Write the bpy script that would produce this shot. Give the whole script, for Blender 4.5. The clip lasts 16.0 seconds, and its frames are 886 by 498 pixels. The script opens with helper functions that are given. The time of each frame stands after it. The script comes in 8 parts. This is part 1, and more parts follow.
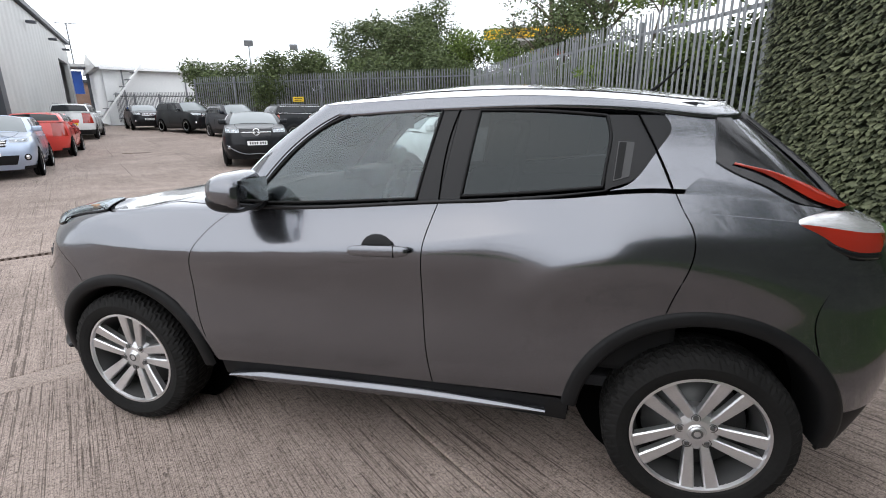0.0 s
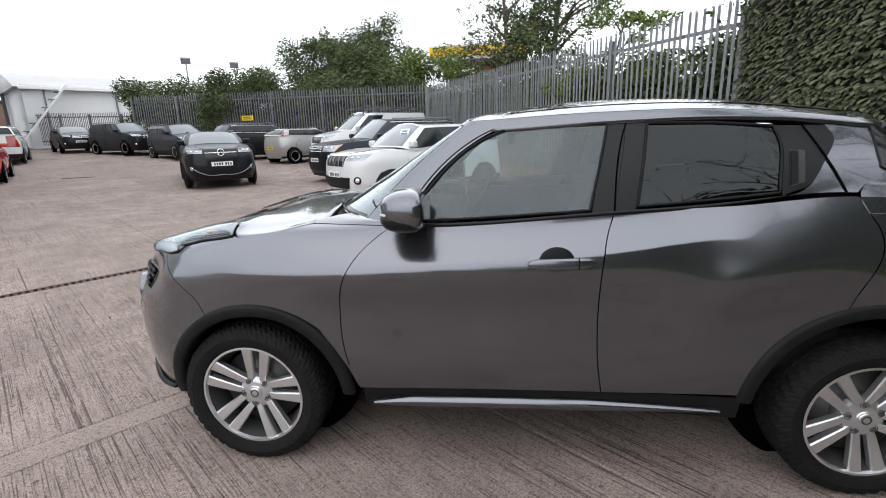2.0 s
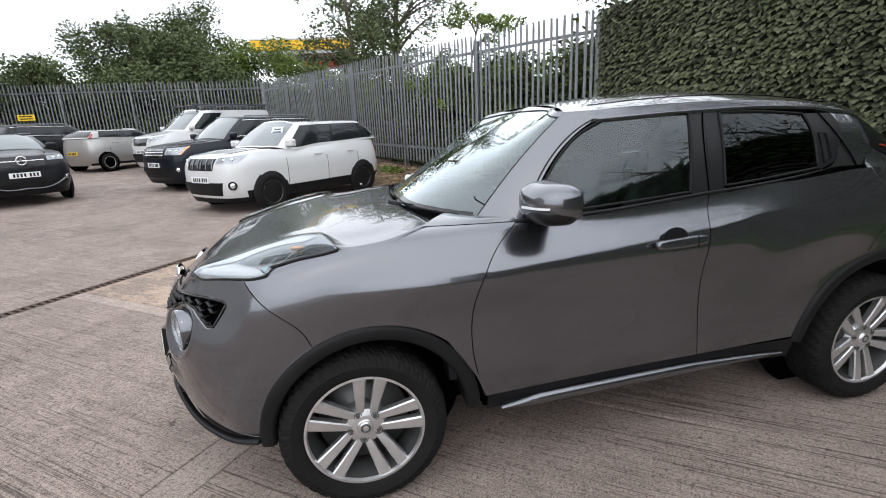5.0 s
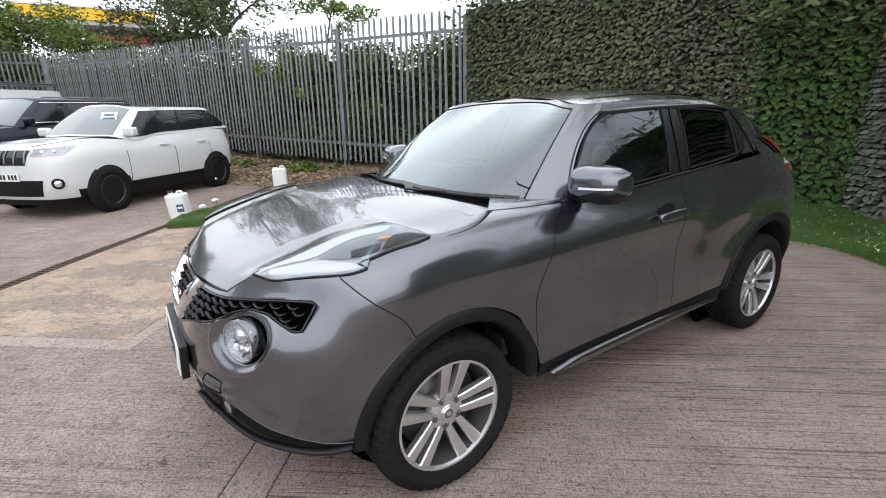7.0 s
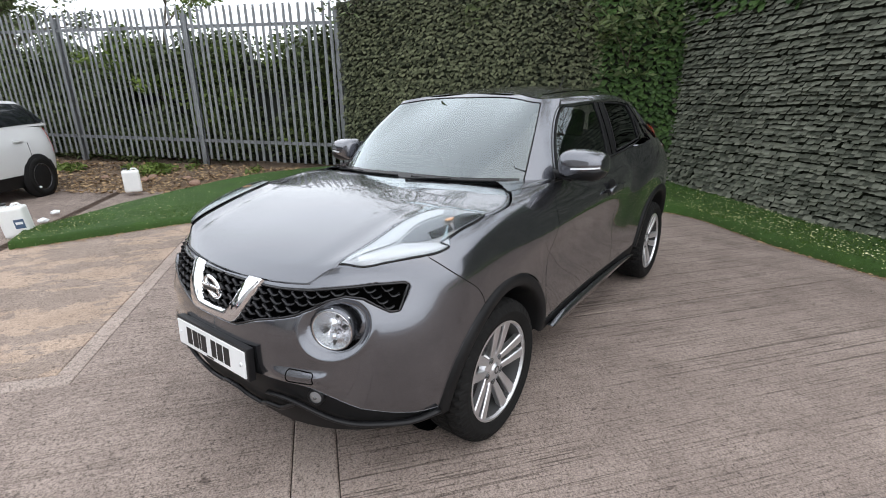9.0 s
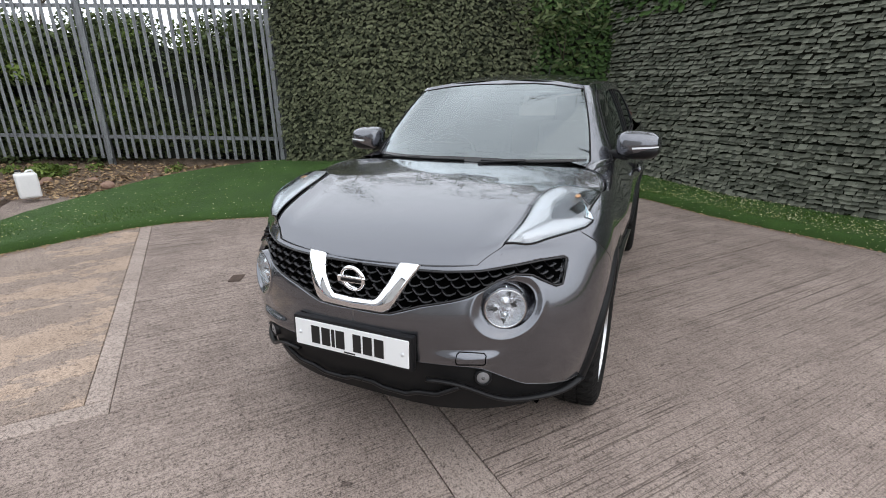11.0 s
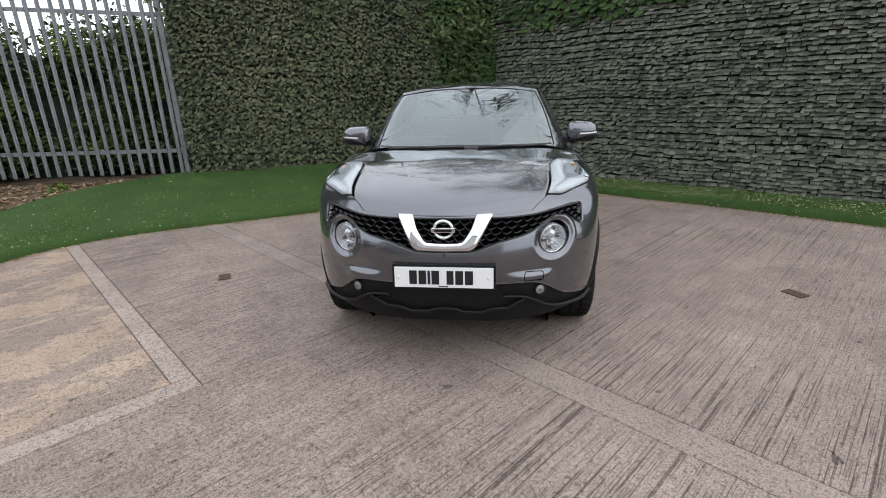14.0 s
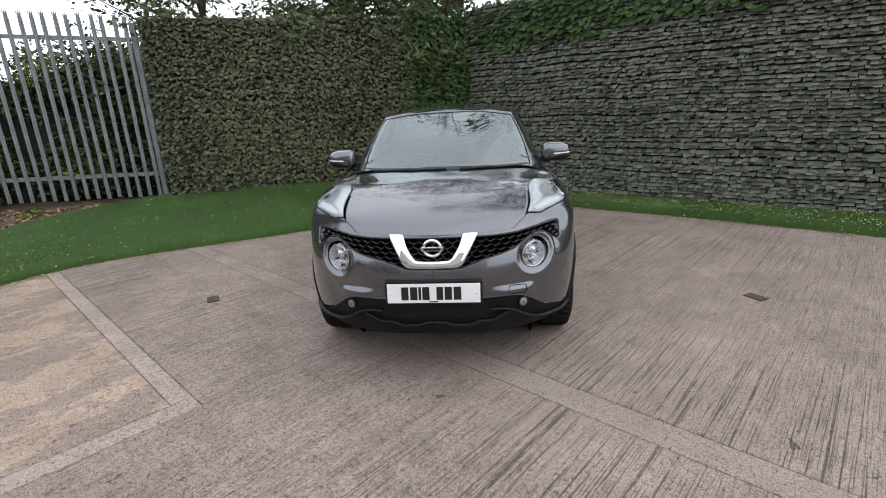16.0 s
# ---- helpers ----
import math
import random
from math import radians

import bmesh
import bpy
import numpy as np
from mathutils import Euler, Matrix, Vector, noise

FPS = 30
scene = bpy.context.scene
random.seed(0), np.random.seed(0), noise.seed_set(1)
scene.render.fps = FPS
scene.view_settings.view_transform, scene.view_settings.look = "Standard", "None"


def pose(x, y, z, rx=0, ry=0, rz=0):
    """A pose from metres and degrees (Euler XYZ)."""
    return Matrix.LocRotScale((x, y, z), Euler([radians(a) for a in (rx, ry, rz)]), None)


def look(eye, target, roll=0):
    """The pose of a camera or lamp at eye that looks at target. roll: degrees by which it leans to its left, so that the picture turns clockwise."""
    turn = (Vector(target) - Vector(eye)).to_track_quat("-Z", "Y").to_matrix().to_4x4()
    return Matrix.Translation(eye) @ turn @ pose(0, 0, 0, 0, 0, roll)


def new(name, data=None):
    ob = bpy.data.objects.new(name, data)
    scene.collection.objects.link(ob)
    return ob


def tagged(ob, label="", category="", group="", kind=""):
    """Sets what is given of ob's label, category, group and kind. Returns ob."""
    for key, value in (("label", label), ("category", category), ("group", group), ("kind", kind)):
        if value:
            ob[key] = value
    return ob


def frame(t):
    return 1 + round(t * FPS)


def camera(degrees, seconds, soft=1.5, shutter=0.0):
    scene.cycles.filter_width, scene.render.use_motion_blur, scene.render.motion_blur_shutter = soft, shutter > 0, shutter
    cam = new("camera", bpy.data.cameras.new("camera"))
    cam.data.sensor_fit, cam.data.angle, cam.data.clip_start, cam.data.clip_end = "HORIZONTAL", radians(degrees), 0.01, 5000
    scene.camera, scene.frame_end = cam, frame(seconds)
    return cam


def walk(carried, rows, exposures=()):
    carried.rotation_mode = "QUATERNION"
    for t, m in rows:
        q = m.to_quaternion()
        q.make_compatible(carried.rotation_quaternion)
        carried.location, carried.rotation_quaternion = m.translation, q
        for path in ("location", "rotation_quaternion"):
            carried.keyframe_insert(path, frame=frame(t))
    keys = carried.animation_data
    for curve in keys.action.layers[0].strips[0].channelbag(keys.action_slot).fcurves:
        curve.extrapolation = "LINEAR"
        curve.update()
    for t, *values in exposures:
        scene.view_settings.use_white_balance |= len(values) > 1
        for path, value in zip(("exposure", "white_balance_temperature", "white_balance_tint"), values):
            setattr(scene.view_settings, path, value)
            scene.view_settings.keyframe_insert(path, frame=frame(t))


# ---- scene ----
cam = camera(86.1, 16.0, soft=1.0)
METRES, EYE, TILT, LEAN, TURN = 6.977, 1.5, 0.0, 0.0, 0.0
PATH = [
    (0, (0.74, -2.507, 1.458), (0.263, -0.64, 0.92), -0.6),
    (0.5, (0.541, -2.662, 1.475), (0.201, -0.764, 0.946), -0.8),
    (1, (0.311, -2.666, 1.467), (0.023, -0.754, 0.955), -0.3),
    (1.5, (0.067, -2.607, 1.473), (-0.21, -0.689, 0.98), -1.5),
    (2, (-0.14, -2.664, 1.469), (-0.393, -0.739, 0.989), -1.6),
    (2.5, (-0.348, -2.758, 1.483), (-0.488, -0.83, 0.972), -2.1),
    (3, (-0.556, -2.7, 1.471), (-0.624, -0.768, 0.957), -1.9),
    (3.2, (-0.636, -2.656, 1.471), (-0.677, -0.724, 0.956), -2.5),
    (5.3, (-1.402, -2.482, 1.494), (-0.889, -0.619, 0.98), -2.2),
    (5.5, (-1.478, -2.454, 1.497), (-0.908, -0.608, 0.981), -2.0),
    (6, (-1.744, -2.428, 1.506), (-1.015, -0.641, 0.98), -1.4),
    (6.5, (-1.986, -2.346, 1.513), (-1.073, -0.659, 0.947), -0.7),
    (7, (-2.174, -2.199, 1.497), (-1.117, -0.597, 0.933), -1.0),
    (7.5, (-2.414, -2.172, 1.506), (-1.222, -0.676, 0.923), -1.4),
    (8, (-2.676, -2.161, 1.516), (-1.33, -0.806, 0.923), -0.5),
    (8.5, (-2.797, -2.005, 1.506), (-1.348, -0.76, 0.914), 0.4),
    (9, (-2.924, -1.813, 1.515), (-1.407, -0.655, 0.916), -1.0),
    (9.2, (-3.001, -1.747, 1.509), (-1.463, -0.619, 0.906), -0.8),
    (11.3, (-3.577, -0.895, 1.486), (-1.824, -0.181, 0.841), -1.4),
    (11.5, (-3.663, -0.825, 1.494), (-1.894, -0.164, 0.834), -1.6),
    (12, (-3.76, -0.629, 1.467), (-1.959, -0.117, 0.764), -1.0),
    (12.5, (-3.857, -0.373, 1.463), (-2.059, 0.127, 0.744), -2.4),
    (13, (-4.037, -0.301, 1.473), (-2.214, 0.152, 0.785), -2.2),
    (13.5, (-4.246, -0.272, 1.487), (-2.386, 0.049, 0.825), -1.7),
    (14, (-4.414, -0.319, 1.466), (-2.527, -0.058, 0.857), -1.8),
    (14.5, (-4.623, -0.355, 1.468), (-2.74, -0.1, 0.846), -1.8),
    (15, (-4.794, -0.281, 1.49), (-2.91, -0.055, 0.858), -2.6),
    (15.5, (-4.741, -0.282, 1.485), (-2.848, -0.105, 0.865), -2.0),
    (16, (-4.575, -0.274, 1.539), (-2.661, -0.11, 0.982), -2.6),
]
walk(cam, [(t, look(eye, target, roll)) for t, eye, target, roll in PATH], ((0, 0.27), (0.9, 0.27), (1.6, 0.11), (2.5, 0.01), (5.5, 0.12), (8.0, 0.17), (9.0, 0.12), (12.0, -0.05), (14.0, -0.08), (16.0, -0.11)))

# ---- world, sun, exposure ----
world = bpy.data.worlds.new("overcast_sky")
scene.world = world
world.use_nodes = True
wn, wl = world.node_tree.nodes, world.node_tree.links
wn.clear()
sky = wn.new("ShaderNodeTexSky")
sky.sky_type, sky.sun_disc = "NISHITA", False
SUN_EL, SUN_AZ = 52, 200
sky.sun_elevation, sky.sun_rotation = radians(SUN_EL), radians(SUN_AZ)
sky.dust_density, sky.air_density = 4.0, 1.0
veil = wn.new("ShaderNodeMixRGB")
veil.inputs[0].default_value = 0.86
veil.inputs[2].default_value = (22.0, 23.0, 24.6, 1)
wl.new(sky.outputs[0], veil.inputs[1])
back = wn.new("ShaderNodeBackground")
back.inputs[1].default_value = 0.085
wl.new(veil.outputs[0], back.inputs[0])
wout = wn.new("ShaderNodeOutputWorld")
wl.new(back.outputs[0], wout.inputs[0])
sun = new("sun", bpy.data.lights.new("sun", "SUN"))
sun.data.energy, sun.data.angle, sun.data.color = 0.42, radians(85), (1.0, 0.97, 0.92)
a, b = radians(SUN_EL), radians(SUN_AZ)
sun.matrix_basis = look((0, 0, 0), (-math.sin(b) * math.cos(a), -math.cos(b) * math.cos(a), -math.sin(a)))
scene.view_settings.exposure = 0.0


# ---- materials ----
def material(name, color, rough=0.6, metal=0.0, coat=0.0, spec=0.5):
    m = bpy.data.materials.new(name)
    m.use_nodes = True
    p = m.node_tree.nodes["Principled BSDF"]
    p.inputs["Base Color"].default_value = (*color, 1)
    p.inputs["Roughness"].default_value = rough
    p.inputs["Metallic"].default_value = metal
    p.inputs["Coat Weight"].default_value = coat
    p.inputs["Coat Roughness"].default_value = 0.03
    p.inputs["Specular IOR Level"].default_value = spec
    return m


class Nodes:
    """Short hand for node trees."""

    def __init__(self, m):
        self.t = m.node_tree
        self.p = self.t.nodes["Principled BSDF"]

    def n(self, kind, **sets):
        x = self.t.nodes.new(kind)
        for k, v in sets.items():
            x.inputs[k.replace("_", " ")].default_value = v
        return x

    def l(self, a, b):
        self.t.links.new(a, b)

    def coords(self, scale=(1, 1, 1), turn=0.0, use="Object"):
        c = self.n("ShaderNodeTexCoord")
        g = self.n("ShaderNodeMapping")
        g.inputs["Scale"].default_value = scale
        g.inputs["Rotation"].default_value = (0, 0, turn)
        self.l(c.outputs[use], g.inputs["Vector"])
        return g.outputs[0]

    def noise(self, vec, scale, detail=4, rough=0.55):
        x = self.n("ShaderNodeTexNoise", Scale=scale, Detail=detail, Roughness=rough)
        self.l(vec, x.inputs["Vector"])
        return x.outputs["Fac"]

    def ramp(self, fac, stops):
        r = self.n("ShaderNodeValToRGB")
        e = r.color_ramp.elements
        while len(e) < len(stops):
            e.new(0.5)
        for k, (at, c) in zip(e, stops):
            k.position = at
            k.color = (*c, 1) if len(c) == 3 else c
        self.l(fac, r.inputs[0])
        return r.outputs[0]

    def mix(self, fac, a, b, how="MIX"):
        x = self.t.nodes.new("ShaderNodeMixRGB")
        x.blend_type = how
        for s, v in zip((0, 1, 2), (fac, a, b)):
            if isinstance(v, (int, float)):
                x.inputs[s].default_value = v
            elif isinstance(v, tuple):
                x.inputs[s].default_value = (*v, 1)
            else:
                self.l(v, x.inputs[s])
        return x.outputs[0]

    def color(self, c):
        self.l(c, self.p.inputs["Base Color"])

    def bump(self, h, strength=0.3, distance=0.01, chain=None):
        b = self.n("ShaderNodeBump", Strength=strength, Distance=distance)
        self.l(h, b.inputs["Height"])
        if chain is not None:
            self.l(chain, b.inputs["Normal"])
        self.l(b.outputs[0], self.p.inputs["Normal"])
        return b.outputs[0]


def varied(name, lo, hi, scale, rough=0.7, metal=0.0, bump=0.2, distance=0.004, fine=None, coat=0.0, coords=(1, 1, 1), spec=0.4):
    """A surface with colour variation at two scales and fine relief."""
    m = material(name, lo, rough, metal, coat, spec)
    k = Nodes(m)
    v = k.coords(coords)
    big = k.noise(v, scale, 5)
    small = k.noise(v, (fine or scale * 14), 3)
    c = k.ramp(k.mix(0.4, big, small), [(0.3, lo), (0.7, hi)])
    k.color(c)
    k.bump(small, bump, distance)
    return m


def leafy(name, lo, hi, rough=0.55):
    """Leaves whose colour changes from leaf to leaf and in patches."""
    m = material(name, lo, rough, spec=0.2)
    k = Nodes(m)
    g = k.n("ShaderNodeNewGeometry")
    big = k.noise(k.coords(), 0.9, 3)
    f = k.mix(0.45, g.outputs["Random Per Island"], big)
    k.color(k.ramp(f, [(0.2, lo), (0.8, hi)]))
    return m


TURN = math.atan2(0.785, 0.62)      # the slabs' long joints


def concrete(name, lo, hi, grooves):
    m = material(name, lo, 0.85, spec=0.25)
    k = Nodes(m)
    v = k.coords((1, 1, 1), -TURN, "Object")

    def stretched(a, b, detail, rough):
        s = k.n("ShaderNodeMapping")
        s.inputs["Scale"].default_value = (a, b, 1)
        k.l(v, s.inputs["Vector"])
        return k.noise(s.outputs[0], 1.0, detail, rough)

    stain = k.noise(v, 0.5, 6, 0.65)
    patch = k.noise(v, 2.6, 6, 0.7)
    grit = k.noise(v, 105, 4, 0.85)
    pits = k.noise(v, 42, 5, 0.8)
    c = k.ramp(k.mix(0.5, stain, patch), [(0.34, lo), (0.66, hi)])
    c = k.mix(0.8, c, k.ramp(grit, [(0.36, (0.22, 0.21, 0.2)), (0.46, (1, 1, 1)), (0.58, (1.6, 1.59, 1.57))]), "MULTIPLY")
    c = k.mix(0.85, c, k.ramp(pits, [(0.36, (0.3, 0.285, 0.27)), (0.46, (1, 1, 1)), (0.60, (1.08, 1.08, 1.07)), (0.72, (1.4, 1.38, 1.36))]), "MULTIPLY")
    h = k.mix(0.5, grit, pits)
    if grooves:
        one = (1, 1, 1)
        deep = k.ramp(stretched(52, 0.2, 2, 0.5), [(0.35, (0.25, 0.25, 0.25)), (0.375, one)])
        fine = k.ramp(stretched(95, 0.7, 2, 0.6), [(0.38, (0.2, 0.2, 0.2)), (0.41, one)])
        hair = k.ramp(stretched(150, 3.5, 2, 0.7), [(0.36, (0.45, 0.45, 0.45)), (0.46, one), (0.62, (1.2, 1.2, 1.2))])
        broken = k.ramp(stretched(30, 5.0, 3, 0.7), [(0.40, (0.15, 0.15, 0.15)), (0.46, one)])
        area = k.ramp(k.noise(v, 0.33, 3, 0.5), [(0.40, (0.35, 0.35, 0.35)), (0.58, one)])
        keep = k.mix(1.0, broken, area, "MULTIPLY")
        lines = k.mix(1.0, k.mix(1.0, deep, fine, "MULTIPLY"), hair, "MULTIPLY")
        worn = k.mix(keep, k.mix(0.75, one, hair), lines)
        c = k.mix(0.9, c, k.ramp(worn, [(0.0, (0.24, 0.225, 0.21)), (1.0, (1.18, 1.175, 1.17))]), "MULTIPLY")
        h = k.mix(0.3, worn, h)
    elif "worn" in name:
        blot = k.ramp(stretched(2.2, 1.0, 8, 0.72), [(0.492, (0.90, 0.90, 0.91)), (0.512, (1.25, 1.19, 1.11))])
        c = k.mix(1.0, c, blot, "MULTIPLY")
    # dark oil drips, few and far between
    drip = stretched(11, 5.5, 3, 0.55)
    c = k.mix(0.8, c, k.ramp(drip, [(0.27, (0.28, 0.27, 0.26)), (0.30, (1, 1, 1))]), "MULTIPLY")
    k.color(c)
    k.bump(h, 0.6, 0.008)
    return m


M = {}
M["concrete"] = concrete("brushed_concrete", (0.151, 0.121, 0.106), (0.281, 0.229, 0.203), True)
M["smooth"] = concrete("worn_concrete", (0.203, 0.160, 0.132), (0.325, 0.260, 0.219), False)
M["band"] = concrete("trowelled_concrete", (0.232, 0.190, 0.167), (0.371, 0.306, 0.271), False)
M["band_dull"] = concrete("floated_concrete", (0.183, 0.148, 0.130), (0.315, 0.258, 0.228), False)
M["joint"] = varied("joint_dirt", (0.051, 0.043, 0.037), (0.143, 0.122, 0.107), 6, 0.95)
M["soil"] = varied("leaf_litter_soil", (0.069, 0.048, 0.035), (0.230, 0.167, 0.115), 5, 0.95, bump=0.8, distance=0.03)
M["litter"] = leafy("dry_leaves", (0.138, 0.081, 0.046), (0.482, 0.344, 0.196), 0.8)
M["turf"] = varied("artificial_turf", (0.023, 0.058, 0.008), (0.052, 0.115, 0.019), 2.2, 0.8, bump=0.8, distance=0.02, fine=130)
M["blade"] = leafy("turf_blades", (0.031, 0.069, 0.010), (0.089, 0.158, 0.027), 0.6)
M["petal"] = leafy("fallen_petals", (0.575, 0.552, 0.230), (0.862, 0.828, 0.575), 0.7)
M["ivy"] = leafy("faded_screen_ivy", (0.015, 0.020, 0.010), (0.161, 0.174, 0.101), 0.6)
M["ivy2"] = leafy("screen_leaf_rows", (0.049, 0.055, 0.041), (0.195, 0.205, 0.160), 0.6)
M["ivy3"] = leafy("green_ivy", (0.015, 0.035, 0.009), (0.063, 0.115, 0.032), 0.5)
M["backing"] = varied("mesh_backing_and_hedge_shade", (0.014, 0.017, 0.012), (0.036, 0.041, 0.029), 9, 0.9)
M["leaf_dark"] = leafy("tree_leaves", (0.035, 0.050, 0.020), (0.132, 0.167, 0.069))
M["leaf_light"] = leafy("spring_leaves", (0.052, 0.086, 0.019), (0.196, 0.264, 0.063))
M["bark"] = varied("bark", (0.055, 0.044, 0.033), (0.155, 0.128, 0.099), 8, 0.9, bump=0.7, distance=0.02, coords=(3, 3, 0.5))
M["galv"] = varied("galvanised_steel", (0.132, 0.140, 0.148), (0.289, 0.302, 0.315), 3.5, 0.5, 0.35, bump=0.1)
M["cladding"] = varied("grey_cladding", (0.405, 0.405, 0.399), (0.500, 0.500, 0.488), 0.5, 0.5, 0.1, bump=0.05)
M["white_wall"] = varied("white_render", (0.72, 0.73, 0.73), (0.82, 0.82, 0.82), 0.5, 0.7, bump=0.1)
M["dark_steel"] = material("dark_steel", (0.06, 0.065, 0.075), 0.5, 0.3)
M["brickish"] = varied("brown_render", (0.221, 0.133, 0.099), (0.332, 0.221, 0.166), 2, 0.8)
M["yellow"] = material("yellow_fascia", (0.85, 0.5, 0.01), 0.5)
M["red_fascia"] = material("red_fascia", (0.6, 0.05, 0.02), 0.5)
M["blue_sign"] = material("blue_sign", (0.02, 0.09, 0.4), 0.5)


def paint(name, c, metal=0.6, rough=0.4, coat=1.0, spec=0.5):
    m = material(name, c, rough, metal, coat, spec)
    k = Nodes(m)
    fl = k.noise(k.coords(), 900, 2)
    k.color(k.mix(fl, tuple(x * 0.8 for x in c), tuple(min(1, x * 1.25) for x in c)))
    return m


M["grey_paint"] = paint("dark_grey_metallic_paint", (0.146, 0.150, 0.166), 0.92, 0.2)
M["black_paint"] = paint("black_metallic_paint", (0.008, 0.009, 0.011), 0.3, 0.4, 0.35, 0.2)
M["navy_paint"] = paint("dark_blue_metallic_paint", (0.010, 0.012, 0.019), 0.4, 0.4, 0.4, 0.2)
M["white_paint"] = paint("white_paint", (0.66, 0.67, 0.675), 0.0, 0.4)
M["silver_paint"] = paint("silver_metallic_paint", (0.375, 0.368, 0.353), 0.6)
M["blue_paint"] = paint("silver_blue_metallic_paint", (0.398, 0.464, 0.586), 0.6)
M["red_paint"] = paint("red_paint", (0.585, 0.037, 0.026), 0.1)
M["plastic"] = varied("black_plastic", (0.008, 0.008, 0.0085), (0.016, 0.016, 0.0165), 7, 0.5, bump=0.1, distance=0.001, fine=300, spec=0.14)
M["gloss_black"] = material("gloss_black_trim", (0.008, 0.008, 0.009), 0.12)
M["satin_black"] = material("satin_black_trim", (0.01, 0.01, 0.011), 0.35, spec=0.25)
# black that paints the shade in gaps, grille, wheel wells and underbody
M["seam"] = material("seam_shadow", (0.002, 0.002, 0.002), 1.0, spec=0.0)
M["lamp_grey"] = material("grey_lamp_housing", (0.280, 0.287, 0.301), 0.28, 0.5, 0.6)
M["lamp_silver"] = varied("silvered_lamp_bowl", (0.34, 0.345, 0.36), (0.62, 0.625, 0.64), 14, 0.3, 0.5, bump=0.35, distance=0.004, fine=60)
M["lamp_clear"] = varied("streaked_clear_lamp", (0.5, 0.5, 0.5), (0.82, 0.82, 0.83), 9, 0.15, 0.55, bump=0.3, distance=0.004, fine=40, coat=1.0, coords=(1, 1, 6))
M["crescent"] = material("satin_grille_plastic", (0.016, 0.016, 0.018), 0.38)
M["rubber"] = varied("tyre_rubber", (0.008, 0.008, 0.008), (0.016, 0.0155, 0.015), 8, 0.75, bump=0.2, distance=0.002, fine=90, spec=0.12)
M["alloy"] = varied("silver_alloy", (0.585, 0.585, 0.595), (0.701, 0.701, 0.712), 10, 0.3, 0.85, bump=0.02, distance=0.001)
M["alloy_black"] = material("black_alloy", (0.084, 0.084, 0.089), 0.25, 0.7)
# dark colour that paints the shade inside the wheels, seen between spokes
M["barrel"] = material("barrel_shade", (0.05, 0.05, 0.05), 0.6, 0.3)
M["disc"] = material("brake_steel", (0.130, 0.130, 0.130), 0.5, 0.7)
M["chrome"] = material("chrome", (0.85, 0.85, 0.86), 0.05, 1.0)
M["bright"] = varied("bright_reflector", (0.72, 0.72, 0.74), (0.93, 0.93, 0.95), 60, 0.22, 0.85, bump=0.3, distance=0.004, fine=120)
M["plate_white"] = material("reflective_white_plate", (0.82, 0.83, 0.83), 0.4)
M["plate_yellow"] = material("reflective_yellow_plate", (0.8, 0.56, 0.03), 0.4)
M["ink"] = material("black_ink", (0.008, 0.008, 0.008), 0.5)
M["red_lens"] = material("red_tail_lens", (0.30, 0.020, 0.010), 0.12, 0, 1.0)
M["amber"] = material("amber_bulb", (0.75, 0.42, 0.22), 0.25)
M["lens_white"] = material("frosted_white_lens", (0.66, 0.67, 0.69), 0.3, 0.0, 1.0)
M["fabric"] = varied("dark_seat_fabric", (0.02, 0.02, 0.022), (0.045, 0.045, 0.048), 12, 0.9, spec=0.1)
M["can_white"] = varied("white_jerrycan_plastic", (0.74, 0.75, 0.74), (0.83, 0.83, 0.82), 4, 0.45)
M["paper"] = material("white_paper", (0.8, 0.82, 0.84), 0.7)
M["paper_blue"] = material("blue_print", (0.06, 0.1, 0.17), 0.6)
M["iron"] = varied("rusty_iron_grate", (0.05, 0.035, 0.028), (0.12, 0.08, 0.06), 20, 0.8, 0.3)


def glass(name, tint, mirror=0.06, gain=1.7):
    """A thin pane: mostly clear, with a mirror sheen that grows with the angle."""
    m = bpy.data.materials.new(name)
    m.use_nodes = True
    t = m.node_tree
    t.nodes.clear()
    out = t.nodes.new("ShaderNodeOutputMaterial")
    tr = t.nodes.new("ShaderNodeBsdfTransparent")
    tr.inputs[0].default_value = (*tint, 1)
    gl = t.nodes.new("ShaderNodeBsdfGlossy")
    gl.inputs["Color"].default_value = (0.9, 0.98, 1.0, 1)
    gl.inputs["Roughness"].default_value = 0.015
    fr = t.nodes.new("ShaderNodeFresnel")
    fr.inputs[0].default_value = 1.5
    ad = t.nodes.new("ShaderNodeMath")
    ad.operation, ad.use_clamp = "MULTIPLY_ADD", True
    ad.inputs[1].default_value = gain
    ad.inputs[2].default_value = mirror
    mx = t.nodes.new("ShaderNodeMixShader")
    t.links.new(fr.outputs[0], ad.inputs[0])
    t.links.new(ad.outputs[0], mx.inputs[0])
    t.links.new(tr.outputs[0], mx.inputs[1])
    t.links.new(gl.outputs[0], mx.inputs[2])
    t.links.new(mx.outputs[0], out.inputs[0])
    return m


M["glass"] = glass("clear_car_glass", (0.74, 0.81, 0.81), 0.09, 1.8)
M["dark_glass"] = glass("privacy_glass", (0.06, 0.063, 0.066), 0.0, 0.85)
M["side_glass"] = glass("clear_side_glass", (0.70, 0.77, 0.77), 0.03, 1.2)
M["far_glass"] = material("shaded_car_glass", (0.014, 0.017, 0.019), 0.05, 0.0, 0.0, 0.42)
# pale base paints the sky's reflection and light interior into parked windscreens
M["far_screen"] = material("windscreen_painted_sky", (0.16, 0.18, 0.185), 0.06, 0.0, 0.5, 0.6)
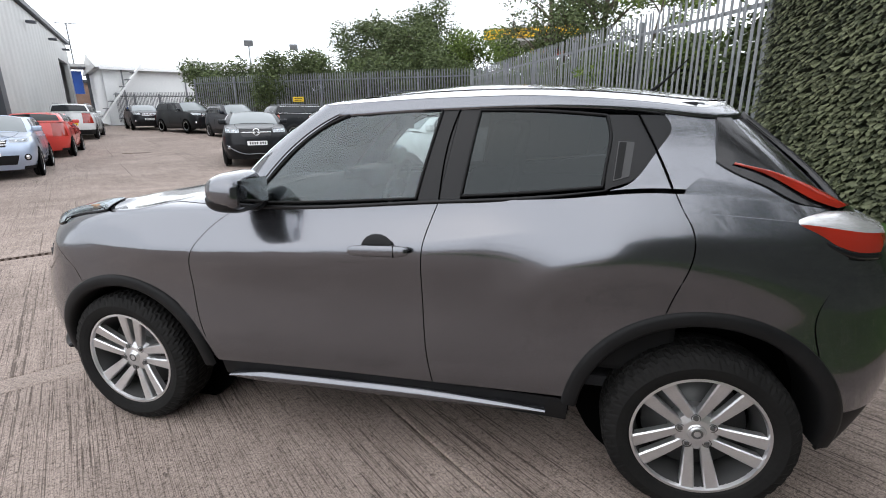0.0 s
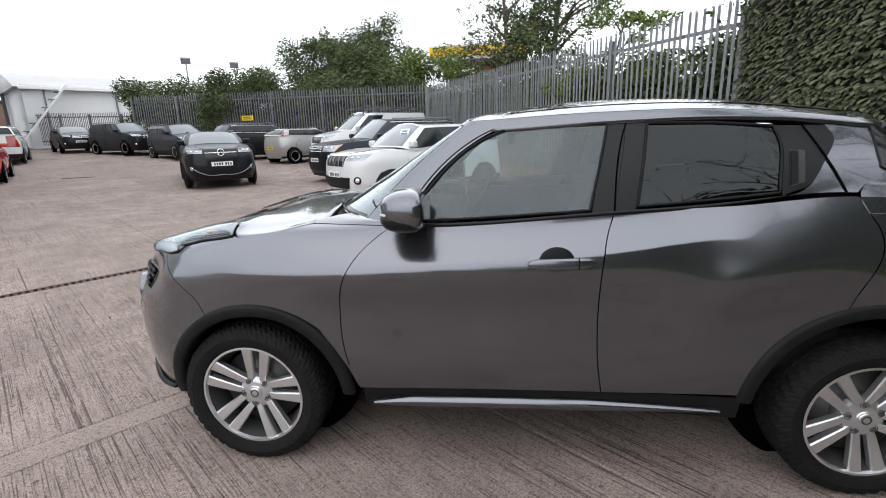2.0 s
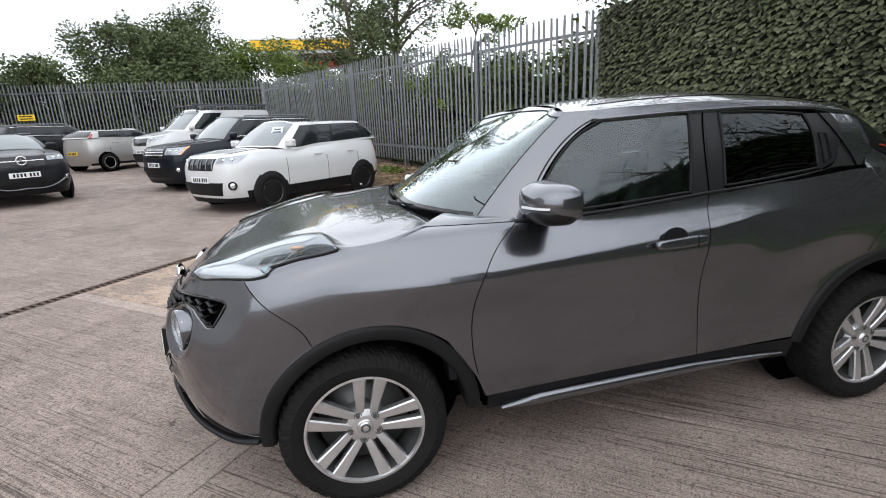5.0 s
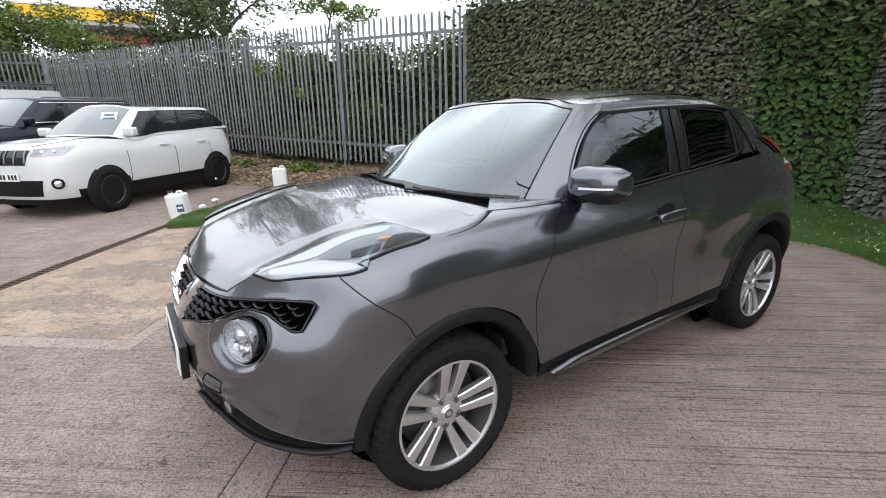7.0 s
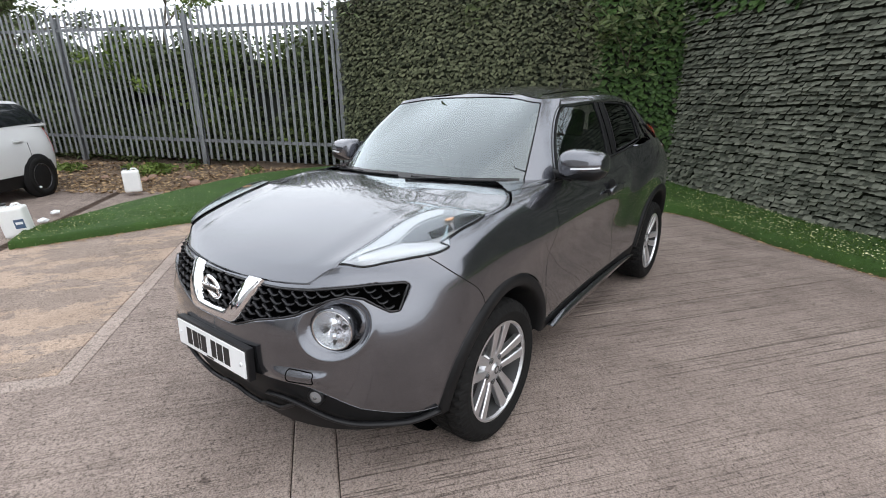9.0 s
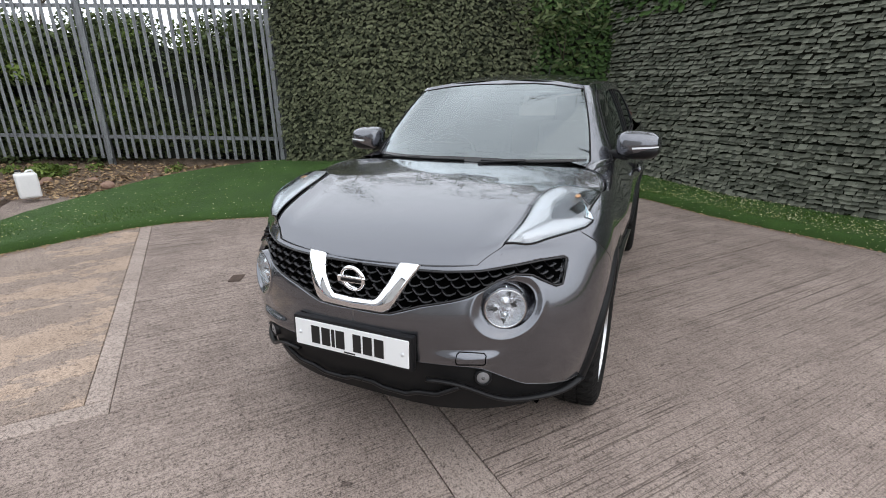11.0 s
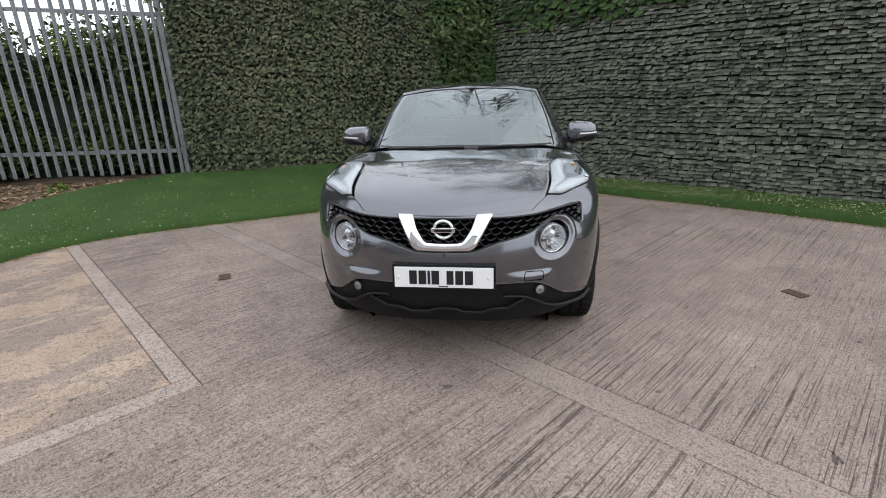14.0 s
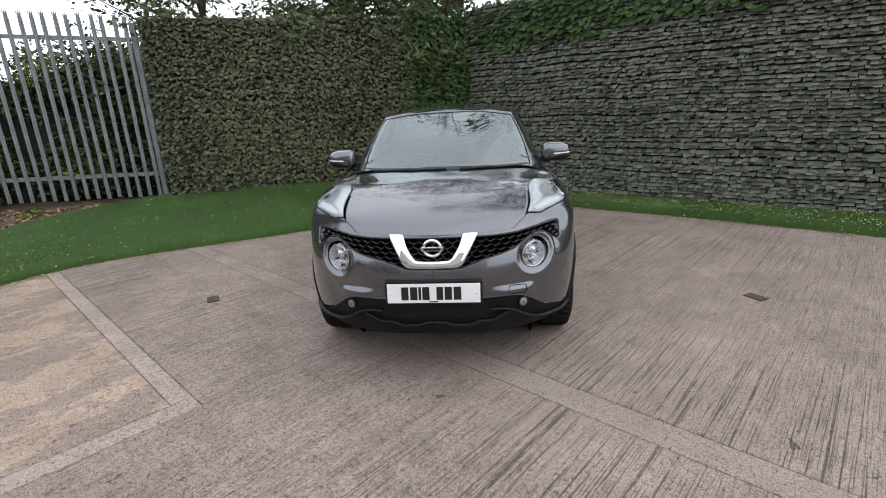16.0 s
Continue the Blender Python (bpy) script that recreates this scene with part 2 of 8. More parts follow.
M["lens"] = glass("clear_lamp_lens", (0.96, 0.97, 0.98), 0.0, 0.8)


# ---- mesh helpers ----
def mesh(name, verts, faces, smooth=True):
    me = bpy.data.meshes.new(name)
    me.from_pydata([tuple(map(float, v)) for v in verts], [], [tuple(map(int, f)) for f in faces])
    if smooth:
        me.polygons.foreach_set("use_smooth", [True] * len(me.polygons))
    me.update()
    return me


def bm_mesh(name, bm, smooth=False):
    me = bpy.data.meshes.new(name)
    bm.to_mesh(me)
    bm.free()
    if smooth:
        me.polygons.foreach_set("use_smooth", [True] * len(me.polygons))
    return me


def part(name, data, mat, parent, label="", at=None):
    """Links a mesh as one object under a thing or a part."""
    if isinstance(data, bmesh.types.BMesh):
        data = bm_mesh(name, data)
    if mat is not None and not data.materials:
        data.materials.append(mat)
    ob = new(name, data)
    ob.parent = parent
    if at is not None:
        ob.matrix_basis = at
    if label:
        ob["label"] = label
    return ob


def thing(name, label, category, group="", kind="", at=None, data=None, mat=None):
    if isinstance(data, bmesh.types.BMesh):
        data = bm_mesh(name, data)
    ob = new(name, data)
    if data is not None and mat is not None and not data.materials:
        data.materials.append(mat)
    if at is not None:
        ob.matrix_basis = at
    return tagged(ob, label, category, group, kind)


def box(sx, sy, sz, bevel=0.0, at=None, bm=None, segments=2):
    """A bevelled box, centred."""
    bm = bm or bmesh.new()
    made = bmesh.ops.create_cube(bm, size=1.0)["verts"]
    bmesh.ops.scale(bm, vec=(sx, sy, sz), verts=made)
    if bevel:
        edges = list({e for v in made for e in v.link_edges})
        made = list(set(bmesh.ops.bevel(bm, geom=edges, offset=bevel, segments=segments, profile=0.7, affect="EDGES")["verts"]) | {v for v in made if v.is_valid})
    if at is not None:
        bmesh.ops.transform(bm, matrix=at, verts=made)
    return bm


def tube(points, radius, sides=6, closed=False, flat=1.0):
    """Verts and faces of a tube along points; radius may be a list."""
    P = np.array(points, float)
    n = len(P)
    T = np.gradient(P, axis=0) if not closed else np.roll(P, -1, 0) - np.roll(P, 1, 0)
    T /= np.linalg.norm(T, axis=1)[:, None] + 1e-9
    up = np.array([0.02, 0.03, 1.0]) if abs(T[:, 2]).mean() < 0.9 else np.array([1.0, 0.05, 0])
    A = np.cross(T, up)
    A /= np.linalg.norm(A, axis=1)[:, None] + 1e-9
    B = np.cross(T, A)
    R = np.broadcast_to(np.asarray(radius, float), (n,))
    V = [P[i] + R[i] * (math.cos(2 * math.pi * j / sides) * A[i] + flat * math.sin(2 * math.pi * j / sides) * B[i]) for i in range(n) for j in range(sides)]
    F = []
    for i in range(n if closed else n - 1):
        for j in range(sides):
            k, q = (i + 1) % n, (j + 1) % sides
            F.append((i * sides + j, i * sides + q, k * sides + q, k * sides + j))
    if not closed:
        F += [tuple(range(sides))[::-1], tuple(range((n - 1) * sides, n * sides))]
    return V, F


def lathe(profile, seg=48, wobble=None):
    """A turned mesh about the y axis from (radius, y) pairs."""
    V, F = [], []
    m = len(profile)
    for i in range(seg):
        a = 2 * math.pi * i / seg
        for j, (r, y) in enumerate(profile):
            r2 = r + (wobble(i, j) if wobble else 0)
            V.append((r2 * math.cos(a), y, r2 * math.sin(a)))
    for i in range(seg):
        k = (i + 1) % seg
        for j in range(m - 1):
            F.append((i * m + j, i * m + j + 1, k * m + j + 1, k * m + j))
    return V, F


def natural(knots):
    """The second-derivative matrix of a natural cubic spline on these knots."""
    n = len(knots)
    h = np.diff(knots)
    A, R = np.eye(n), np.zeros((n, n))
    for i in range(1, n - 1):
        A[i, i - 1], A[i, i], A[i, i + 1] = h[i - 1], 2 * (h[i - 1] + h[i]), h[i]
        R[i, i - 1], R[i, i], R[i, i + 1] = 6 / h[i - 1], -6 / h[i - 1] - 6 / h[i], 6 / h[i]
    return np.linalg.solve(A, R)


def basis(knots, K, t):
    """Rows of weights for the spline at t."""
    t = np.asarray(t, float).ravel()
    i = np.clip(np.searchsorted(knots, t) - 1, 0, len(knots) - 2)
    h = knots[i + 1] - knots[i]
    p, q = (knots[i + 1] - t) / h, (t - knots[i]) / h
    W = np.zeros((len(t), len(knots)))
    r = np.arange(len(t))
    W[r, i] += p
    W[r, i + 1] += q
    W += ((p ** 3 - p) * h * h / 6)[:, None] * K[i] + ((q ** 3 - q) * h * h / 6)[:, None] * K[i + 1]
    return W


def curve(points, n, straight=False):
    """n points, evenly spaced, on a smooth or straight line through the given ones."""
    P = np.array(points, float)
    k = np.r_[0, np.cumsum(np.linalg.norm(np.diff(P, axis=0), axis=1))]
    if straight or len(P) < 3:
        s = np.linspace(0, k[-1], n)
        return np.stack([np.interp(s, k, P[:, c]) for c in range(P.shape[1])], 1)
    D = basis(k, natural(k), np.linspace(0, k[-1], n * 6)) @ P
    return curve(D, n, True)


class Loft:
    """A smooth surface through lines that run from the front's middle along one side to the rear's middle (y positive)."""

    def __init__(self, lines):
        P = np.array(lines, float)
        flip = np.array([1, -1, 1])
        P = np.concatenate([P[:, 2:0:-1] * flip, P, P[:, -2:-4:-1] * flip], 1)
        self.P, self.m = P, len(lines)
        ku = np.r_[0, np.cumsum(np.linalg.norm(np.diff(P, axis=1), axis=2).mean(0))]
        self.u0, self.u1 = ku[2], ku[-3]
        self.ku = (ku - self.u0) / (self.u1 - self.u0)
        kv = np.r_[0, np.cumsum(np.linalg.norm(np.diff(P, axis=0), axis=2).mean(1))]
        self.kv = kv / kv[-1]
        self.Ku, self.Kv = natural(self.ku), natural(self.kv)

    def station(self, k):
        return self.ku[k + 2]

    def __call__(self, uv, lift=0.0):
        uv = np.atleast_2d(uv)
        X = np.einsum("ki,kj,jic->kc", basis(self.ku, self.Ku, uv[:, 0]), basis(self.kv, self.Kv, uv[:, 1]), self.P)
        if np.any(lift):
            X = X + np.asarray(lift).reshape(-1, 1) * self.normal(uv)
        return X

    def normal(self, uv, e=2e-3):
        uv = np.atleast_2d(uv)
        N = np.cross(self(uv + [e, 0]) - self(uv - [e, 0]), self(uv + [0, e]) - self(uv - [0, e]))
        N /= np.linalg.norm(N, axis=1)[:, None] + 1e-12
        mid = self.P[:, 2:-2].reshape(-1, 3).mean(0) * [1, 0, 1]
        out = self(uv) - mid
        return N * np.sign((N * out).sum(1) + 1e-9)[:, None]

    def find(self, targets, axes, lo, hi, vlo=0.0):
        """The (u, v) whose point has these two coordinates, between u lo and hi."""
        T = np.atleast_2d(np.array(targets, float))
        gu, gv = np.meshgrid(np.linspace(lo, hi, 60), np.linspace(vlo, 1, 30), indexing="ij")
        G = np.stack([gu.ravel(), gv.ravel()], 1)
        X = self(G)[:, axes]
        uv = G[((T[:, None] - X[None]) ** 2).sum(2).argmin(1)].copy()
        e = 1e-3
        for _ in range(12):
            r = T - self(uv)[:, axes]
            a = (self(uv + [e, 0]) - self(uv - [e, 0]))[:, axes] / (2 * e)
            b = (self(uv + [0, e]) - self(uv - [0, e]))[:, axes] / (2 * e)
            det = a[:, 0] * b[:, 1] - a[:, 1] * b[:, 0]
            det = np.where(abs(det) < 1e-4, 1e-4, det)
            du = (r[:, 0] * b[:, 1] - r[:, 1] * b[:, 0]) / det
            dv = (a[:, 0] * r[:, 1] - a[:, 1] * r[:, 0]) / det
            uv += np.clip(np.stack([du, dv], 1), -0.05, 0.05)
            uv[:, 0] = np.clip(uv[:, 0], lo - 0.02, hi + 0.02)
            uv[:, 1] = np.clip(uv[:, 1], vlo - 0.04, 1.04)
        return uv


def coons(bottom, top, left, right, nu, nv):
    """A grid of (u, v) between four border lines; bottom and top run left to right, left and right run upwards."""
    b, t = curve(bottom, nu, True), curve(top, nu, True)
    l, r = curve(left, nv, True), curve(right, nv, True)
    s, q = np.linspace(0, 1, nu)[:, None, None], np.linspace(0, 1, nv)[None, :, None]
    return ((1 - q) * b[:, None] + q * t[:, None] + (1 - s) * l[None] + s * r[None]
            - (1 - s) * (1 - q) * b[0] - s * (1 - q) * b[-1] - (1 - s) * q * t[0] - s * q * t[-1])


def grid_faces(nu, nv):
    return [(i * nv + j, (i + 1) * nv + j, (i + 1) * nv + j + 1, i * nv + j + 1) for i in range(nu - 1) for j in range(nv - 1)]


def panel(S, g, lift=0.0, flange=0.014, side=-1):
    """Verts and faces of a panel on S over the grid g, with its rim turned inwards; side -1 or 1: which half of the car."""
    nu, nv = g.shape[:2]
    uv = g.reshape(-1, 2)
    N = S.normal(uv)
    X = S(uv) + lift * N
    F = grid_faces(nu, nv)
    rim = [i * nv for i in range(nu)] + [(nu - 1) * nv + j for j in range(1, nv)] + [i * nv + nv - 1 for i in range(nu - 2, -1, -1)] + [j for j in range(nv - 2, 0, -1)]
    if flange:
        n0, k = len(X), len(rim)
        X = np.vstack([X, X[rim], X[rim] - flange * N[rim]])
        F += [(n0 + i, n0 + (i + 1) % k, n0 + k + (i + 1) % k, n0 + k + i) for i in range(k)]
    # face outwards
    a, b, c = (np.array(X)[list(F[0])[i]] for i in (0, 1, 2))
    if np.dot(np.cross(b - a, c - a), N[0]) < 0:
        F = [f[::-1] for f in F]
    X = np.array(X) * [1, side, 1]
    if side < 0:
        F = [f[::-1] for f in F]
    return X, F


def join(*pieces):
    V, F = [], []
    for v, f in pieces:
        n = len(V)
        V += [tuple(x) for x in v]
        F += [tuple(i + n for i in q) for q in f]
    return V, F


def gz(x, y):
    """The yard's height: level by the parked car, rising gently towards the far fence."""
    s = max(0.0, -0.5 * x + 0.85 * y)
    return 0.0009 * s * s if s < 30 else 0.81 + 0.03 * (min(s, 90) - 30)


# ---- ground ----
G1, G2 = Vector((0.62, 0.785, 0)), Vector((-0.785, 0.62, 0))      # along and across the slabs


def slab_xy(u, v):
    return 0.62 * u - 0.785 * v, 0.785 * u + 0.62 * v


def ground_sheet():
    ring = [0, 3, 6, 9, 12, 16, 20, 25, 30, 36, 45, 60, 90, 150, 400, 1500]
    V, F = [(0, 0, -0.035)], []
    n = 48
    for r in ring[1:]:
        for i in range(n):
            a = 2 * math.pi * i / n
            x, y = r * math.cos(a), r * math.sin(a)
            V.append((x, y, gz(x, y) - 0.035))
    for i in range(n):
        F.append((0, 1 + i, 1 + (i + 1) % n))
    for k in range(len(ring) - 2):
        for i in range(n):
            p, q = 1 + k * n, 1 + (k + 1) * n
            F.append((p + i, q + i, q + (i + 1) % n, p + (i + 1) % n))
    return mesh("ground", V, F)


ground = thing("ground", "grey concrete yard with dirt-filled joints", "ground", kind="structure", data=ground_sheet(), mat=M["joint"])


def slab(u0, u1, v0, v1, mat, drop=0.0):
    """One cast slab with eased edges, following the yard's fall."""
    j, e = 0.0025, 0.008
    us = [u0 + j, u0 + j + e] + list(np.linspace(u0, u1, max(2, int((u1 - u0) / 1.5) + 1)))[1:-1] + [u1 - j - e, u1 - j]
    vs = [v0 + j, v0 + j + e] + list(np.linspace(v0, v1, max(2, int((v1 - v0) / 1.5) + 1)))[1:-1] + [v1 - j - e, v1 - j]
    V, F = [], []
    for a, u in enumerate(us):
        for b, v in enumerate(vs):
            x, y = slab_xy(u, v)
            edge = a in (0, len(us) - 1) or b in (0, len(vs) - 1)
            V.append((x, y, gz(x, y) - drop - (0.004 if edge else 0)))
    F = grid_faces(len(us), len(vs))
    n, m = len(us), len(vs)
    rim = [i * m for i in range(n)] + [(n - 1) * m + q for q in range(1, m)] + [i * m + m - 1 for i in range(n - 2, -1, -1)] + [q for q in range(m - 2, 0, -1)]
    k = len(V)
    V += [(V[i][0], V[i][1], V[i][2] - 0.05) for i in rim]
    F += [(rim[i], k + i, k + (i + 1) % len(rim), rim[(i + 1) % len(rim)]) for i in range(len(rim))]
    return part("slab", mesh("slab", V, F, False), mat, ground)


VJ = [-14, -9.5, -5.0, 1.21, 1.405, 2.665, 2.785, 3.6, 4.62, 4.76, 6.0, 9.0, 12.0, 15.0, 18.0, 21.5, 25, 29, 34, 40]
UJ = [-26, -21, -16.5, -12, -7.6, -3.9, -0.42, 4.6, 9.2, 14, 19]
for i in range(len(VJ) - 1):
    v0, v1 = VJ[i], VJ[i + 1]
    if v1 - v0 < 0.2 and v0 > 4:
        continue
    thin = v1 - v0 < 0.2
    off = 0 if v0 < 4 else 1.9 * (i % 2)
    for k in range(len(UJ) - 1):
        u0, u1 = UJ[k] + off, UJ[k + 1] + off
        mat = M["concrete"]
        if 1.3 < v0 < 4.6 and u1 < -0.4:
            if v0 < 1.5:
                slab(u0, u1, 1.405, 3.6, mat)
                slab(u0, u1, 3.6, 4.62, mat)
            continue
        if 2.6 < v0 < 4.6 and -1 < u0 < 0:
            u0 = -0.28
        if 2.7 < v0 < 4.6 and u0 > -1 and u1 < 5:
            if v0 < 3:
                slab(u0, u1, v0, 4.62, M["smooth"])
            continue
        if thin:
            mat = M["band"] if v0 > 2 else M["band_dull"]
        slab(u0, u1, v0, v1, mat)

# the drain channel between two slabs: an iron grate of many slots
chan = thing("drain_channel", "rusty iron slotted drain channel set in the concrete", "drain")


def grate():
    bm = bmesh.new()
    for k in range(16):
        box(0.03, 0.1, 0.02, 0, pose(0.0625 * k + 0.03, 0, -0.012), bm)
    for s in (-1, 1):
        box(1.0, 0.016, 0.022, 0, pose(0.5, s * 0.055, -0.012), bm)
    return bm_mesh("grate", bm)


gme = grate()
for k in range(-12, 16):
    x, y = slab_xy(k, 4.69)
    part("grate", gme, M["iron"], chan, at=pose(x, y, gz(x, y) - 0.002, 0, 0, math.degrees(TURN)))

# a band across the end of the worn slab
slab(-0.42, -0.28, 2.665, 4.62, M["band"])
# iron covers set in the yard
for x, y, w, h in ((-0.765, 2.149, 0.075, 0.05), (-0.862, -2.453, 0.075, 0.05), (-14.6, 12.0, 0.9, 0.28)):
    bm = box(2 * w if w < 0.5 else w, h * 2 if w < 0.5 else h, 0.012, 0.004, pose(0, 0, 0, 0, 0, 30))
    thing("ground_cover", "small rusty iron cover set in the concrete", "cover", "ground covers", at=pose(x, y, gz(x, y) + 0.001), data=bm, mat=M["iron"])

# ---- turf verge ----
EDGE = curve([(-1.85, 5.0), (-0.94, 4.76), (0.1, 4.45), (0.75, 3.75), (1.2, 3.05), (1.85, 2.05), (2.9, 1.0), (3.8, 0.3), (3.95, -0.35), (3.1, -1.5), (2.2, -2.75), (0.9, -4.5), (-0.9, -7.0), (-2.8, -9.7)], 90)
BACK = curve([(-1.55, 5.55), (-0.6, 6.0), (0.9, 6.3), (2.2, 6.1), (3.22, 5.2), (3.95, 3.45), (4.6, 1.95), (5.3, 0.2), (5.3, -0.2), (4.5, -1.4), (3.5, -2.8), (2.0, -4.95), (0.2, -7.5), (-1.7, -10.2)], 90)


def turf_at(i, q):
    """Height of the verge at share q from its edge to its back, at the i-th step."""
    top = 0.3 * max(0.0, 1 - (max(0, i - 34) / 16)) + 0.06 if i > 12 else 0.13
    if i <= 34:
        top = 0.12 + 0.24 * min(1, max(0, (i - 4) / 16))
    return 0.105 * min(1.0, q / 0.04) ** 0.5 + (top - 0.1) * (max(0, q - 0.04) / 0.96) ** 1.2


def verge():
    qs = [0, 0.006, 0.015, 0.03, 0.05, 0.12, 0.25, 0.4, 0.6, 0.8, 1.0]
    V, F = [], []
    for i in range(90):
        for q in qs:
            p = EDGE[i] * (1 - q) + BACK[i] * q
            w = noise.noise((p[0] * 1.3, p[1] * 1.3, 0)) * 0.02
            V.append((p[0], p[1], turf_at(i, q) + (w if q > 0.02 else 0) - (0.02 if q == 0 else 0)))
    return V, grid_faces(90, len(qs))


vg = thing("turf_verge", "bright green artificial turf laid over a raised kerb", "turf", kind="structure", data=mesh("turf_verge", *verge()), mat=M["turf"])


def scatter_tris(n, spot, size, rise, rng):
    """Many small blades: spot() gives a foot, each blade is one thin triangle."""
    V, F = [], []
    for k in range(n):
        x, y, z = spot()
        a = rng.uniform(0, 6.283)
        h, w = size * rng.uniform(0.6, 1.3), size * 0.16
        lx, ly = rng.uniform(-1, 1) * h * 0.5, rng.uniform(-1, 1) * h * 0.5
        c, s = math.cos(a) * w, math.sin(a) * w
        V += [(x - c, y - s, z), (x + c, y + s, z), (x + lx, y + ly, z + h * rise)]
        F.append((3 * k, 3 * k + 1, 3 * k + 2))
    return V, F


rng = random.Random(4)


def turf_spot():
    i, q = rng.uniform(0, 88), rng.random() ** 1.3
    k = int(i)
    f = i - k
    e = EDGE[k] * (1 - f) + EDGE[k + 1] * f
    b = BACK[k] * (1 - f) + BACK[k + 1] * f
    p = e * (1 - q) + b * q
    return p[0], p[1], turf_at(k, q) - 0.004


thing("turf_blades", "short green plastic grass blades of the verge", "grass", kind="stuff", data=mesh("turf_blades", *scatter_tris(60000, turf_spot, 0.022, 1.0, rng), False), mat=M["blade"])


def flakes(n, spot, lo, hi, rng, tilt=0.5):
    """Small bent leaf or petal quads lying about."""
    V, F = [], []
    for k in range(n):
        x, y, z = spot()
        a, s = rng.uniform(0, 6.283), rng.uniform(lo, hi)
        c, d = math.cos(a) * s, math.sin(a) * s
        t = [rng.uniform(0, tilt) * s for _ in range(4)]
        V += [(x - c, y - d, z + t[0]), (x + d * 0.5, y - c * 0.5, z + t[1]), (x + c, y + d, z + t[2]), (x - d * 0.5, y + c * 0.5, z + t[3])]
        F.append((4 * k, 4 * k + 1, 4 * k + 2, 4 * k + 3))
    return V, F


def petal_spot():
    x, y, z = turf_spot()
    while y > -0.6 and rng.random() < 0.6:
        x, y, z = turf_spot()
    return x, y, z + 0.022


thing("fallen_petals", "pale yellow fallen blossom strewn on the turf", "petals", kind="stuff", data=mesh("fallen_petals", *flakes(5200, petal_spot, 0.006, 0.014, rng), False), mat=M["petal"])


def edge_litter_spot():
    i = rng.randrange(0, 89)
    p = EDGE[i] + (EDGE[i + 1] - EDGE[i]) * rng.random()
    out = EDGE[i] - BACK[i]
    out = out / np.linalg.norm(out)
    p = p + out * abs(rng.gauss(0, 0.05))
    return p[0], p[1], gz(*p) + 0.004


thing("edge_litter", "brown leaf litter along the foot of the turf", "litter", kind="stuff", data=mesh("edge_litter", *flakes(2600, edge_litter_spot, 0.008, 0.024, rng), False), mat=M["litter"])

# ---- soil strip at the fence foot ----
FD = Vector((0.385, -0.923, 0)).normalized()       # along the palisade towards the hedge
FP = Vector((2.137, 7.824, 0))                     # a fence post
FN = Vector((-0.923, -0.385, 0))                   # from the fence into the yard


def soil():
    V, F = [], []
    n = 40
    for i in range(n):
        s = -16 + 19.2 * i / (n - 1)
        base = FP + FD * s
        wide = 1.9 if s < -2 else 1.9 - 0.16 * (s + 2)
        for q in np.linspace(-0.6, 1, 9):
            p = base + FN * (wide * q)
            g = gz(p.x, p.y)
            h = 0.26 * (1 - max(0, q)) ** 1.4 + 0.05 * noise.noise((p.x * 1.7, p.y * 1.7, 3)) * (1 - max(0, q))
            V.append((p.x, p.y, g + h - (0.03 if q > 0.95 else 0)))
    return V, grid_faces(n, 9)


thing("soil_strip", "dark soil strip with leaf litter along the fence", "soil", kind="structure", data=mesh("soil_strip", *soil()), mat=M["soil"])


def soil_spot():
    s, q = rng.uniform(-12, 2.6), rng.uniform(0.02, 1.12)
    wide = 1.9 if s < -2 else 1.9 - 0.16 * (s + 2)
    p = FP + FD * s + FN * (wide * q)
    return p.x, p.y, gz(p.x, p.y) + 0.27 * max(0, 1 - q) ** 1.4 + 0.015


thing("leaf_litter", "brown dry leaves and twigs on the soil strip", "litter", kind="stuff", data=mesh("leaf_litter", *flakes(9000, soil_spot, 0.015, 0.05, rng, 0.9), False), mat=M["litter"])


# ---- palisade fences ----
def pale(h):
    """A W-section pale with a split, pointed head."""
    xs = [-0.030, -0.018, -0.007, 0.007, 0.018, 0.030]
    ys = [0.007, -0.004, 0.003, 0.003, -0.004, 0.007]
    V, F = [], []
    t = 0.004
    for z, k in ((0, 1.0), (h - 0.14, 1.0), (h - 0.05, 0.75)):
        for s in (0, t):
            V += [(x * k, y + s, z) for x, y in zip(xs, ys)]
    for lev in range(2):
        for s in (0, 1):
            o, p = lev * 12 + s * 6, (lev + 1) * 12 + s * 6
            F += [(o + i, o + i + 1, p + i + 1, p + i) for i in range(5)]
        o, p = lev * 12, (lev + 1) * 12
        F += [(o, p, p + 6, o + 6), (o + 5, o + 11, p + 11, p + 5)]
    n = len(V)
    for cx, top in ((-0.022, h - 0.008), (0.0, h + 0.012), (0.022, h - 0.008)):
        k = len(V)
        V += [(cx - 0.009, 0.0, h - 0.055), (cx + 0.009, 0.0, h - 0.055), (cx + 0.006 * (1 if cx > 0 else -1 if cx < 0 else 0), -0.004, top), (cx - 0.009, 0.005, h - 0.055), (cx + 0.009, 0.005, h - 0.055)]
        F += [(k, k + 1, k + 2), (k + 4, k + 3, k + 2)]
    return mesh("pale", V, F, False)


def ibeam(h):
    bm = bmesh.new()
    for y in (-0.05, 0.05):
        box(0.075, 0.007, h, 0, pose(0, y, h / 2), bm)
    box(0.007, 0.1, h, 0, pose(0, 0, h / 2), bm)
    return bm_mesh("post", bm)


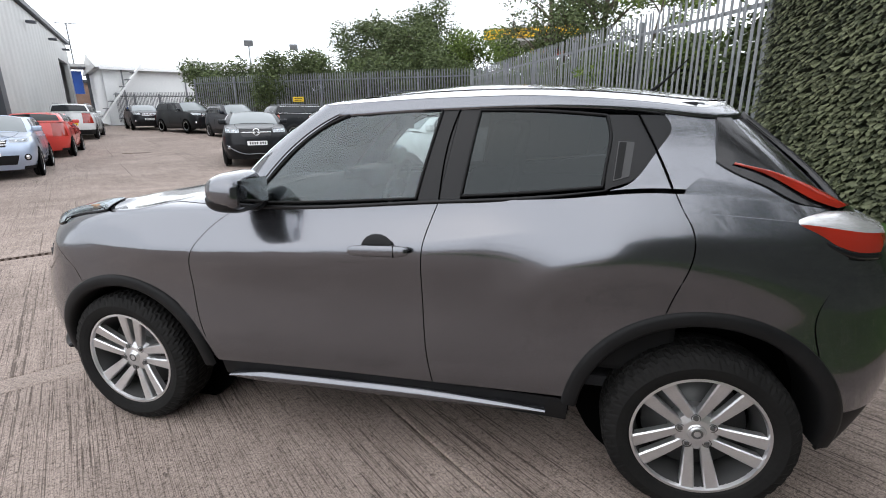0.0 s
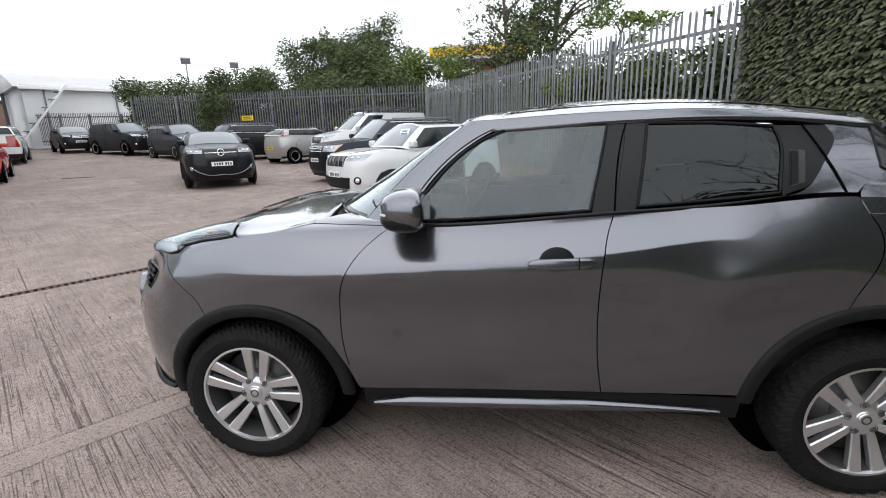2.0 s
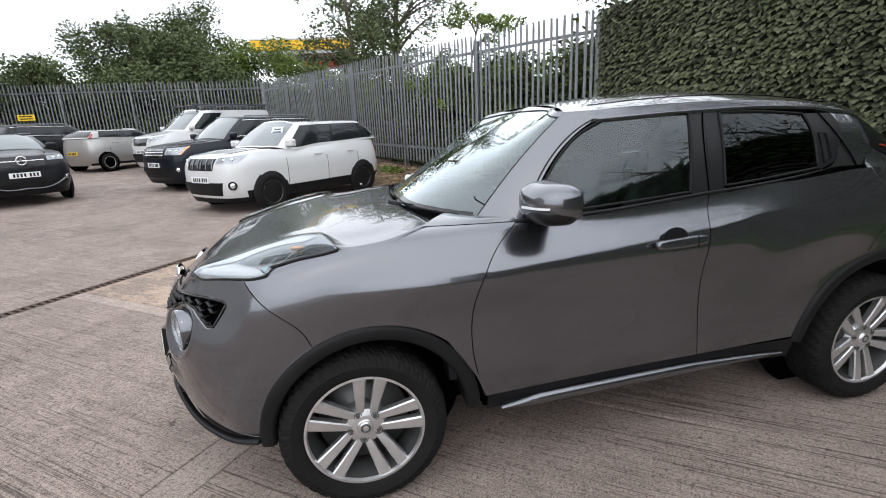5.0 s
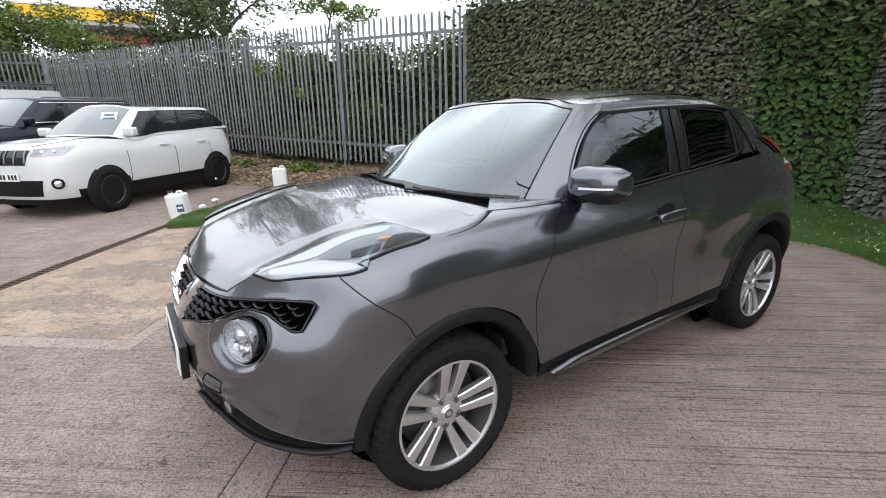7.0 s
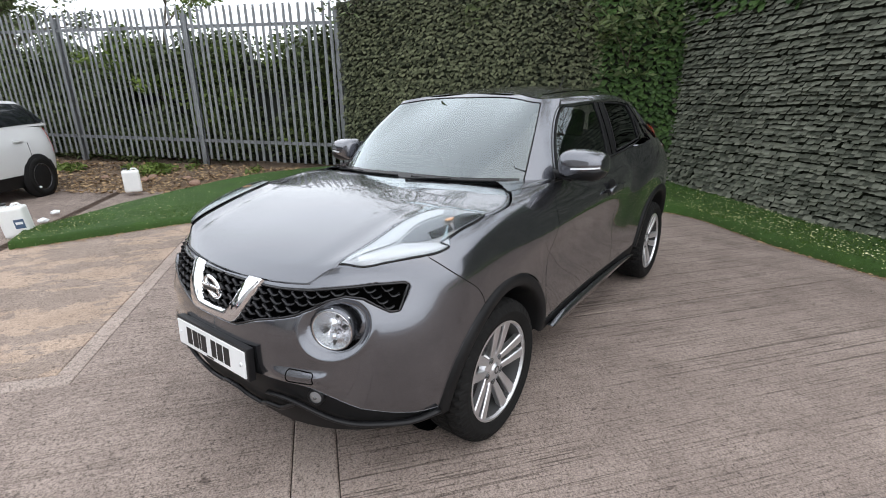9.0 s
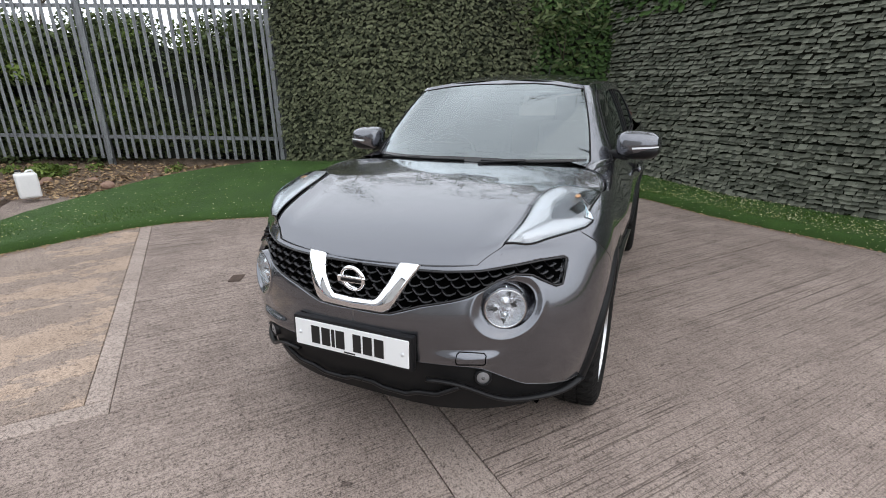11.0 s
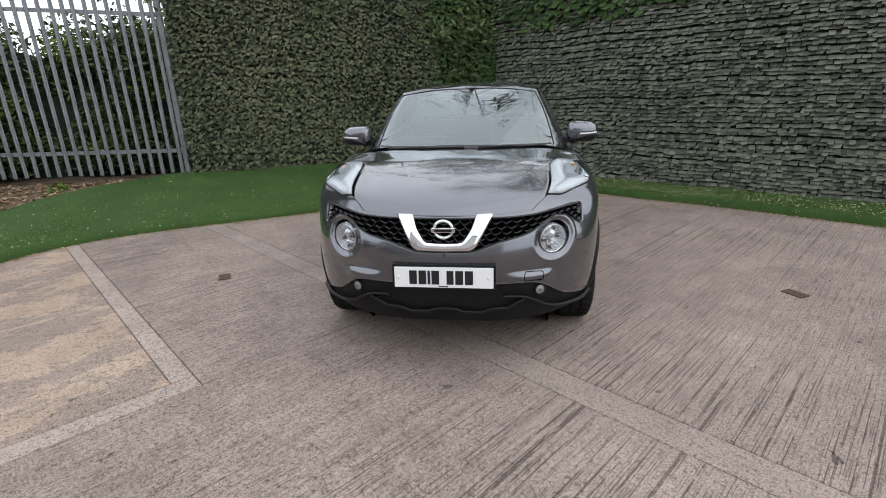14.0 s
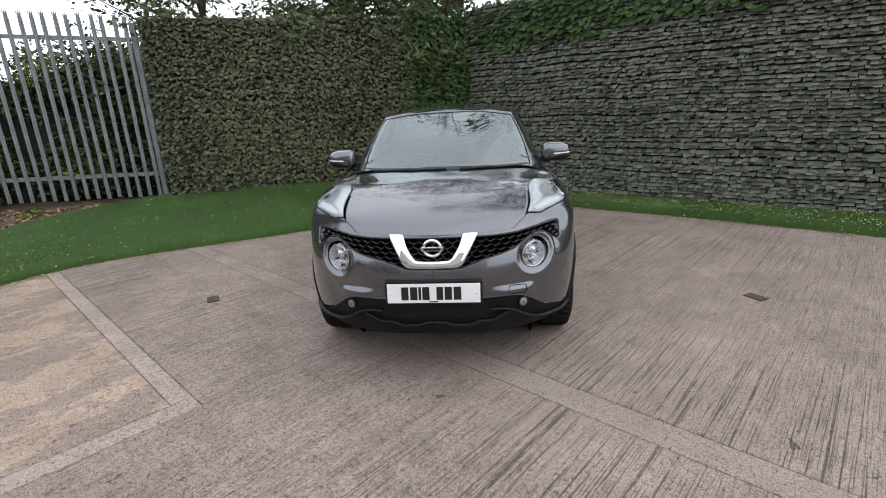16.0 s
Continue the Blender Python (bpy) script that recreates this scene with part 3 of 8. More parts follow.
def palisade(name, label, p0, p1, base0, base1, height, pitch, posts, flip=1, first=True):
    p0, p1 = Vector(p0), Vector(p1)
    d = p1 - p0
    L = d.length
    yaw = math.degrees(math.atan2(d.y, d.x))
    fence = thing(name, label, "fence", "palisade fences", at=pose(p0.x, p0.y, 0, 0, 0, yaw))
    me, post = pale(height), ibeam(height + 0.02)
    lift = lambda s: base0 + (base1 - base0) * s / L
    r = random.Random(len(name) + int(L * 10))
    n = int(L / pitch)
    for i in range(n):
        s = (i + 0.5) * pitch
        part("pale", me, M["galv"], fence, at=pose(s, -0.05 * flip, lift(s) + r.uniform(-0.012, 0.012), r.uniform(-0.35, 0.35), r.uniform(-0.35, 0.35), (0 if flip > 0 else 180) + r.uniform(-2, 2)))
    k = round(L / posts)
    for i in range(k + 1):
        s = L * i / k
        part("post", post, M["galv"], fence, at=pose(s, 0.045 * flip, lift(s) - 0.15, 0, 0, 0))
    for frac in (0.13, 0.87):
        for i in range(k):
            s0, s1 = L * i / k, L * (i + 1) / k
            bm = bmesh.new()
            box(s1 - s0 - 0.02, 0.008, 0.06, 0.002, None, bm)
            box(s1 - s0 - 0.02, 0.05, 0.008, 0, pose(0, 0.022 * flip, 0.026), bm)
            tilt = -math.degrees(math.atan2(base1 - base0, L))
            part("rail", bm, M["galv"], fence, at=pose((s0 + s1) / 2, -0.02 * flip, lift((s0 + s1) / 2) + height * frac, 0, tilt, 0))
    return fence


JX = Vector((-4.12, 22.83, 0))
palisade("palisade_fence", "tall galvanised steel palisade fence with pointed pales", (3.24, 5.18, 0), JX, 0.36, 0.86, 2.86, 0.152, 2.95, -1)
palisade("palisade_fence", "tall galvanised palisade fence behind the parked cars", JX, (-21.5, 23.6, 0), 0.86, 0.95, 3.0, 0.152, 2.95, 1)
palisade("palisade_fence", "low white painted palisade fence by the white building", (-22.0, 26.0, 0), (-33.0, 28.0, 0), 1.0, 1.3, 2.2, 0.16, 2.75, 1)
sg = thing("warning_sign", "small yellow warning sign on the fence", "sign", at=pose(-14.3, 23.15, 2.5, 0, 0, -3))
part("plate", box(0.7, 0.006, 0.26, 0.002), M["plate_yellow"], sg)
for z in (0.05, -0.05):
    part("print_bar", box(0.5, 0.004, 0.04), M["ink"], sg, at=pose(0, -0.006, z))


# ---- leaf screens ----
def leaf_wall(p0, p1, base0, base1, h0, h1, row, wide, long, rng, flat, mess, tip=0.72):
    """Rows of hanging leaves on a screen from p0 to p1; the yard lies to the right of that line when flat is positive."""
    p0, p1 = Vector(p0), Vector(p1)
    d = p1 - p0
    L = d.length
    d.normalize()
    n = Vector((d.y, -d.x, 0))
    V, F = [], []
    rows = int(max(h0, h1) / row)
    for r in range(rows + 1):
        s = rng.uniform(0, wide)
        sag = rng.uniform(-0.3, 0.3) * row
        while s < L:
            f = s / L
            w = wide * rng.uniform(0.6, 1.35)
            top_h = h0 * (1 - f) + h1 * f
            z = base0 * (1 - f) + base1 * f + r * row + sag + row * 0.55 * noise.noise((s * 1.1, r * row * 1.4, 5)) + rng.gauss(0, mess * row)
            if r * row < top_h + 0.12 * noise.noise((s * 3, 0, 9)):
                bulge = 0.05 + 0.05 * noise.noise((s * 0.9, r * row * 0.9, 1)) + 0.02 * noise.noise((s * 5, r * row * 5, 1))
                o = rng.uniform(0, 0.02) + bulge
                c = p0 + d * s + n * o
                ln = long * rng.uniform(0.75, 1.2)
                out = rng.uniform(0.25, 0.7) * ln * (1 - flat) + 0.016
                sk = rng.gauss(0, mess) * w
                a = c - d * (w / 2)
                b = c + d * (w / 2)
                k = len(V)
                drop = Vector((0, 0, -ln))
                t1, t2 = rng.uniform(-0.012, 0.012), rng.uniform(-0.012, 0.012)
                Z = Vector((0, 0, z + ln * 0.5))
                V += [a + Z, b + Z, b + Z + drop * tip + n * (out + t1) + d * sk, c + Z + drop + n * (out * 1.1) + d * sk, a + Z + drop * tip + n * (out + t2) + d * sk]
                F += [(k, k + 4, k + 3, k + 2, k + 1)]
            s += w * rng.uniform(0.8, 1.0)
    return V, F


HC = Vector((5.42, -0.07, 0))
HA = Vector((3.27, 5.1, 0))
WE = HC + Vector((-0.57, -0.82, 0)) * 8.4
hr = random.Random(11)


def backing(p0, p1, b0, b1, h0, h1, thick=0.05):
    p0, p1 = Vector(p0), Vector(p1)
    d = (p1 - p0).normalized()
    n = Vector((d.y, -d.x, 0))
    V = []
    for p, b, h in ((p0, b0, h0), (p1, b1, h1)):
        for o in (0.01, -thick):
            V += [p + n * o + Vector((0, 0, b - 0.2)), p + n * o + Vector((0, 0, b + h))]
    return mesh("backing", V, [(0, 4, 5, 1), (2, 3, 7, 6), (1, 5, 7, 3), (0, 1, 3, 2), (4, 6, 7, 5)], False)


scr = thing("ivy_screen", "faded green artificial ivy screen beside the palisade fence", "hedge")
part("backing", backing(HA, HC, 0.36, 0.2, 2.8, 3.05), M["backing"], scr)
tagged(part("ivy_leaves", mesh("ivy_leaves", *leaf_wall(HA, HC - (HC - HA).normalized() * 1.15, 0.38, 0.2, 2.8, 3.05, 0.043, 0.048, 0.062, hr, 0.0, 0.45, 0.6), False), M["ivy"], scr), kind="stuff")
tagged(part("real_ivy", mesh("real_ivy", *leaf_wall(HC - (HC - HA).normalized() * 1.3, HC, 0.2, 0.15, 3.1, 3.2, 0.056, 0.066, 0.082, hr, 0.0, 0.5, 0.6), False), M["ivy3"], scr, "darker living ivy in the corner"), kind="stuff")
scr2 = thing("leaf_row_screen", "grey-green artificial leaf screen in overlapping rows", "hedge")
part("backing", backing(HC, WE, 0.05, 0.0, 3.3, 3.5), M["backing"], scr2)
tagged(part("leaf_carpet", mesh("leaf_carpet", *leaf_wall(HC, WE, 0.1, 0.02, 3.25, 3.5, 0.053, 0.066, 0.053, hr, 0.1, 0.12, 0.9), False), M["ivy2"], scr2), kind="stuff")
tagged(part("green_growth", mesh("green_growth", *leaf_wall(HC, HC + (WE - HC) * 0.75, 2.55, 2.85, 0.75, 0.6, 0.09, 0.1, 0.12, hr, 0.0, 0.6), False), M["ivy3"], scr2, "greener leaves along the top"), kind="stuff")


# ---- trees and shrubs ----
def leaf_cloud(centers, n, size, rng, squash=1.0):
    """Small folded leaves in clumps; centers: (x, y, z, radius)."""
    V, F = [], []
    tot = sum(c[3] ** 2 for c in centers)
    for cx, cy, cz, R in centers:
        for _ in range(int(n * R * R / tot)):
            q = Vector((rng.gauss(0, 1), rng.gauss(0, 1), rng.gauss(0, 1))).normalized() * R * rng.random() ** 0.45
            p = Vector((cx, cy, cz)) + Vector((q.x, q.y, q.z * squash))
            a = Vector((rng.gauss(0, 1), rng.gauss(0, 1), rng.gauss(0, 0.6))).normalized()
            b = a.cross(Vector((rng.gauss(0, 1), rng.gauss(0, 1), rng.gauss(0, 1)))).normalized()
            s = size * rng.uniform(0.6, 1.4)
            k = len(V)
            V += [p - a * s, p + b * s * 0.42, p + a * s, p - b * s * 0.42]
            F.append((k, k + 1, k + 2, k + 3))
    return V, F


def limbs(base, height, spread, count, r0, rng, twigs=5):
    """A tapered trunk with limbs and twigs; returns the mesh data and the limb ends."""
    pieces, ends = [], []
    bx, by, bz = base
    top = Vector((bx + rng.uniform(-0.2, 0.2) * spread, by + rng.uniform(-0.2, 0.2) * spread, bz + height))
    tr = curve([(bx, by, bz - 0.2), (bx + rng.uniform(-0.1, 0.1), by + rng.uniform(-0.1, 0.1), bz + height * 0.4), tuple(top)], 9)
    pieces.append(tube(tr, np.linspace(r0, r0 * 0.25, 9), 8))
    for k in range(count):
        f = rng.uniform(0.3, 0.95)
        s = Vector(tr[int(f * 8)])
        a = rng.uniform(0, 6.283)
        ln = spread * rng.uniform(0.6, 1.1) * (1.1 - 0.4 * f)
        e = s + Vector((math.cos(a) * ln, math.sin(a) * ln, ln * rng.uniform(0.3, 1.0)))
        m = (s + e) / 2 + Vector((0, 0, 0.12 * ln))
        c = curve([tuple(s), tuple(m), tuple(e)], 6)
        pieces.append(tube(c, np.linspace(r0 * 0.4, r0 * 0.06, 6), 5))
        ends.append((e, ln))
        for _ in range(twigs):
            q = Vector(c[rng.randrange(2, 6)])
            w = q + Vector((rng.gauss(0, 0.3), rng.gauss(0, 0.3), rng.uniform(-0.05, 0.45))) * ln
            pieces.append(tube([tuple(q), tuple((q + w) / 2 + Vector((0, 0, 0.04))), tuple(w)], [r0 * 0.1, r0 * 0.06, r0 * 0.025], 4))
            ends.append((w, ln * 0.6))
    return join(*pieces), ends


def tree(name, label, base, height, spread, count, r0, leaves, size, mat, seed, clump=0.5, twigs=5, squash=0.8):
    r = random.Random(seed)
    ob = thing(name, label, "tree")
    (V, F), ends = limbs(base, height, spread, count, r0, r, twigs)
    part("trunk", mesh("trunk", V, F), M["bark"], ob)
    cl = [(e.x, e.y, e.z, clump * (0.6 + 0.5 * r.random()) * max(0.5, ln)) for e, ln in ends]
    tagged(part("crown", mesh("crown", *leaf_cloud(cl, leaves, size, r, squash), False), mat, ob), kind="stuff")
    return ob


def az(a, d, eye=(0.74, -2.51)):
    return eye[0] + d * math.sin(radians(a)), eye[1] + d * math.cos(radians(a))


x, y = az(-19.5, 34)
tree("tree", "large rounded green tree behind the far fence", (x, y, 1.0), 5.6, 3.7, 30, 0.22, 62000, 0.085, M["leaf_dark"], 3, 0.5, 8)
x, y = az(-13.5, 33)
tree("tree", "smaller green tree beside the large one", (x, y, 1.0), 3.2, 2.6, 16, 0.14, 22000, 0.085, M["leaf_dark"], 5, 0.6)
tree("tree", "tall tree with a forked trunk behind the fence", (1.85, 19.2, 0.6), 7.8, 2.5, 22, 0.2, 11000, 0.075, M["leaf_dark"], 20, 0.4, 8)
tree("tree", "tall open-crowned tree behind the fence", (0.0, 17.6, 0.6), 7.0, 2.1, 18, 0.16, 6500, 0.07, M["leaf_dark"], 21, 0.36, 8)
tree("tree", "slender sapling with fresh spring leaves behind the fence", (2.5, 10.0, 0.4), 3.7, 1.1, 14, 0.06, 6500, 0.055, M["leaf_light"], 22, 0.4, 7)
tree("tree", "tall sparse tree behind the corner of the screens", (6.0, -1.5, 0.2), 8.8, 3.3, 28, 0.15, 8500, 0.052, M["leaf_dark"], 41, 0.22, 12)
tree("tree", "leafy tree overhanging the corner of the screens", (6.6, 0.5, 0.2), 4.4, 2.0, 13, 0.14, 3000, 0.06, M["leaf_dark"], 31, 0.36, 7)
tree("tree", "tall tree with bare twigs behind the leaf screen", (6.2, -4.2, 0.1), 5.6, 2.7, 14, 0.13, 1300, 0.05, M["leaf_dark"], 33, 0.3, 11)
tree("tree", "tall tree with bare twigs behind the leaf screen", (5.2, -7.0, 0.1), 6.0, 2.8, 14, 0.13, 1300, 0.05, M["leaf_dark"], 35, 0.3, 11)
tree("tree", "thin tree behind the artificial ivy screen", (6.0, 2.6, 0.2), 3.9, 1.5, 10, 0.1, 900, 0.06, M["leaf_dark"], 37, 0.4, 9)

for k, (x, y, h) in enumerate(((4.6, 4.6, 4.2), (5.6, 2.0, 4.6), (6.4, 0.2, 5.2))):
    tree("tree", "thin twiggy tree behind the artificial ivy screen", (x, y, 0.2), h, 1.9, 16, 0.09, 3600, 0.055, M["leaf_dark"], 60 + k, 0.35, 11)

sh = random.Random(8)


def shrubs(name, label, spots, leaves, size, mat, flat=0.9):
    ob = thing(name, label, "shrub", kind="stuff", data=mesh(name, *leaf_cloud(spots, leaves, size, sh, flat), False), mat=mat)
    return ob


row = []
for k in range(230):
    s = sh.uniform(-17, 3.0)
    p = FP + FD * s - FN * sh.uniform(0.5, 1.7)
    row.append((p.x, p.y, 0.35 + gz(p.x, p.y) + sh.uniform(0, 2.25), sh.uniform(0.4, 0.7)))
# a dark sheet within the shrubs stands in for the shade between leaves
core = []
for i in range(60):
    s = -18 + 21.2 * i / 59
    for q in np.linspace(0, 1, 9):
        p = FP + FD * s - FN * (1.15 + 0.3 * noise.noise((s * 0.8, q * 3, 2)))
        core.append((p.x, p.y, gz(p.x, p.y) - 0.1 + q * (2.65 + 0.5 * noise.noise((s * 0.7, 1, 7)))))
thing("hedge_shade_sheet", "dark sheet standing in for the shade inside the shrubs behind the palisade", "shrub", kind="stuff", data=mesh("hedge_shade_sheet", core, grid_faces(60, 9)), mat=M["backing"])
shrubs("fence_shrubs", "dense dark green shrubs behind the palisade", row, 120000, 0.06, M["leaf_dark"])
row = []
for k in range(22):
    s = sh.uniform(-4, 2.8)
    p = FP + FD * s - FN * sh.uniform(0.35, 1.2)
    row.append((p.x, p.y, 0.6 + sh.uniform(0, 2.1), sh.uniform(0.2, 0.45)))
shrubs("ivy_shrubs", "light green climbing shoots behind the palisade", row, 3600, 0.05, M["leaf_light"])
row = []
for k in range(170):
    f = sh.random()
    p = JX.lerp(Vector((-24, 24.0, 0)), f)
    row.append((p.x + sh.uniform(-0.5, 0.5), p.y + sh.uniform(1.2, 3.2), 1.0 + sh.uniform(0, 3.0 + 0.7 * math.sin(f * 9)), sh.uniform(0.6, 1.1)))
shrubs("far_shrubs", "tall bushes growing behind the far fence", row, 90000, 0.095, M["leaf_dark"])
row = []
for k in range(40):
    x, y = az(sh.uniform(-34, -22), sh.uniform(30, 34))
    row.append((x, y, 2.2 + sh.uniform(0, 2.6), sh.uniform(0.7, 1.2)))
shrubs("side_shrubs", "loose green bushes beside the large tree", row, 36000, 0.085, M["leaf_dark"])
row = []
for k in range(34):
    x, y = az(sh.uniform(-15, 3), sh.uniform(31, 36))
    row.append((x, y, 2.4 + sh.uniform(0, 3.4), sh.uniform(0.7, 1.3)))
shrubs("bank_shrubs", "pale green bushes under the yellow canopy", row, 40000, 0.085, M["leaf_light"])
row = []
for k in range(16):
    p = HC.lerp(HA, sh.uniform(-0.05, 0.62)) + Vector((0.55, 0.25, 0)) * sh.uniform(0.3, 1.4)
    row.append((p.x, p.y, 2.7 + sh.uniform(0, 0.95), sh.uniform(0.3, 0.55)))
shrubs("corner_shrubs", "dark green bushes rising behind the two leaf screens", row, 10000, 0.055, M["leaf_dark"])
row = []
for k in range(9):
    s = sh.uniform(-5.5, 1.0)
    p = FP + FD * s + FN * sh.uniform(0.1, 0.7)
    row.append((p.x, p.y, gz(p.x, p.y) + 0.22, sh.uniform(0.12, 0.3)))
shrubs("weeds", "green weeds at the foot of the fence", row, 1500, 0.05, M["leaf_light"], 0.5)

# ---- buildings ----
shed = thing("industrial_shed", "large light grey clad industrial shed with a dark corner post", "building")
W0, W1 = Vector((-11.0, 2.6, 0)), Vector((-35.2, 27.1, 0))
dw = W1 - W0
yaw = math.degrees(math.atan2(dw.y, dw.x))
SL = dw.length
at = pose(W0.x, W0.y, 0, 0, 0, yaw)


def cladding(L, z0, z1, pitch):
    """Ribbed sheet: a zigzag in plan, pulled up."""
    xs = np.arange(0, L, pitch / 4)
    V, F = [], []
    for i, x in enumerate(xs):
        o = (0, 0, 0.035, 0.035)[i % 4]
        V += [(x, -o, z0), (x, -o, z1)]
    F = [(2 * i, 2 * i + 2, 2 * i + 3, 2 * i + 1) for i in range(len(xs) - 1)]
    return mesh("cladding", V, F, False)


for s0, s1 in ((0, SL - 5.2), (SL - 1.0, SL)):
    part("wall", box(s1 - s0, 0.25, 7.0, 0, pose((s0 + s1) / 2, 0.15, 3.5)), M["cladding"], shed, at=at)
part("wall_over_door", box(4.2, 0.25, 1.6, 0, pose(SL - 3.1, 0.15, 6.2)), M["cladding"], shed, at=at)
part("cladding", cladding(SL - 5.2, 0.2, 6.7, 0.9), M["cladding"], shed, at=at)
part("roller_door", box(4.2, 0.1, 5.4, 0, pose(SL - 3.1, 0.6, 2.7)), M["dark_steel"], shed, at=at)
part("back_wall", box(SL, 0.25, 7, 0, pose(SL / 2, 12, 3.5)), M["cladding"], shed, at=at)
for s in (0.12, SL - 0.12):
    part("end_wall", box(0.25, 11.7, 7, 0, pose(s, 6.1, 3.5)), M["cladding"], shed, at=at)
part("roof", box(SL + 0.3, 12.6, 0.25, 0.02, pose(SL / 2, 6.1, 6.95)), M["dark_steel"], shed, at=at)
part("corner_post", box(0.7, 0.3, 7.0, 0.02, pose(11.6, -0.12, 3.5)), M["dark_steel"], shed, "dark grey steel post", at=at)
for s in (14, 20, 26, 31):
    bm = box(0.3, 0.4, 0.12, 0.02, pose(s, -0.3, 6.1))
    part("wall_light", bm, M["dark_steel"], shed, at=at)

wb = thing("white_building", "long white rendered building with a shallow pitched roof", "building")
bx, by = az(-48.2, 45)
q = Vector((bx, by, 0))
e = Vector((*az(-24, 52), 0))
dw = e - q
yaw = math.degrees(math.atan2(dw.y, dw.x))
at = pose(q.x, q.y, 0, 0, 0, yaw)
BL = dw.length
part("wall", box(BL, 9, 5.4, 0, pose(BL / 2, 4.5, 2.7)), M["white_wall"], wb, at=at)
bm = bmesh.new()
vs = [bm.verts.new(v) for v in ((-0.4, -0.4, 5.2), (BL, -0.4, 5.2), (BL, 9.4, 5.2), (-0.4, 9.4, 5.2), (-0.4, 4.5, 6.5), (BL, 4.5, 6.5))]
for f in ((0, 1, 5, 4), (2, 3, 4, 5), (3, 0, 4), (1, 2, 5), (0, 3, 2, 1)):
    bm.faces.new([vs[i] for i in f])
part("roof", bm, M["cladding"], wb, at=at)
part("gutter", box(BL + 0.4, 0.16, 0.2, 0.03, pose(BL / 2, -0.45, 5.15)), M["white_wall"], wb, at=at)
for s in (1.2, 5.5):
    part("downpipe", box(0.1, 0.1, 5.0, 0.02, pose(s, -0.08, 2.6)), M["galv"], wb, at=at)
st = thing("outside_stair", "white metal outside stair by the white building", "stair", at=at)
part("stringer", box(0.12, 0.9, 6.5, 0, pose(0.3, -1.2, 2.8, 0, 38, 0)), M["white_wall"], st)
for k in range(9):
    part("tread", box(0.28, 0.9, 0.05, 0, pose(-1.6 + 0.42 * k, -1.2, 0.7 + 0.52 * k)), M["galv"], st)
bm = box(7, 6, 3.2, 0, pose(0, 0, 1.6))
x, y = az(-51.2, 60)
hb = thing("brown_building", "small brown rendered building in the distance", "building", at=pose(x, y, 1.6, 0, 0, 40))
part("wall", bm, M["brickish"], hb)
part("roof", box(7.4, 6.4, 0.3, 0.02, pose(0, 0, 3.3)), M["dark_steel"], hb)
bs = thing("blue_canopy", "blue sign board under a small flat roof", "canopy", at=pose(*az(-50.9, 52), 1.5, 0, 0, 40))
part("board", box(2.0, 0.3, 1.8, 0.02, pose(0, 0, 3.0)), M["blue_sign"], bs)
part("flat_roof", box(3.4, 3, 0.25, 0.02, pose(0, 0.5, 4.3)), M["cladding"], bs)
part("post", box(0.2, 0.2, 4.2, 0.01, pose(1.4, 0, 2.1)), M["dark_steel"], bs)

cn = thing("station_canopy", "yellow and red filling-station canopy above the trees", "canopy", at=pose(-1.48, 43, 0, 0, 0, -4))
part("yellow_fascia", box(8.6, 7, 0.8, 0.05, pose(-1.2, 3.5, 8.5)), M["yellow"], cn)
part("white_strip", box(8.64, 7.04, 0.16, 0.02, pose(-1.2, 3.5, 9.0)), M["white_wall"], cn)
part("soffit", box(8.5, 6.8, 0.3, 0.02, pose(-1.2, 3.5, 7.95)), M["cladding"], cn)
part("red_fascia", box(4.5, 3, 0.4, 0.03, pose(0.6, 3.5, 7.2)), M["red_fascia"], cn)
for x in (-4, 2):
    part("column", box(0.4, 0.4, 7.6, 0.02, pose(x, 3.5, 3.8)), M["white_wall"], cn)


def flood(a, el, d):
    x, y = az(a, d)
    z = 1.46 + d * math.tan(radians(el))
    ob = thing("flood_light", "tall galvanised pole with a square floodlight", "street lamp", "yard floodlights")
    V, F = tube([(x, y, 0.8), (x, y, z * 0.5), (x, y, z)], [0.09, 0.075, 0.055], 8)
    part("pole", mesh("pole", V, F), M["galv"], ob)
    part("lamp_head", box(0.75, 0.3, 0.5, 0.04, pose(x, y, z + 0.1, 25, 0, 30)), M["galv"], ob)


flood(-34.9, 7.45, 48)
flood(-30.4, 7.2, 50)
x, y = az(-50.2, 44)
ant = thing("roof_aerial", "thin metal aerial on the roof of the shed", "aerial")
part("mast", box(0.06, 0.06, 2.6, 0.005, pose(x, y, 6.6)), M["galv"], ant)
part("crossbar", box(1.3, 0.05, 0.05, 0.005, pose(x, y, 7.9, 0, 0, 40)), M["galv"], ant)


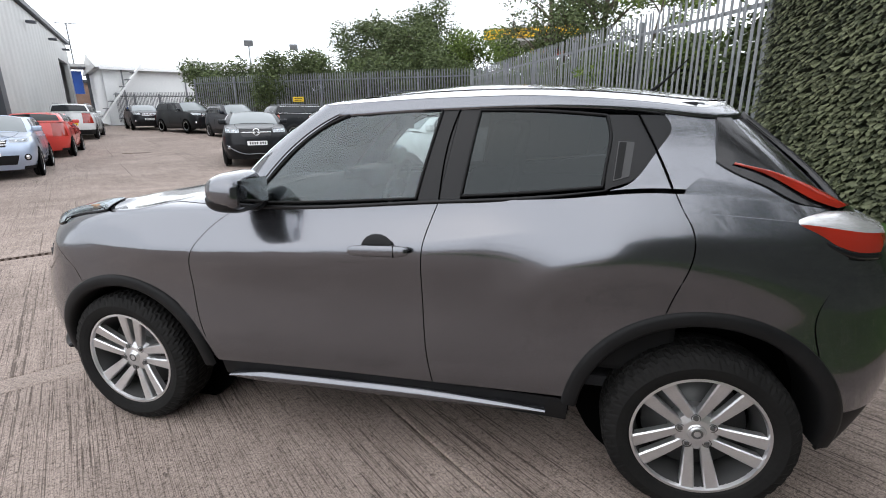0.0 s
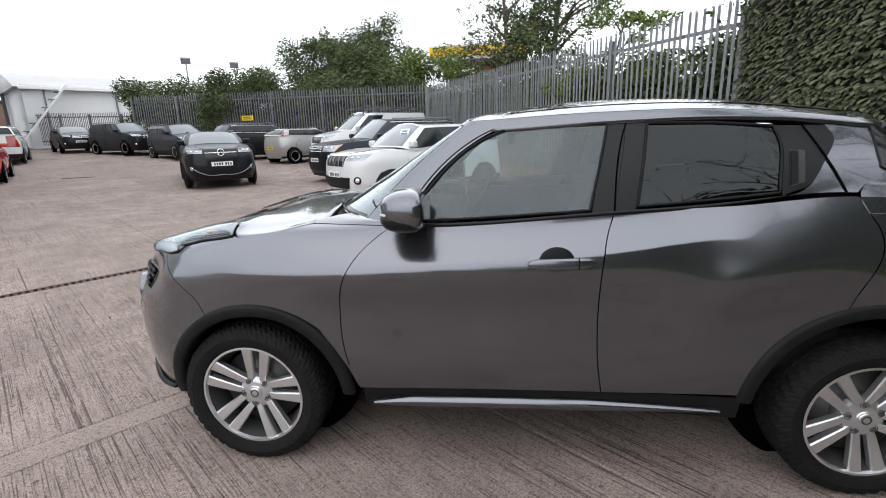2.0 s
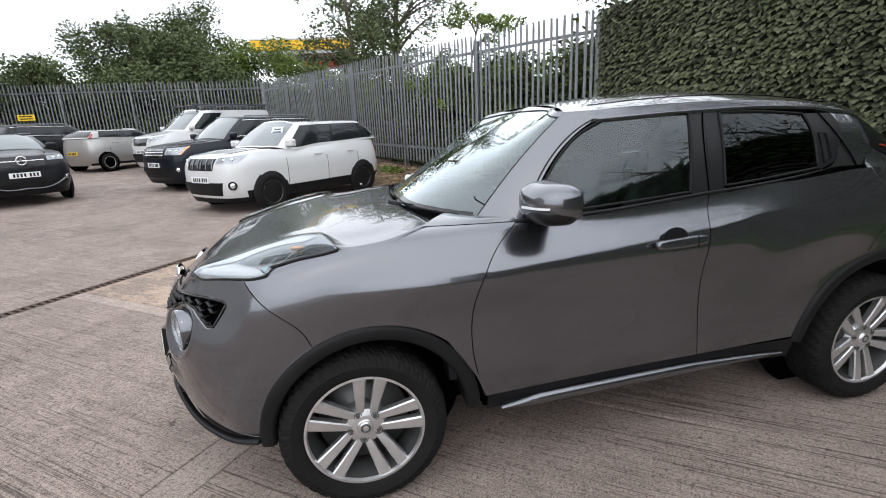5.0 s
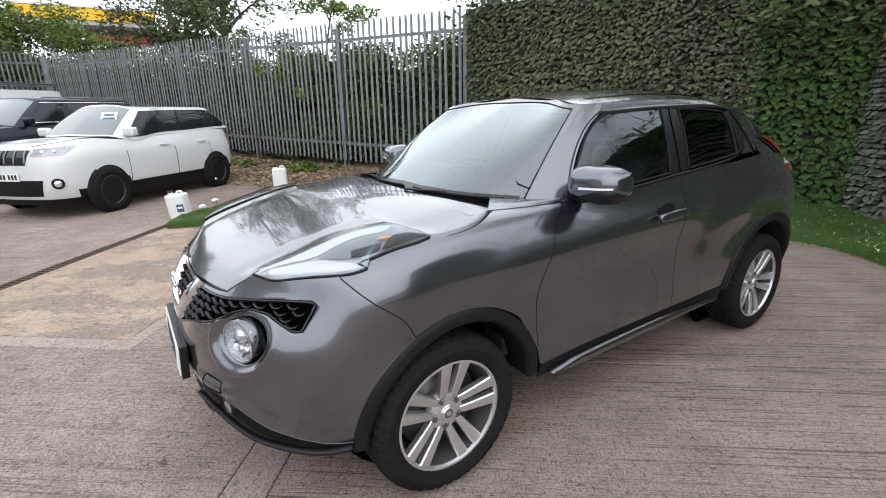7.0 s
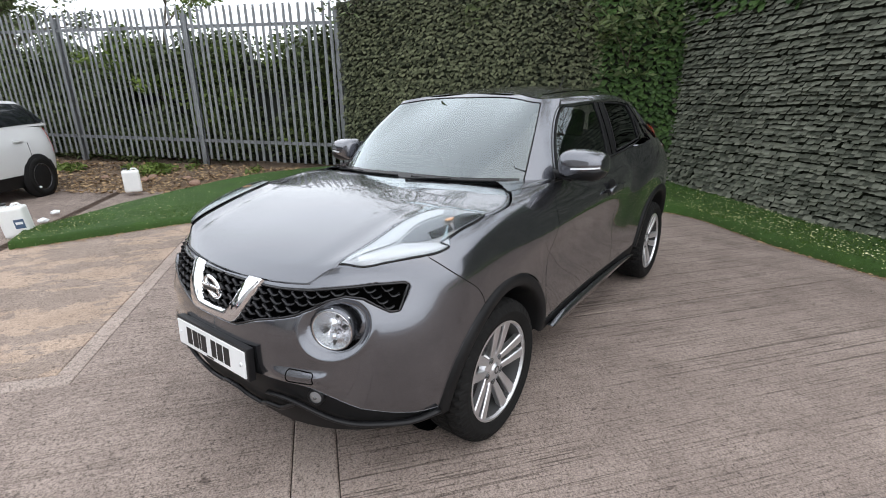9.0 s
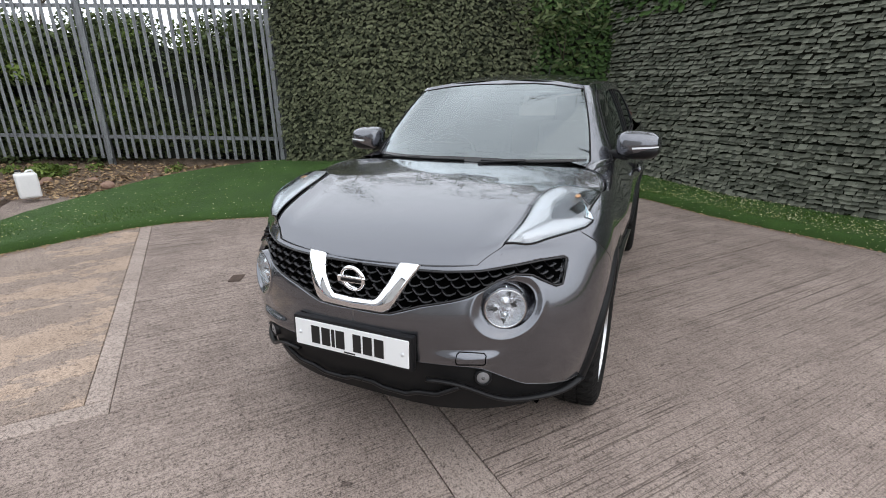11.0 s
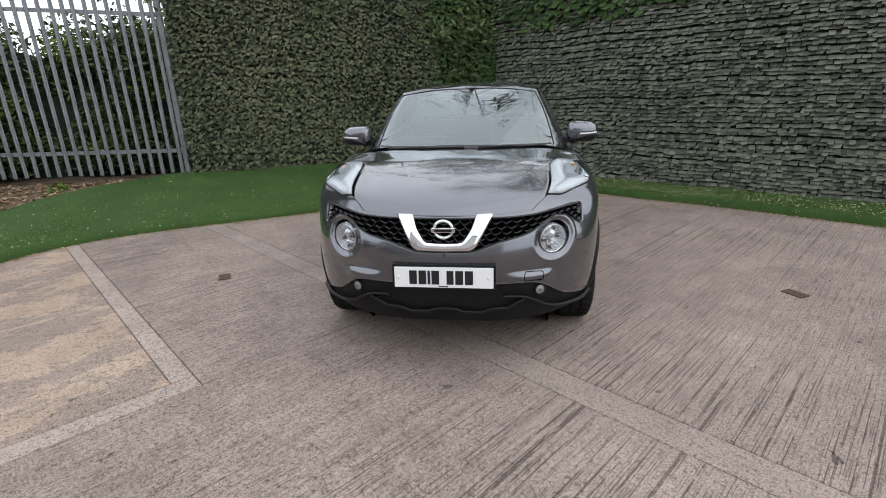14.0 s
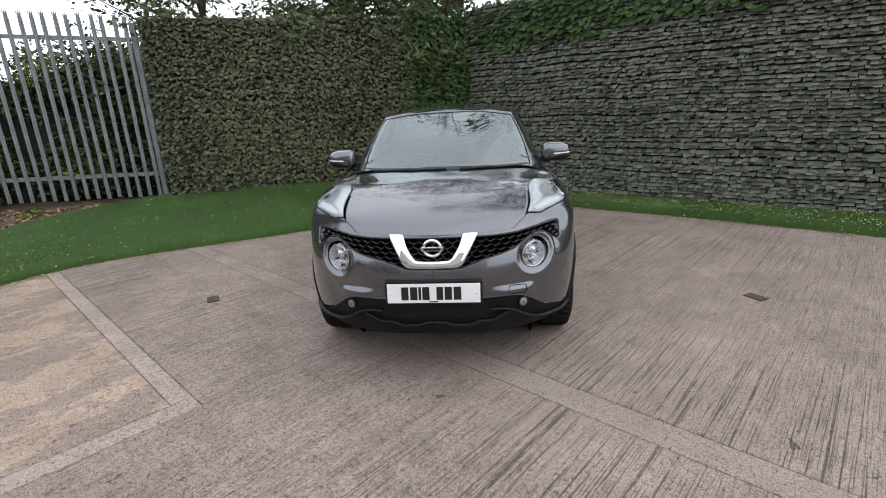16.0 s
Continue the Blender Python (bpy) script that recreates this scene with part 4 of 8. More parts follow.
# ---- jerrycans and rubbish ----
def jerrycan(at, label):
    ob = thing("jerrycan", label, "jerrycan", "white jerrycans", at=at)
    part("body", bm_mesh("body", box(0.26, 0.2, 0.36, 0.045, pose(0, 0, 0.18), None, 3), True), M["can_white"], ob)
    part("neck", mesh("neck", *tube([(-0.07, 0, 0.35), (-0.07, 0, 0.395)], 0.035, 12)), M["can_white"], ob)
    V, F = tube([(0.0, 0, 0.355), (0.03, 0, 0.39), (0.08, 0, 0.392), (0.11, 0, 0.35)], 0.014, 8)
    part("handle", mesh("handle", V, F), M["can_white"], ob)
    part("cap", mesh("cap", *tube([(-0.07, 0, 0.385), (-0.07, 0, 0.41)], 0.04, 12)), M["ink"], ob, "black screw cap")
    if "label" in label:
        st = part("label_sticker", box(0.10, 0.003, 0.11, 0.001, pose(0.065, -0.1015, 0.16)), M["paper_blue"], ob)
        part("print_bar", box(0.07, 0.002, 0.03, 0.0, pose(0.065, -0.1035, 0.17)), M["paper"], st)
    return ob


jerrycan(pose(-1.6, 5.6, gz(-1.6, 5.6) + 0.01, 2, -5, -32), "white plastic jerrycan with a blue label by the turf")
jerrycan(pose(0.32, 7.35, 0.1, 0, 0, -20), "white plastic jerrycan standing at the soil strip")
for x, y in ((-1.0, 6.6), (-0.7, 8.5), (-1.25, 6.15)):
    bm = bmesh.new()
    bmesh.ops.create_icosphere(bm, subdivisions=2, radius=0.06)
    for v in bm.verts:
        v.co *= 1 + 0.5 * noise.noise(v.co * 30 + Vector((x, y, 0)))
        v.co.z *= 0.5
    thing("crumpled_paper", "crumpled white paper rubbish on the ground", "rubbish", "paper rubbish", at=pose(x, y, gz(x, y) + 0.05 + (0.12 if y > 8 else 0)), data=bm, mat=M["paper"])
for k in range(14):
    p = FP + FD * rng.uniform(-3, 2) + FN * rng.uniform(0.3, 1.3)
    bm = bmesh.new()
    bmesh.ops.create_icosphere(bm, subdivisions=2, radius=rng.uniform(0.05, 0.13))
    for v in bm.verts:
        v.co *= 1 + 0.35 * noise.noise(v.co * 9 + Vector((k, 0, 0)))
        v.co.z *= 0.6
    thing("stone", "grey brown stone lying on the soil", "stone", "stones on the soil", at=pose(p.x, p.y, 0.16), data=bm, mat=M["brickish"])


# ---- wheels ----
def wheel_parts(R, width, rim_r, spokes, rim_mat, detail=True):
    """Parts of a wheel about the y axis, its outer face towards -y: name, mesh, material."""
    h = width / 2
    seg = 168 if detail else 40
    prof = [(rim_r - 0.004, -h + 0.022), (rim_r + 0.012, -h + 0.006), (rim_r + 0.03, -h - 0.001), ((R + rim_r) / 2, -h - 0.006), (R - 0.03, -h + 0.002),
            (R - 0.012, -h + 0.012), (R - 0.004, -h + 0.028), (R, -h + 0.05), (R, -0.035), (R - 0.007, -0.034), (R - 0.007, -0.026), (R, -0.025), (R, 0.025), (R - 0.007, 0.026),
            (R - 0.007, 0.034), (R, 0.035), (R, h - 0.05), (R - 0.006, h - 0.02), (R - 0.03, h), (rim_r, h - 0.01)]

    def tread(i, j):
        if detail and 4 <= j <= 8 and (i + j) % 4 == 0:
            return -0.008
        if detail and 8 < j < 17 and (i + j) % 4 == 0:
            return -0.006
        return 0

    out = [("tyre", mesh("tyre", *lathe(prof, seg, tread), not detail), M["rubber"])]
    barrel = [(rim_r, -h + 0.016), (rim_r + 0.004, -h + 0.010), (rim_r - 0.006, -h + 0.009), (rim_r - 0.011, -h + 0.024)]
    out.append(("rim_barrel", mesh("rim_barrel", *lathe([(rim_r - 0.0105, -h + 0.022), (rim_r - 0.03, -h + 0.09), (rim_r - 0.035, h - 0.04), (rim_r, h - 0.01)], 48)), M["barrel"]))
    V, F = lathe(barrel, 64 if detail else 32)
    pieces = [(V, F)]
    n = spokes
    face = -h + 0.022

    def spoke(a, r0, r1, w0, w1, y0, y1, deep):
        """A tapered bar with a crowned face, from the hub out."""
        V, F = [], []
        k = 7
        for i in range(k):
            f = i / (k - 1)
            r = r0 + (r1 - r0) * f
            w = w0 + (w1 - w0) * f
            y = y0 + (y1 - y0) * f ** 0.8
            for s, yy in ((-1, y + deep), (-1, y + 0.005), (-0.78, y), (0.78, y), (1, y + 0.005), (1, y + deep)):
                V.append((r, yy, s * w / 2))
        for i in range(k - 1):
            for j in range(5):
                F.append((i * 6 + j, i * 6 + j + 1, (i + 1) * 6 + j + 1, (i + 1) * 6 + j))
        R3 = Matrix.Rotation(a, 3, "Y")
        return [tuple(R3 @ Vector(v)) for v in V], F

    for k in range(n):
        a = 2 * math.pi * (k + 0.25) / n
        for s in (-1, 1):
            d = 0.19 if detail else 0.17
            r1 = rim_r - 0.004
            c0, c1 = a + s * 0.42, a + s * d
            # each pair leaves the hub close together and runs out almost parallel
            P0 = Vector((math.cos(c0) * 0.062, 0, math.sin(c0) * 0.062))
            P1 = Vector((math.cos(c1) * r1, 0, math.sin(c1) * r1))
            ln = (P1 - P0).length
            V, F = spoke(0, 0, ln, 0.030 if detail else 0.03, 0.053 if detail else 0.04, face + 0.022, face - 0.006, 0.03)
            dirn = (P1 - P0).normalized()
            ang = math.atan2(dirn.z, dirn.x)
            R3 = Matrix.Rotation(-ang, 3, "Y")
            pieces.append(([tuple(R3 @ Vector(v) + P0) for v in V], F))
    hub = [(0.0, face + 0.012), (0.03, face + 0.012), (0.034, face + 0.016), (0.05, face + 0.018), (0.075, face + 0.026), (0.088, face + 0.05), (0.088, face + 0.09)]
    pieces.append(lathe(hub, 32))
    out.append(("rim", mesh("rim", *join(*pieces), not detail), rim_mat))
    out.append(("brake_disc", mesh("brake_disc", *lathe([(0.0, 0.0), (rim_r - 0.05, 0.0), (rim_r - 0.05, 0.02), (0.0, 0.02)], 40)), M["disc"]))
    # near-black disc paints the shade behind the spokes and brake
    out.append(("shaded_backing_plate", mesh("shaded_backing_plate", *lathe([(0.0, 0.035), (rim_r - 0.015, 0.035)], 32)), M["seam"]))
    if detail:
        out.append(("centre_cap", mesh("centre_cap", *lathe([(0.0, face + 0.006), (0.022, face + 0.007), (0.027, face + 0.011), (0.027, face + 0.02)], 28)), M["alloy"]))
        out.append(("cap_ring", mesh("cap_ring", *lathe([(0.012, face + 0.0055), (0.014, face + 0.0045), (0.018, face + 0.0045), (0.02, face + 0.0062)], 28)), M["disc"]))
        for k in range(5):
            a = 2 * math.pi * (k + 0.75) / 5
            c, s = math.cos(a) * 0.057, math.sin(a) * 0.057
            V, F = lathe([(0.0, face + 0.014), (0.0085, face + 0.014), (0.0105, face + 0.02), (0.0105, face + 0.045)], 6)
            out.append(("wheel_nut", mesh("wheel_nut", [(x + c, y, z + s) for x, y, z in V], F, False), M["disc"]))
            V, F = lathe([(0.0135, face + 0.0195), (0.0165, face + 0.0175), (0.0165, face + 0.03)], 16)
            out.append(("nut_well", mesh("nut_well", [(x + c, y, z + s) for x, y, z in V], F), M["disc"]))
    return out


def add_wheel(parent, kit, at, name="wheel"):
    w = new(name)
    w.parent = parent
    w.matrix_basis = at
    for n, me, mat in kit:
        part(n, me, mat, w)
    return w


# ---- the dark grey crossover ----
car = thing("crossover_car", "dark grey metallic crossover parked on brushed concrete", "car")
PAINT = M["grey_paint"]

FC, F1, F2, FK, FWF, FWC, FWB, D1, BP, D2, RWF, RWC, RWB, RK, R1, RC = range(16)
XS = [-1.62, -1.265, -0.85, -0.3, 0.25, 0.75, 1.0, 1.3, 1.6]


def line(front, sides, rear):
    """One line round the body: front and rear points as (x, y, z), the flank as (y, z) at fixed stations."""
    return list(front) + [(x, y, z) for x, (y, z) in zip(XS, sides)] + list(rear)


LA = line([(-1.99, 0, .22), (-1.965, .36, .22), (-1.86, .60, .22), (-1.725, .735, .22)],
          [(.785, .22), (.81, .22), (.79, .21), (.775, .21), (.775, .21), (.79, .21), (.81, .22), (.82, .23), (.79, .25)],
          [(1.76, .70, .27), (1.89, .40, .28), (1.92, 0, .28)])
LB = line([(-2.075, 0, .42), (-2.05, .36, .42), (-1.925, .62, .42), (-1.755, .78, .42)],
          [(.842, .42), (.868, .42), (.850, .40), (.832, .39), (.832, .39), (.848, .40), (.868, .42), (.875, .44), (.845, .45)],
          [(1.80, .75, .46), (1.95, .42, .47), (1.985, 0, .47)])
LC = line([(-2.098, 0, .58), (-2.07, .36, .58), (-1.94, .63, .60), (-1.765, .79, .60)],
          [(.855, .60), (.882, .60), (.864, .58), (.846, .56), (.846, .56), (.862, .57), (.880, .60), (.888, .62), (.858, .62)],
          [(1.82, .76, .64), (1.98, .43, .65), (2.015, 0, .65)])
LD = line([(-2.072, 0, .76), (-2.045, .36, .77), (-1.915, .625, .78), (-1.745, .775, .77)],
          [(.846, .775), (.876, .79), (.862, .78), (.846, .76), (.846, .76), (.86, .77), (.877, .79), (.883, .80), (.852, .80)],
          [(1.815, .75, .80), (1.965, .43, .81), (2.0, 0, .81)])
LE = line([(-2.01, 0, .873), (-1.975, .34, .888), (-1.865, .565, .925), (-1.725, .715, .92)],
          [(.806, .935), (.860, .965), (.858, .962), (.846, .945), (.845, .945), (.854, .955), (.868, .972), (.870, .98), (.836, .96)],
          [(1.80, .735, .93), (1.945, .42, .93), (1.975, 0, .93)])
LR = line([(-1.975, 0, .892), (-1.945, .335, .906), (-1.87, .53, .958), (-1.75, .645, .982)],
          [(.722, 1.006), (.800, 1.055), (.812, 1.062), (.812, 1.042), (.812, 1.058), (.818, 1.08), (.824, 1.105), (.812, 1.10), (.782, 1.065)],
          [(1.775, .69, 1.03), (1.91, .40, 1.02), (1.94, 0, 1.01)])
LF = line([(-1.93, 0, .915), (-1.90, .30, .926), (-1.84, .445, .972), (-1.745, .52, 1.004)],
          [(.545, 1.040), (.640, 1.090), (.735, 1.096), (.79, 1.105), (.789, 1.145), (.784, 1.185), (.776, 1.215), (.757, 1.20), (.71, 1.15)],
          [(1.74, .63, 1.10), (1.87, .37, 1.08), (1.90, 0, 1.07)])
LOW = Loft([LA, LB, LC, LD, LE, LR, LF])
U_F, U_S0, U_S1 = LOW.station(F2), LOW.station(FK) - 0.03, LOW.station(RK) + 0.02


def side_uv(pts):
    return LOW.find(pts, [0, 2], U_S0, U_S1)


def front_uv(pts):
    return LOW.find(pts, [1, 2], -0.02, LOW.station(FWF))


def plan_uv(pts):
    return LOW.find(pts, [0, 1], 0.0, LOW.station(D1), 0.66)


def belt_uv(x0, x1, n=30):
    """The top line between two x."""
    us = np.linspace(U_S0 - 0.05, U_S1, 400)
    X = LOW(np.stack([us, np.ones(400)], 1))[:, 0]
    u = np.interp(np.linspace(x0, x1, n), X, us)
    return np.stack([u, np.ones(n)], 1)


def arc(cx, cz, r, a0, a1, n=24):
    return [(cx + r * math.cos(radians(a)), cz + r * math.sin(radians(a))) for a in np.linspace(a0, a1, n)]


ACX, ACZ, ACR = -1.225, 0.34, 0.435          # front arch
BCX, BCZ, BCR = 1.245, 0.36, 0.468           # rear arch
GAP = 0.0022

fender_seam = curve([(-0.60, 1.095), (-0.70, 1.02), (-0.785, 0.90), (-0.82, 0.74), (-0.812, 0.56), (-0.765, 0.385)], 40)
mid_seam = curve([(0.285, 1.148), (0.245, 1.02), (0.232, 0.88), (0.232, 0.70), (0.243, 0.52), (0.262, 0.405)], 40)
sill_f = curve([(-0.765, 0.375), (-0.3, 0.385), (0.26, 0.398)], 30)
sill_r = curve([(0.26, 0.398), (0.55, 0.405), (0.80, 0.415)], 20)
arch_f = arc(ACX, ACZ, ACR, 117.3, 4, 50)
arch_door = arc(BCX, BCZ, BCR, 172, 108, 24)
arch_r = arc(BCX, BCZ, BCR, 108, 44, 30)
rear_seam = curve([(1.096, 1.209), (1.124, 1.150), (1.148, 1.105), (1.156, 1.07), (1.145, 0.97), (1.118, 0.88), (1.10, 0.806)], 30)


def shift(pts, dx):
    return [(x + dx, z) for x, z in pts]


CREASE = np.array([(0.50, 0.84), (0.63, 0.894), (0.70, 0.944), (0.77, 0.986), (0.86, 1.018), (0.95, 1.053), (1.04, 1.073), (1.14, 1.088), (1.23, 1.091), (1.34, 1.088), (1.7, 1.06)])


def eased(x, xs, ys):
    """A table read with rounded corners."""
    s = np.linspace(-0.09, 0.09, 13)
    w = np.cos(s / 0.09 * math.pi / 2) ** 2 + 1e-6
    return sum(np.interp(x + d, xs, ys) * k for d, k in zip(s, w)) / w.sum()


def haunch(P):
    """The crease over the rear wheel with a hollow above it, and a faint shoulder along the doors."""
    P = np.array(P, dtype=float)
    x, z = P[:, 0], P[:, 2]

    def swell(s, w, below):
        return np.where(s < 0, np.exp(-(s / below) ** 2), np.clip(1 - s / w, 0, 1) ** 1.5)

    s = z - eased(x, CREASE[:, 0], CREASE[:, 1])
    belt = eased(x, XS, [p[1] for p in LF[4:13]])
    a = eased(x, [0.5, 0.63, 0.70, 0.77, 0.86, 0.95, 1.15, 1.3, 1.45, 1.6, 1.7], [0, 0.018, 0.036, 0.050, 0.060, 0.066, 0.068, 0.060, 0.036, 0.014, 0])
    d = a * swell(s, np.minimum(0.135, belt - z + s), 0.17)
    door = eased(x, [-1.35, -1.0, 0.45, 0.75], [0, 1, 1, 0])
    d += 0.034 * door * swell(z - eased(x, [-1.2, -0.7, -0.2, 0.25, 0.65], [0.915, 0.930, 0.965, 1.005, 1.06]), 0.125, 0.13)
    P[:, 1] += d * np.where(P[:, 1] > 0, 1, -1)
    return P


def shaped(S, g, *more):
    V, F = panel(S, g, *more)
    return haunch(V), F


def both(name, V, F, mat, parent=car, label=""):
    """The near-side part and its mirror."""
    a = part(name, mesh(name, V, F), mat, parent, label)
    V2 = [(x, -y, z) for x, y, z in V]
    b = part(name, mesh(name, V2, [f[::-1] for f in F]), mat, parent, label)
    return a, b


# front wing; the bonnet's shut line bows outwards behind the lamp
SHUT = curve([(-1.33, 0.70), (-1.292, 0.785), (-1.20, 0.803), (-1.09, 0.790), (-1.0, 0.742), (-0.945, 0.70), (-0.90, 0.665)], 30)
bump_seam = curve([(-1.642, 0.968), (-1.603, 0.923), (-1.53, 0.857), (-1.455, 0.79), (-1.4245, 0.7265)], 30)
wing_top = np.vstack([belt_uv(-1.60, -1.50, 5), plan_uv([(-1.42, 0.70)]), plan_uv(SHUT[6:22] + [0, 0.005]), belt_uv(-0.95, -0.605, 14)])
wing_left = np.vstack([side_uv(bump_seam[::-1]), (side_uv(bump_seam[:1]) + wing_top[:1]) / 2, wing_top[:1]])
g = coons(side_uv(arch_f), wing_top, wing_left, side_uv(shift(fender_seam[::-1], -GAP)), 90, 40)
both("front_wing", *shaped(LOW, g), PAINT)
# doors
g = coons(side_uv(sill_f), belt_uv(-0.598, 0.283), side_uv(shift(fender_seam[::-1], GAP)), side_uv(shift(mid_seam[::-1], -GAP)), 70, 50)
fd = both("front_door", *shaped(LOW, g), PAINT)
right = np.vstack([np.array(arch_door), rear_seam[::-1][1:]])
g = coons(side_uv(sill_r + [0.006, 0]), belt_uv(0.29, 1.092), side_uv(shift(mid_seam[::-1], GAP)), side_uv(shift(right, -GAP)), 90, 130)
rd = both("rear_door", *shaped(LOW, g), PAINT)
# rear quarter below the waist
tail_seam = curve([(1.685, 1.12), (1.64, 1.05), (1.60, 0.97), (1.545, 0.85), (1.505, 0.755), (1.60, 0.61)][:4] + [(1.578, 0.688)], 30)
g = coons(side_uv(shift(arch_r, GAP)), belt_uv(1.10, 1.685), side_uv(shift(rear_seam[::-1], GAP)), side_uv(tail_seam[::-1]), 70, 130)
both("rear_quarter", *shaped(LOW, g, 0, 0), PAINT)
# rear bumper and tailgate lower part
uc = 1.0
low_edge = [(1.63, 0.50), (1.66, 0.42)]
arch_t = arc(BCX, BCZ, BCR, 44, 14, 14)
left = np.vstack([side_uv(arch_t[::-1]), side_uv(shift(tail_seam[::-1], 0.006))[1:]])
vb = left[0][1]
g = coons([(u, vb) for u in np.linspace(left[0][0], uc, 20)], [(u, 1.0) for u in np.linspace(left[-1][0], uc, 20)], left, [(uc, v) for v in np.linspace(vb, 1, 20)], 50, 40)
both("rear_bumper", *panel(LOW, g), PAINT)
g = coons([(u, 0.02) for u in np.linspace(left[0][0], uc, 20)], [(u, vb - 0.01) for u in np.linspace(left[0][0], uc, 20)],
          [(left[0][0], v) for v in np.linspace(0.02, vb - 0.01, 9)], [(uc, v) for v in np.linspace(0.02, vb - 0.01, 9)], 30, 10)
both("lower_bumper", *panel(LOW, g, -0.004), M["plastic"], label="black plastic rear valance")

# the black step of the rear bumper stands out behind the body
us_b = np.linspace(LOW.station(RK) + 0.03, 1.0, 24)
rows = []
for v_, l_ in ((0.60, -0.004), (0.585, 0.03), (0.54, 0.05), (0.42, 0.055), (0.30, 0.045), (0.20, 0.03), (0.12, -0.004)):
    fade = np.clip((us_b - us_b[0]) / 0.05, 0, 1) ** 0.7
    rows.append(LOW(np.stack([us_b, np.full(24, v_)], 1), l_ * fade - 0.006 * (1 - fade)))
both("bumper_step", np.stack(rows, 1).reshape(-1, 3), grid_faces(24, 7), M["plastic"], label="black plastic rear bumper step")

# front bumper: hollows for the round lamps and the grille band
LAMP_Y, LAMP_Z = 0.576, 0.742
hood_front = front_uv(curve([(0.0, 0.868), (0.2, 0.873), (0.34, 0.879), (0.458, 0.888)], 20))
CORNER = LOW(hood_front[-1:])[0]
TIP = (-1.868, 0.538)
drl_low = np.vstack([[(1 - f) * hood_front[-1] + f * plan_uv([TIP])[0] for f in (0.33, 0.66)], plan_uv(curve([TIP, (-1.838, 0.585), (-1.75, 0.670), (-1.69, 0.722), (-1.638, 0.762)], 16))])
top = np.vstack([hood_front, drl_low])
seam_uv = side_uv(shift(bump_seam, -0.004))
right = np.vstack([side_uv(arc(ACX, ACZ, ACR, 178, 117.3, 30)), seam_uv[::-1][1:]])
right[-1] = top[-1] = (top[-1] + right[-1]) / 2
paint_low = np.vstack([front_uv(curve([(0.0, 0.515), (0.25, 0.522), (0.38, 0.527), (0.46, 0.524), (0.52, 0.505), (0.58, 0.46), (0.64, 0.415)], 22)), side_uv([(-1.83, 0.385), (-1.75, 0.362)]), right[:1]])
left = front_uv([(0.0, z) for z in np.linspace(0.515, 0.868, 20)])
NU, NV = 250, 130
g = coons(paint_low, top, left, right, NU, NV)


def smooth(a, b, x):
    t = np.clip((x - a) / (b - a), 0, 1)
    return t * t * (3 - 2 * t)


def grille_low(y):
    """Lower edge of the grille band over the half width."""
    return np.interp(abs(y), [0, 0.10, 0.16, 0.28, 0.40, 0.44, 0.49, 0.537, 0.587, 0.639, 0.68, 0.72, 0.745], [0.700, 0.700, 0.705, 0.748, 0.776, 0.788, 0.812, 0.842, 0.857, 0.848, 0.822, 0.797, 0.80])


def grille_high(y):
    return np.interp(abs(y), [0, 0.2, 0.34, 0.47, 0.56, 0.65, 0.725, 0.745], [0.858, 0.860, 0.862, 0.868, 0.879, 0.885, 0.884, 0.872])


X, F = panel(LOW, g, 0, 0.014, 1)
nb = NU * NV
Y, Z = X[:, 1], X[:, 2]
rho = np.hypot((Y - LAMP_Y) * 1.0, Z - LAMP_Z)
dent = 0.085 * (1 - smooth(0.074, 0.084, rho)) + 0.020 * (1 - smooth(0.084, 0.112, rho))
lip = 0.004 * np.exp(-((rho - 0.115) / 0.008) ** 2)
inside = smooth(-0.006, 0.001, Z - grille_low(Y)) * smooth(-0.005, 0.002, grille_high(Y) - Z) * (1 - smooth(0.735, 0.742, Y))
front = X[:, 0] < -1.6
X[:nb] -= (0.03 * inside[:nb] * front[:nb])[:, None] * LOW.normal(g.reshape(-1, 2))
X[:, 0] += np.where(front, dent - lip, 0)
# a crease with a small lip over the lower black mouth
def ledge(y, z):
    return 0.020 * smooth(0.592, 0.556, z) * (1 - 0.6 * smooth(0.55, 0.51, z)) * smooth(0.27, 0.46, abs(y)) * (1 - smooth(0.52, 0.60, abs(y)))


X[:, 0] -= np.where(front, ledge(Y, Z), 0)
V1 = [tuple(v) for v in X]
V2 = [(x, -y, z) for x, y, z in V1]
V, F2x = join((V1, F), (V2, [f[::-1] for f in F]))
bumper = part("front_bumper", mesh("front_bumper", V, F2x), PAINT, car)
md = bumper.modifiers.new("weld", "WELD")
md.merge_threshold = 0.0006

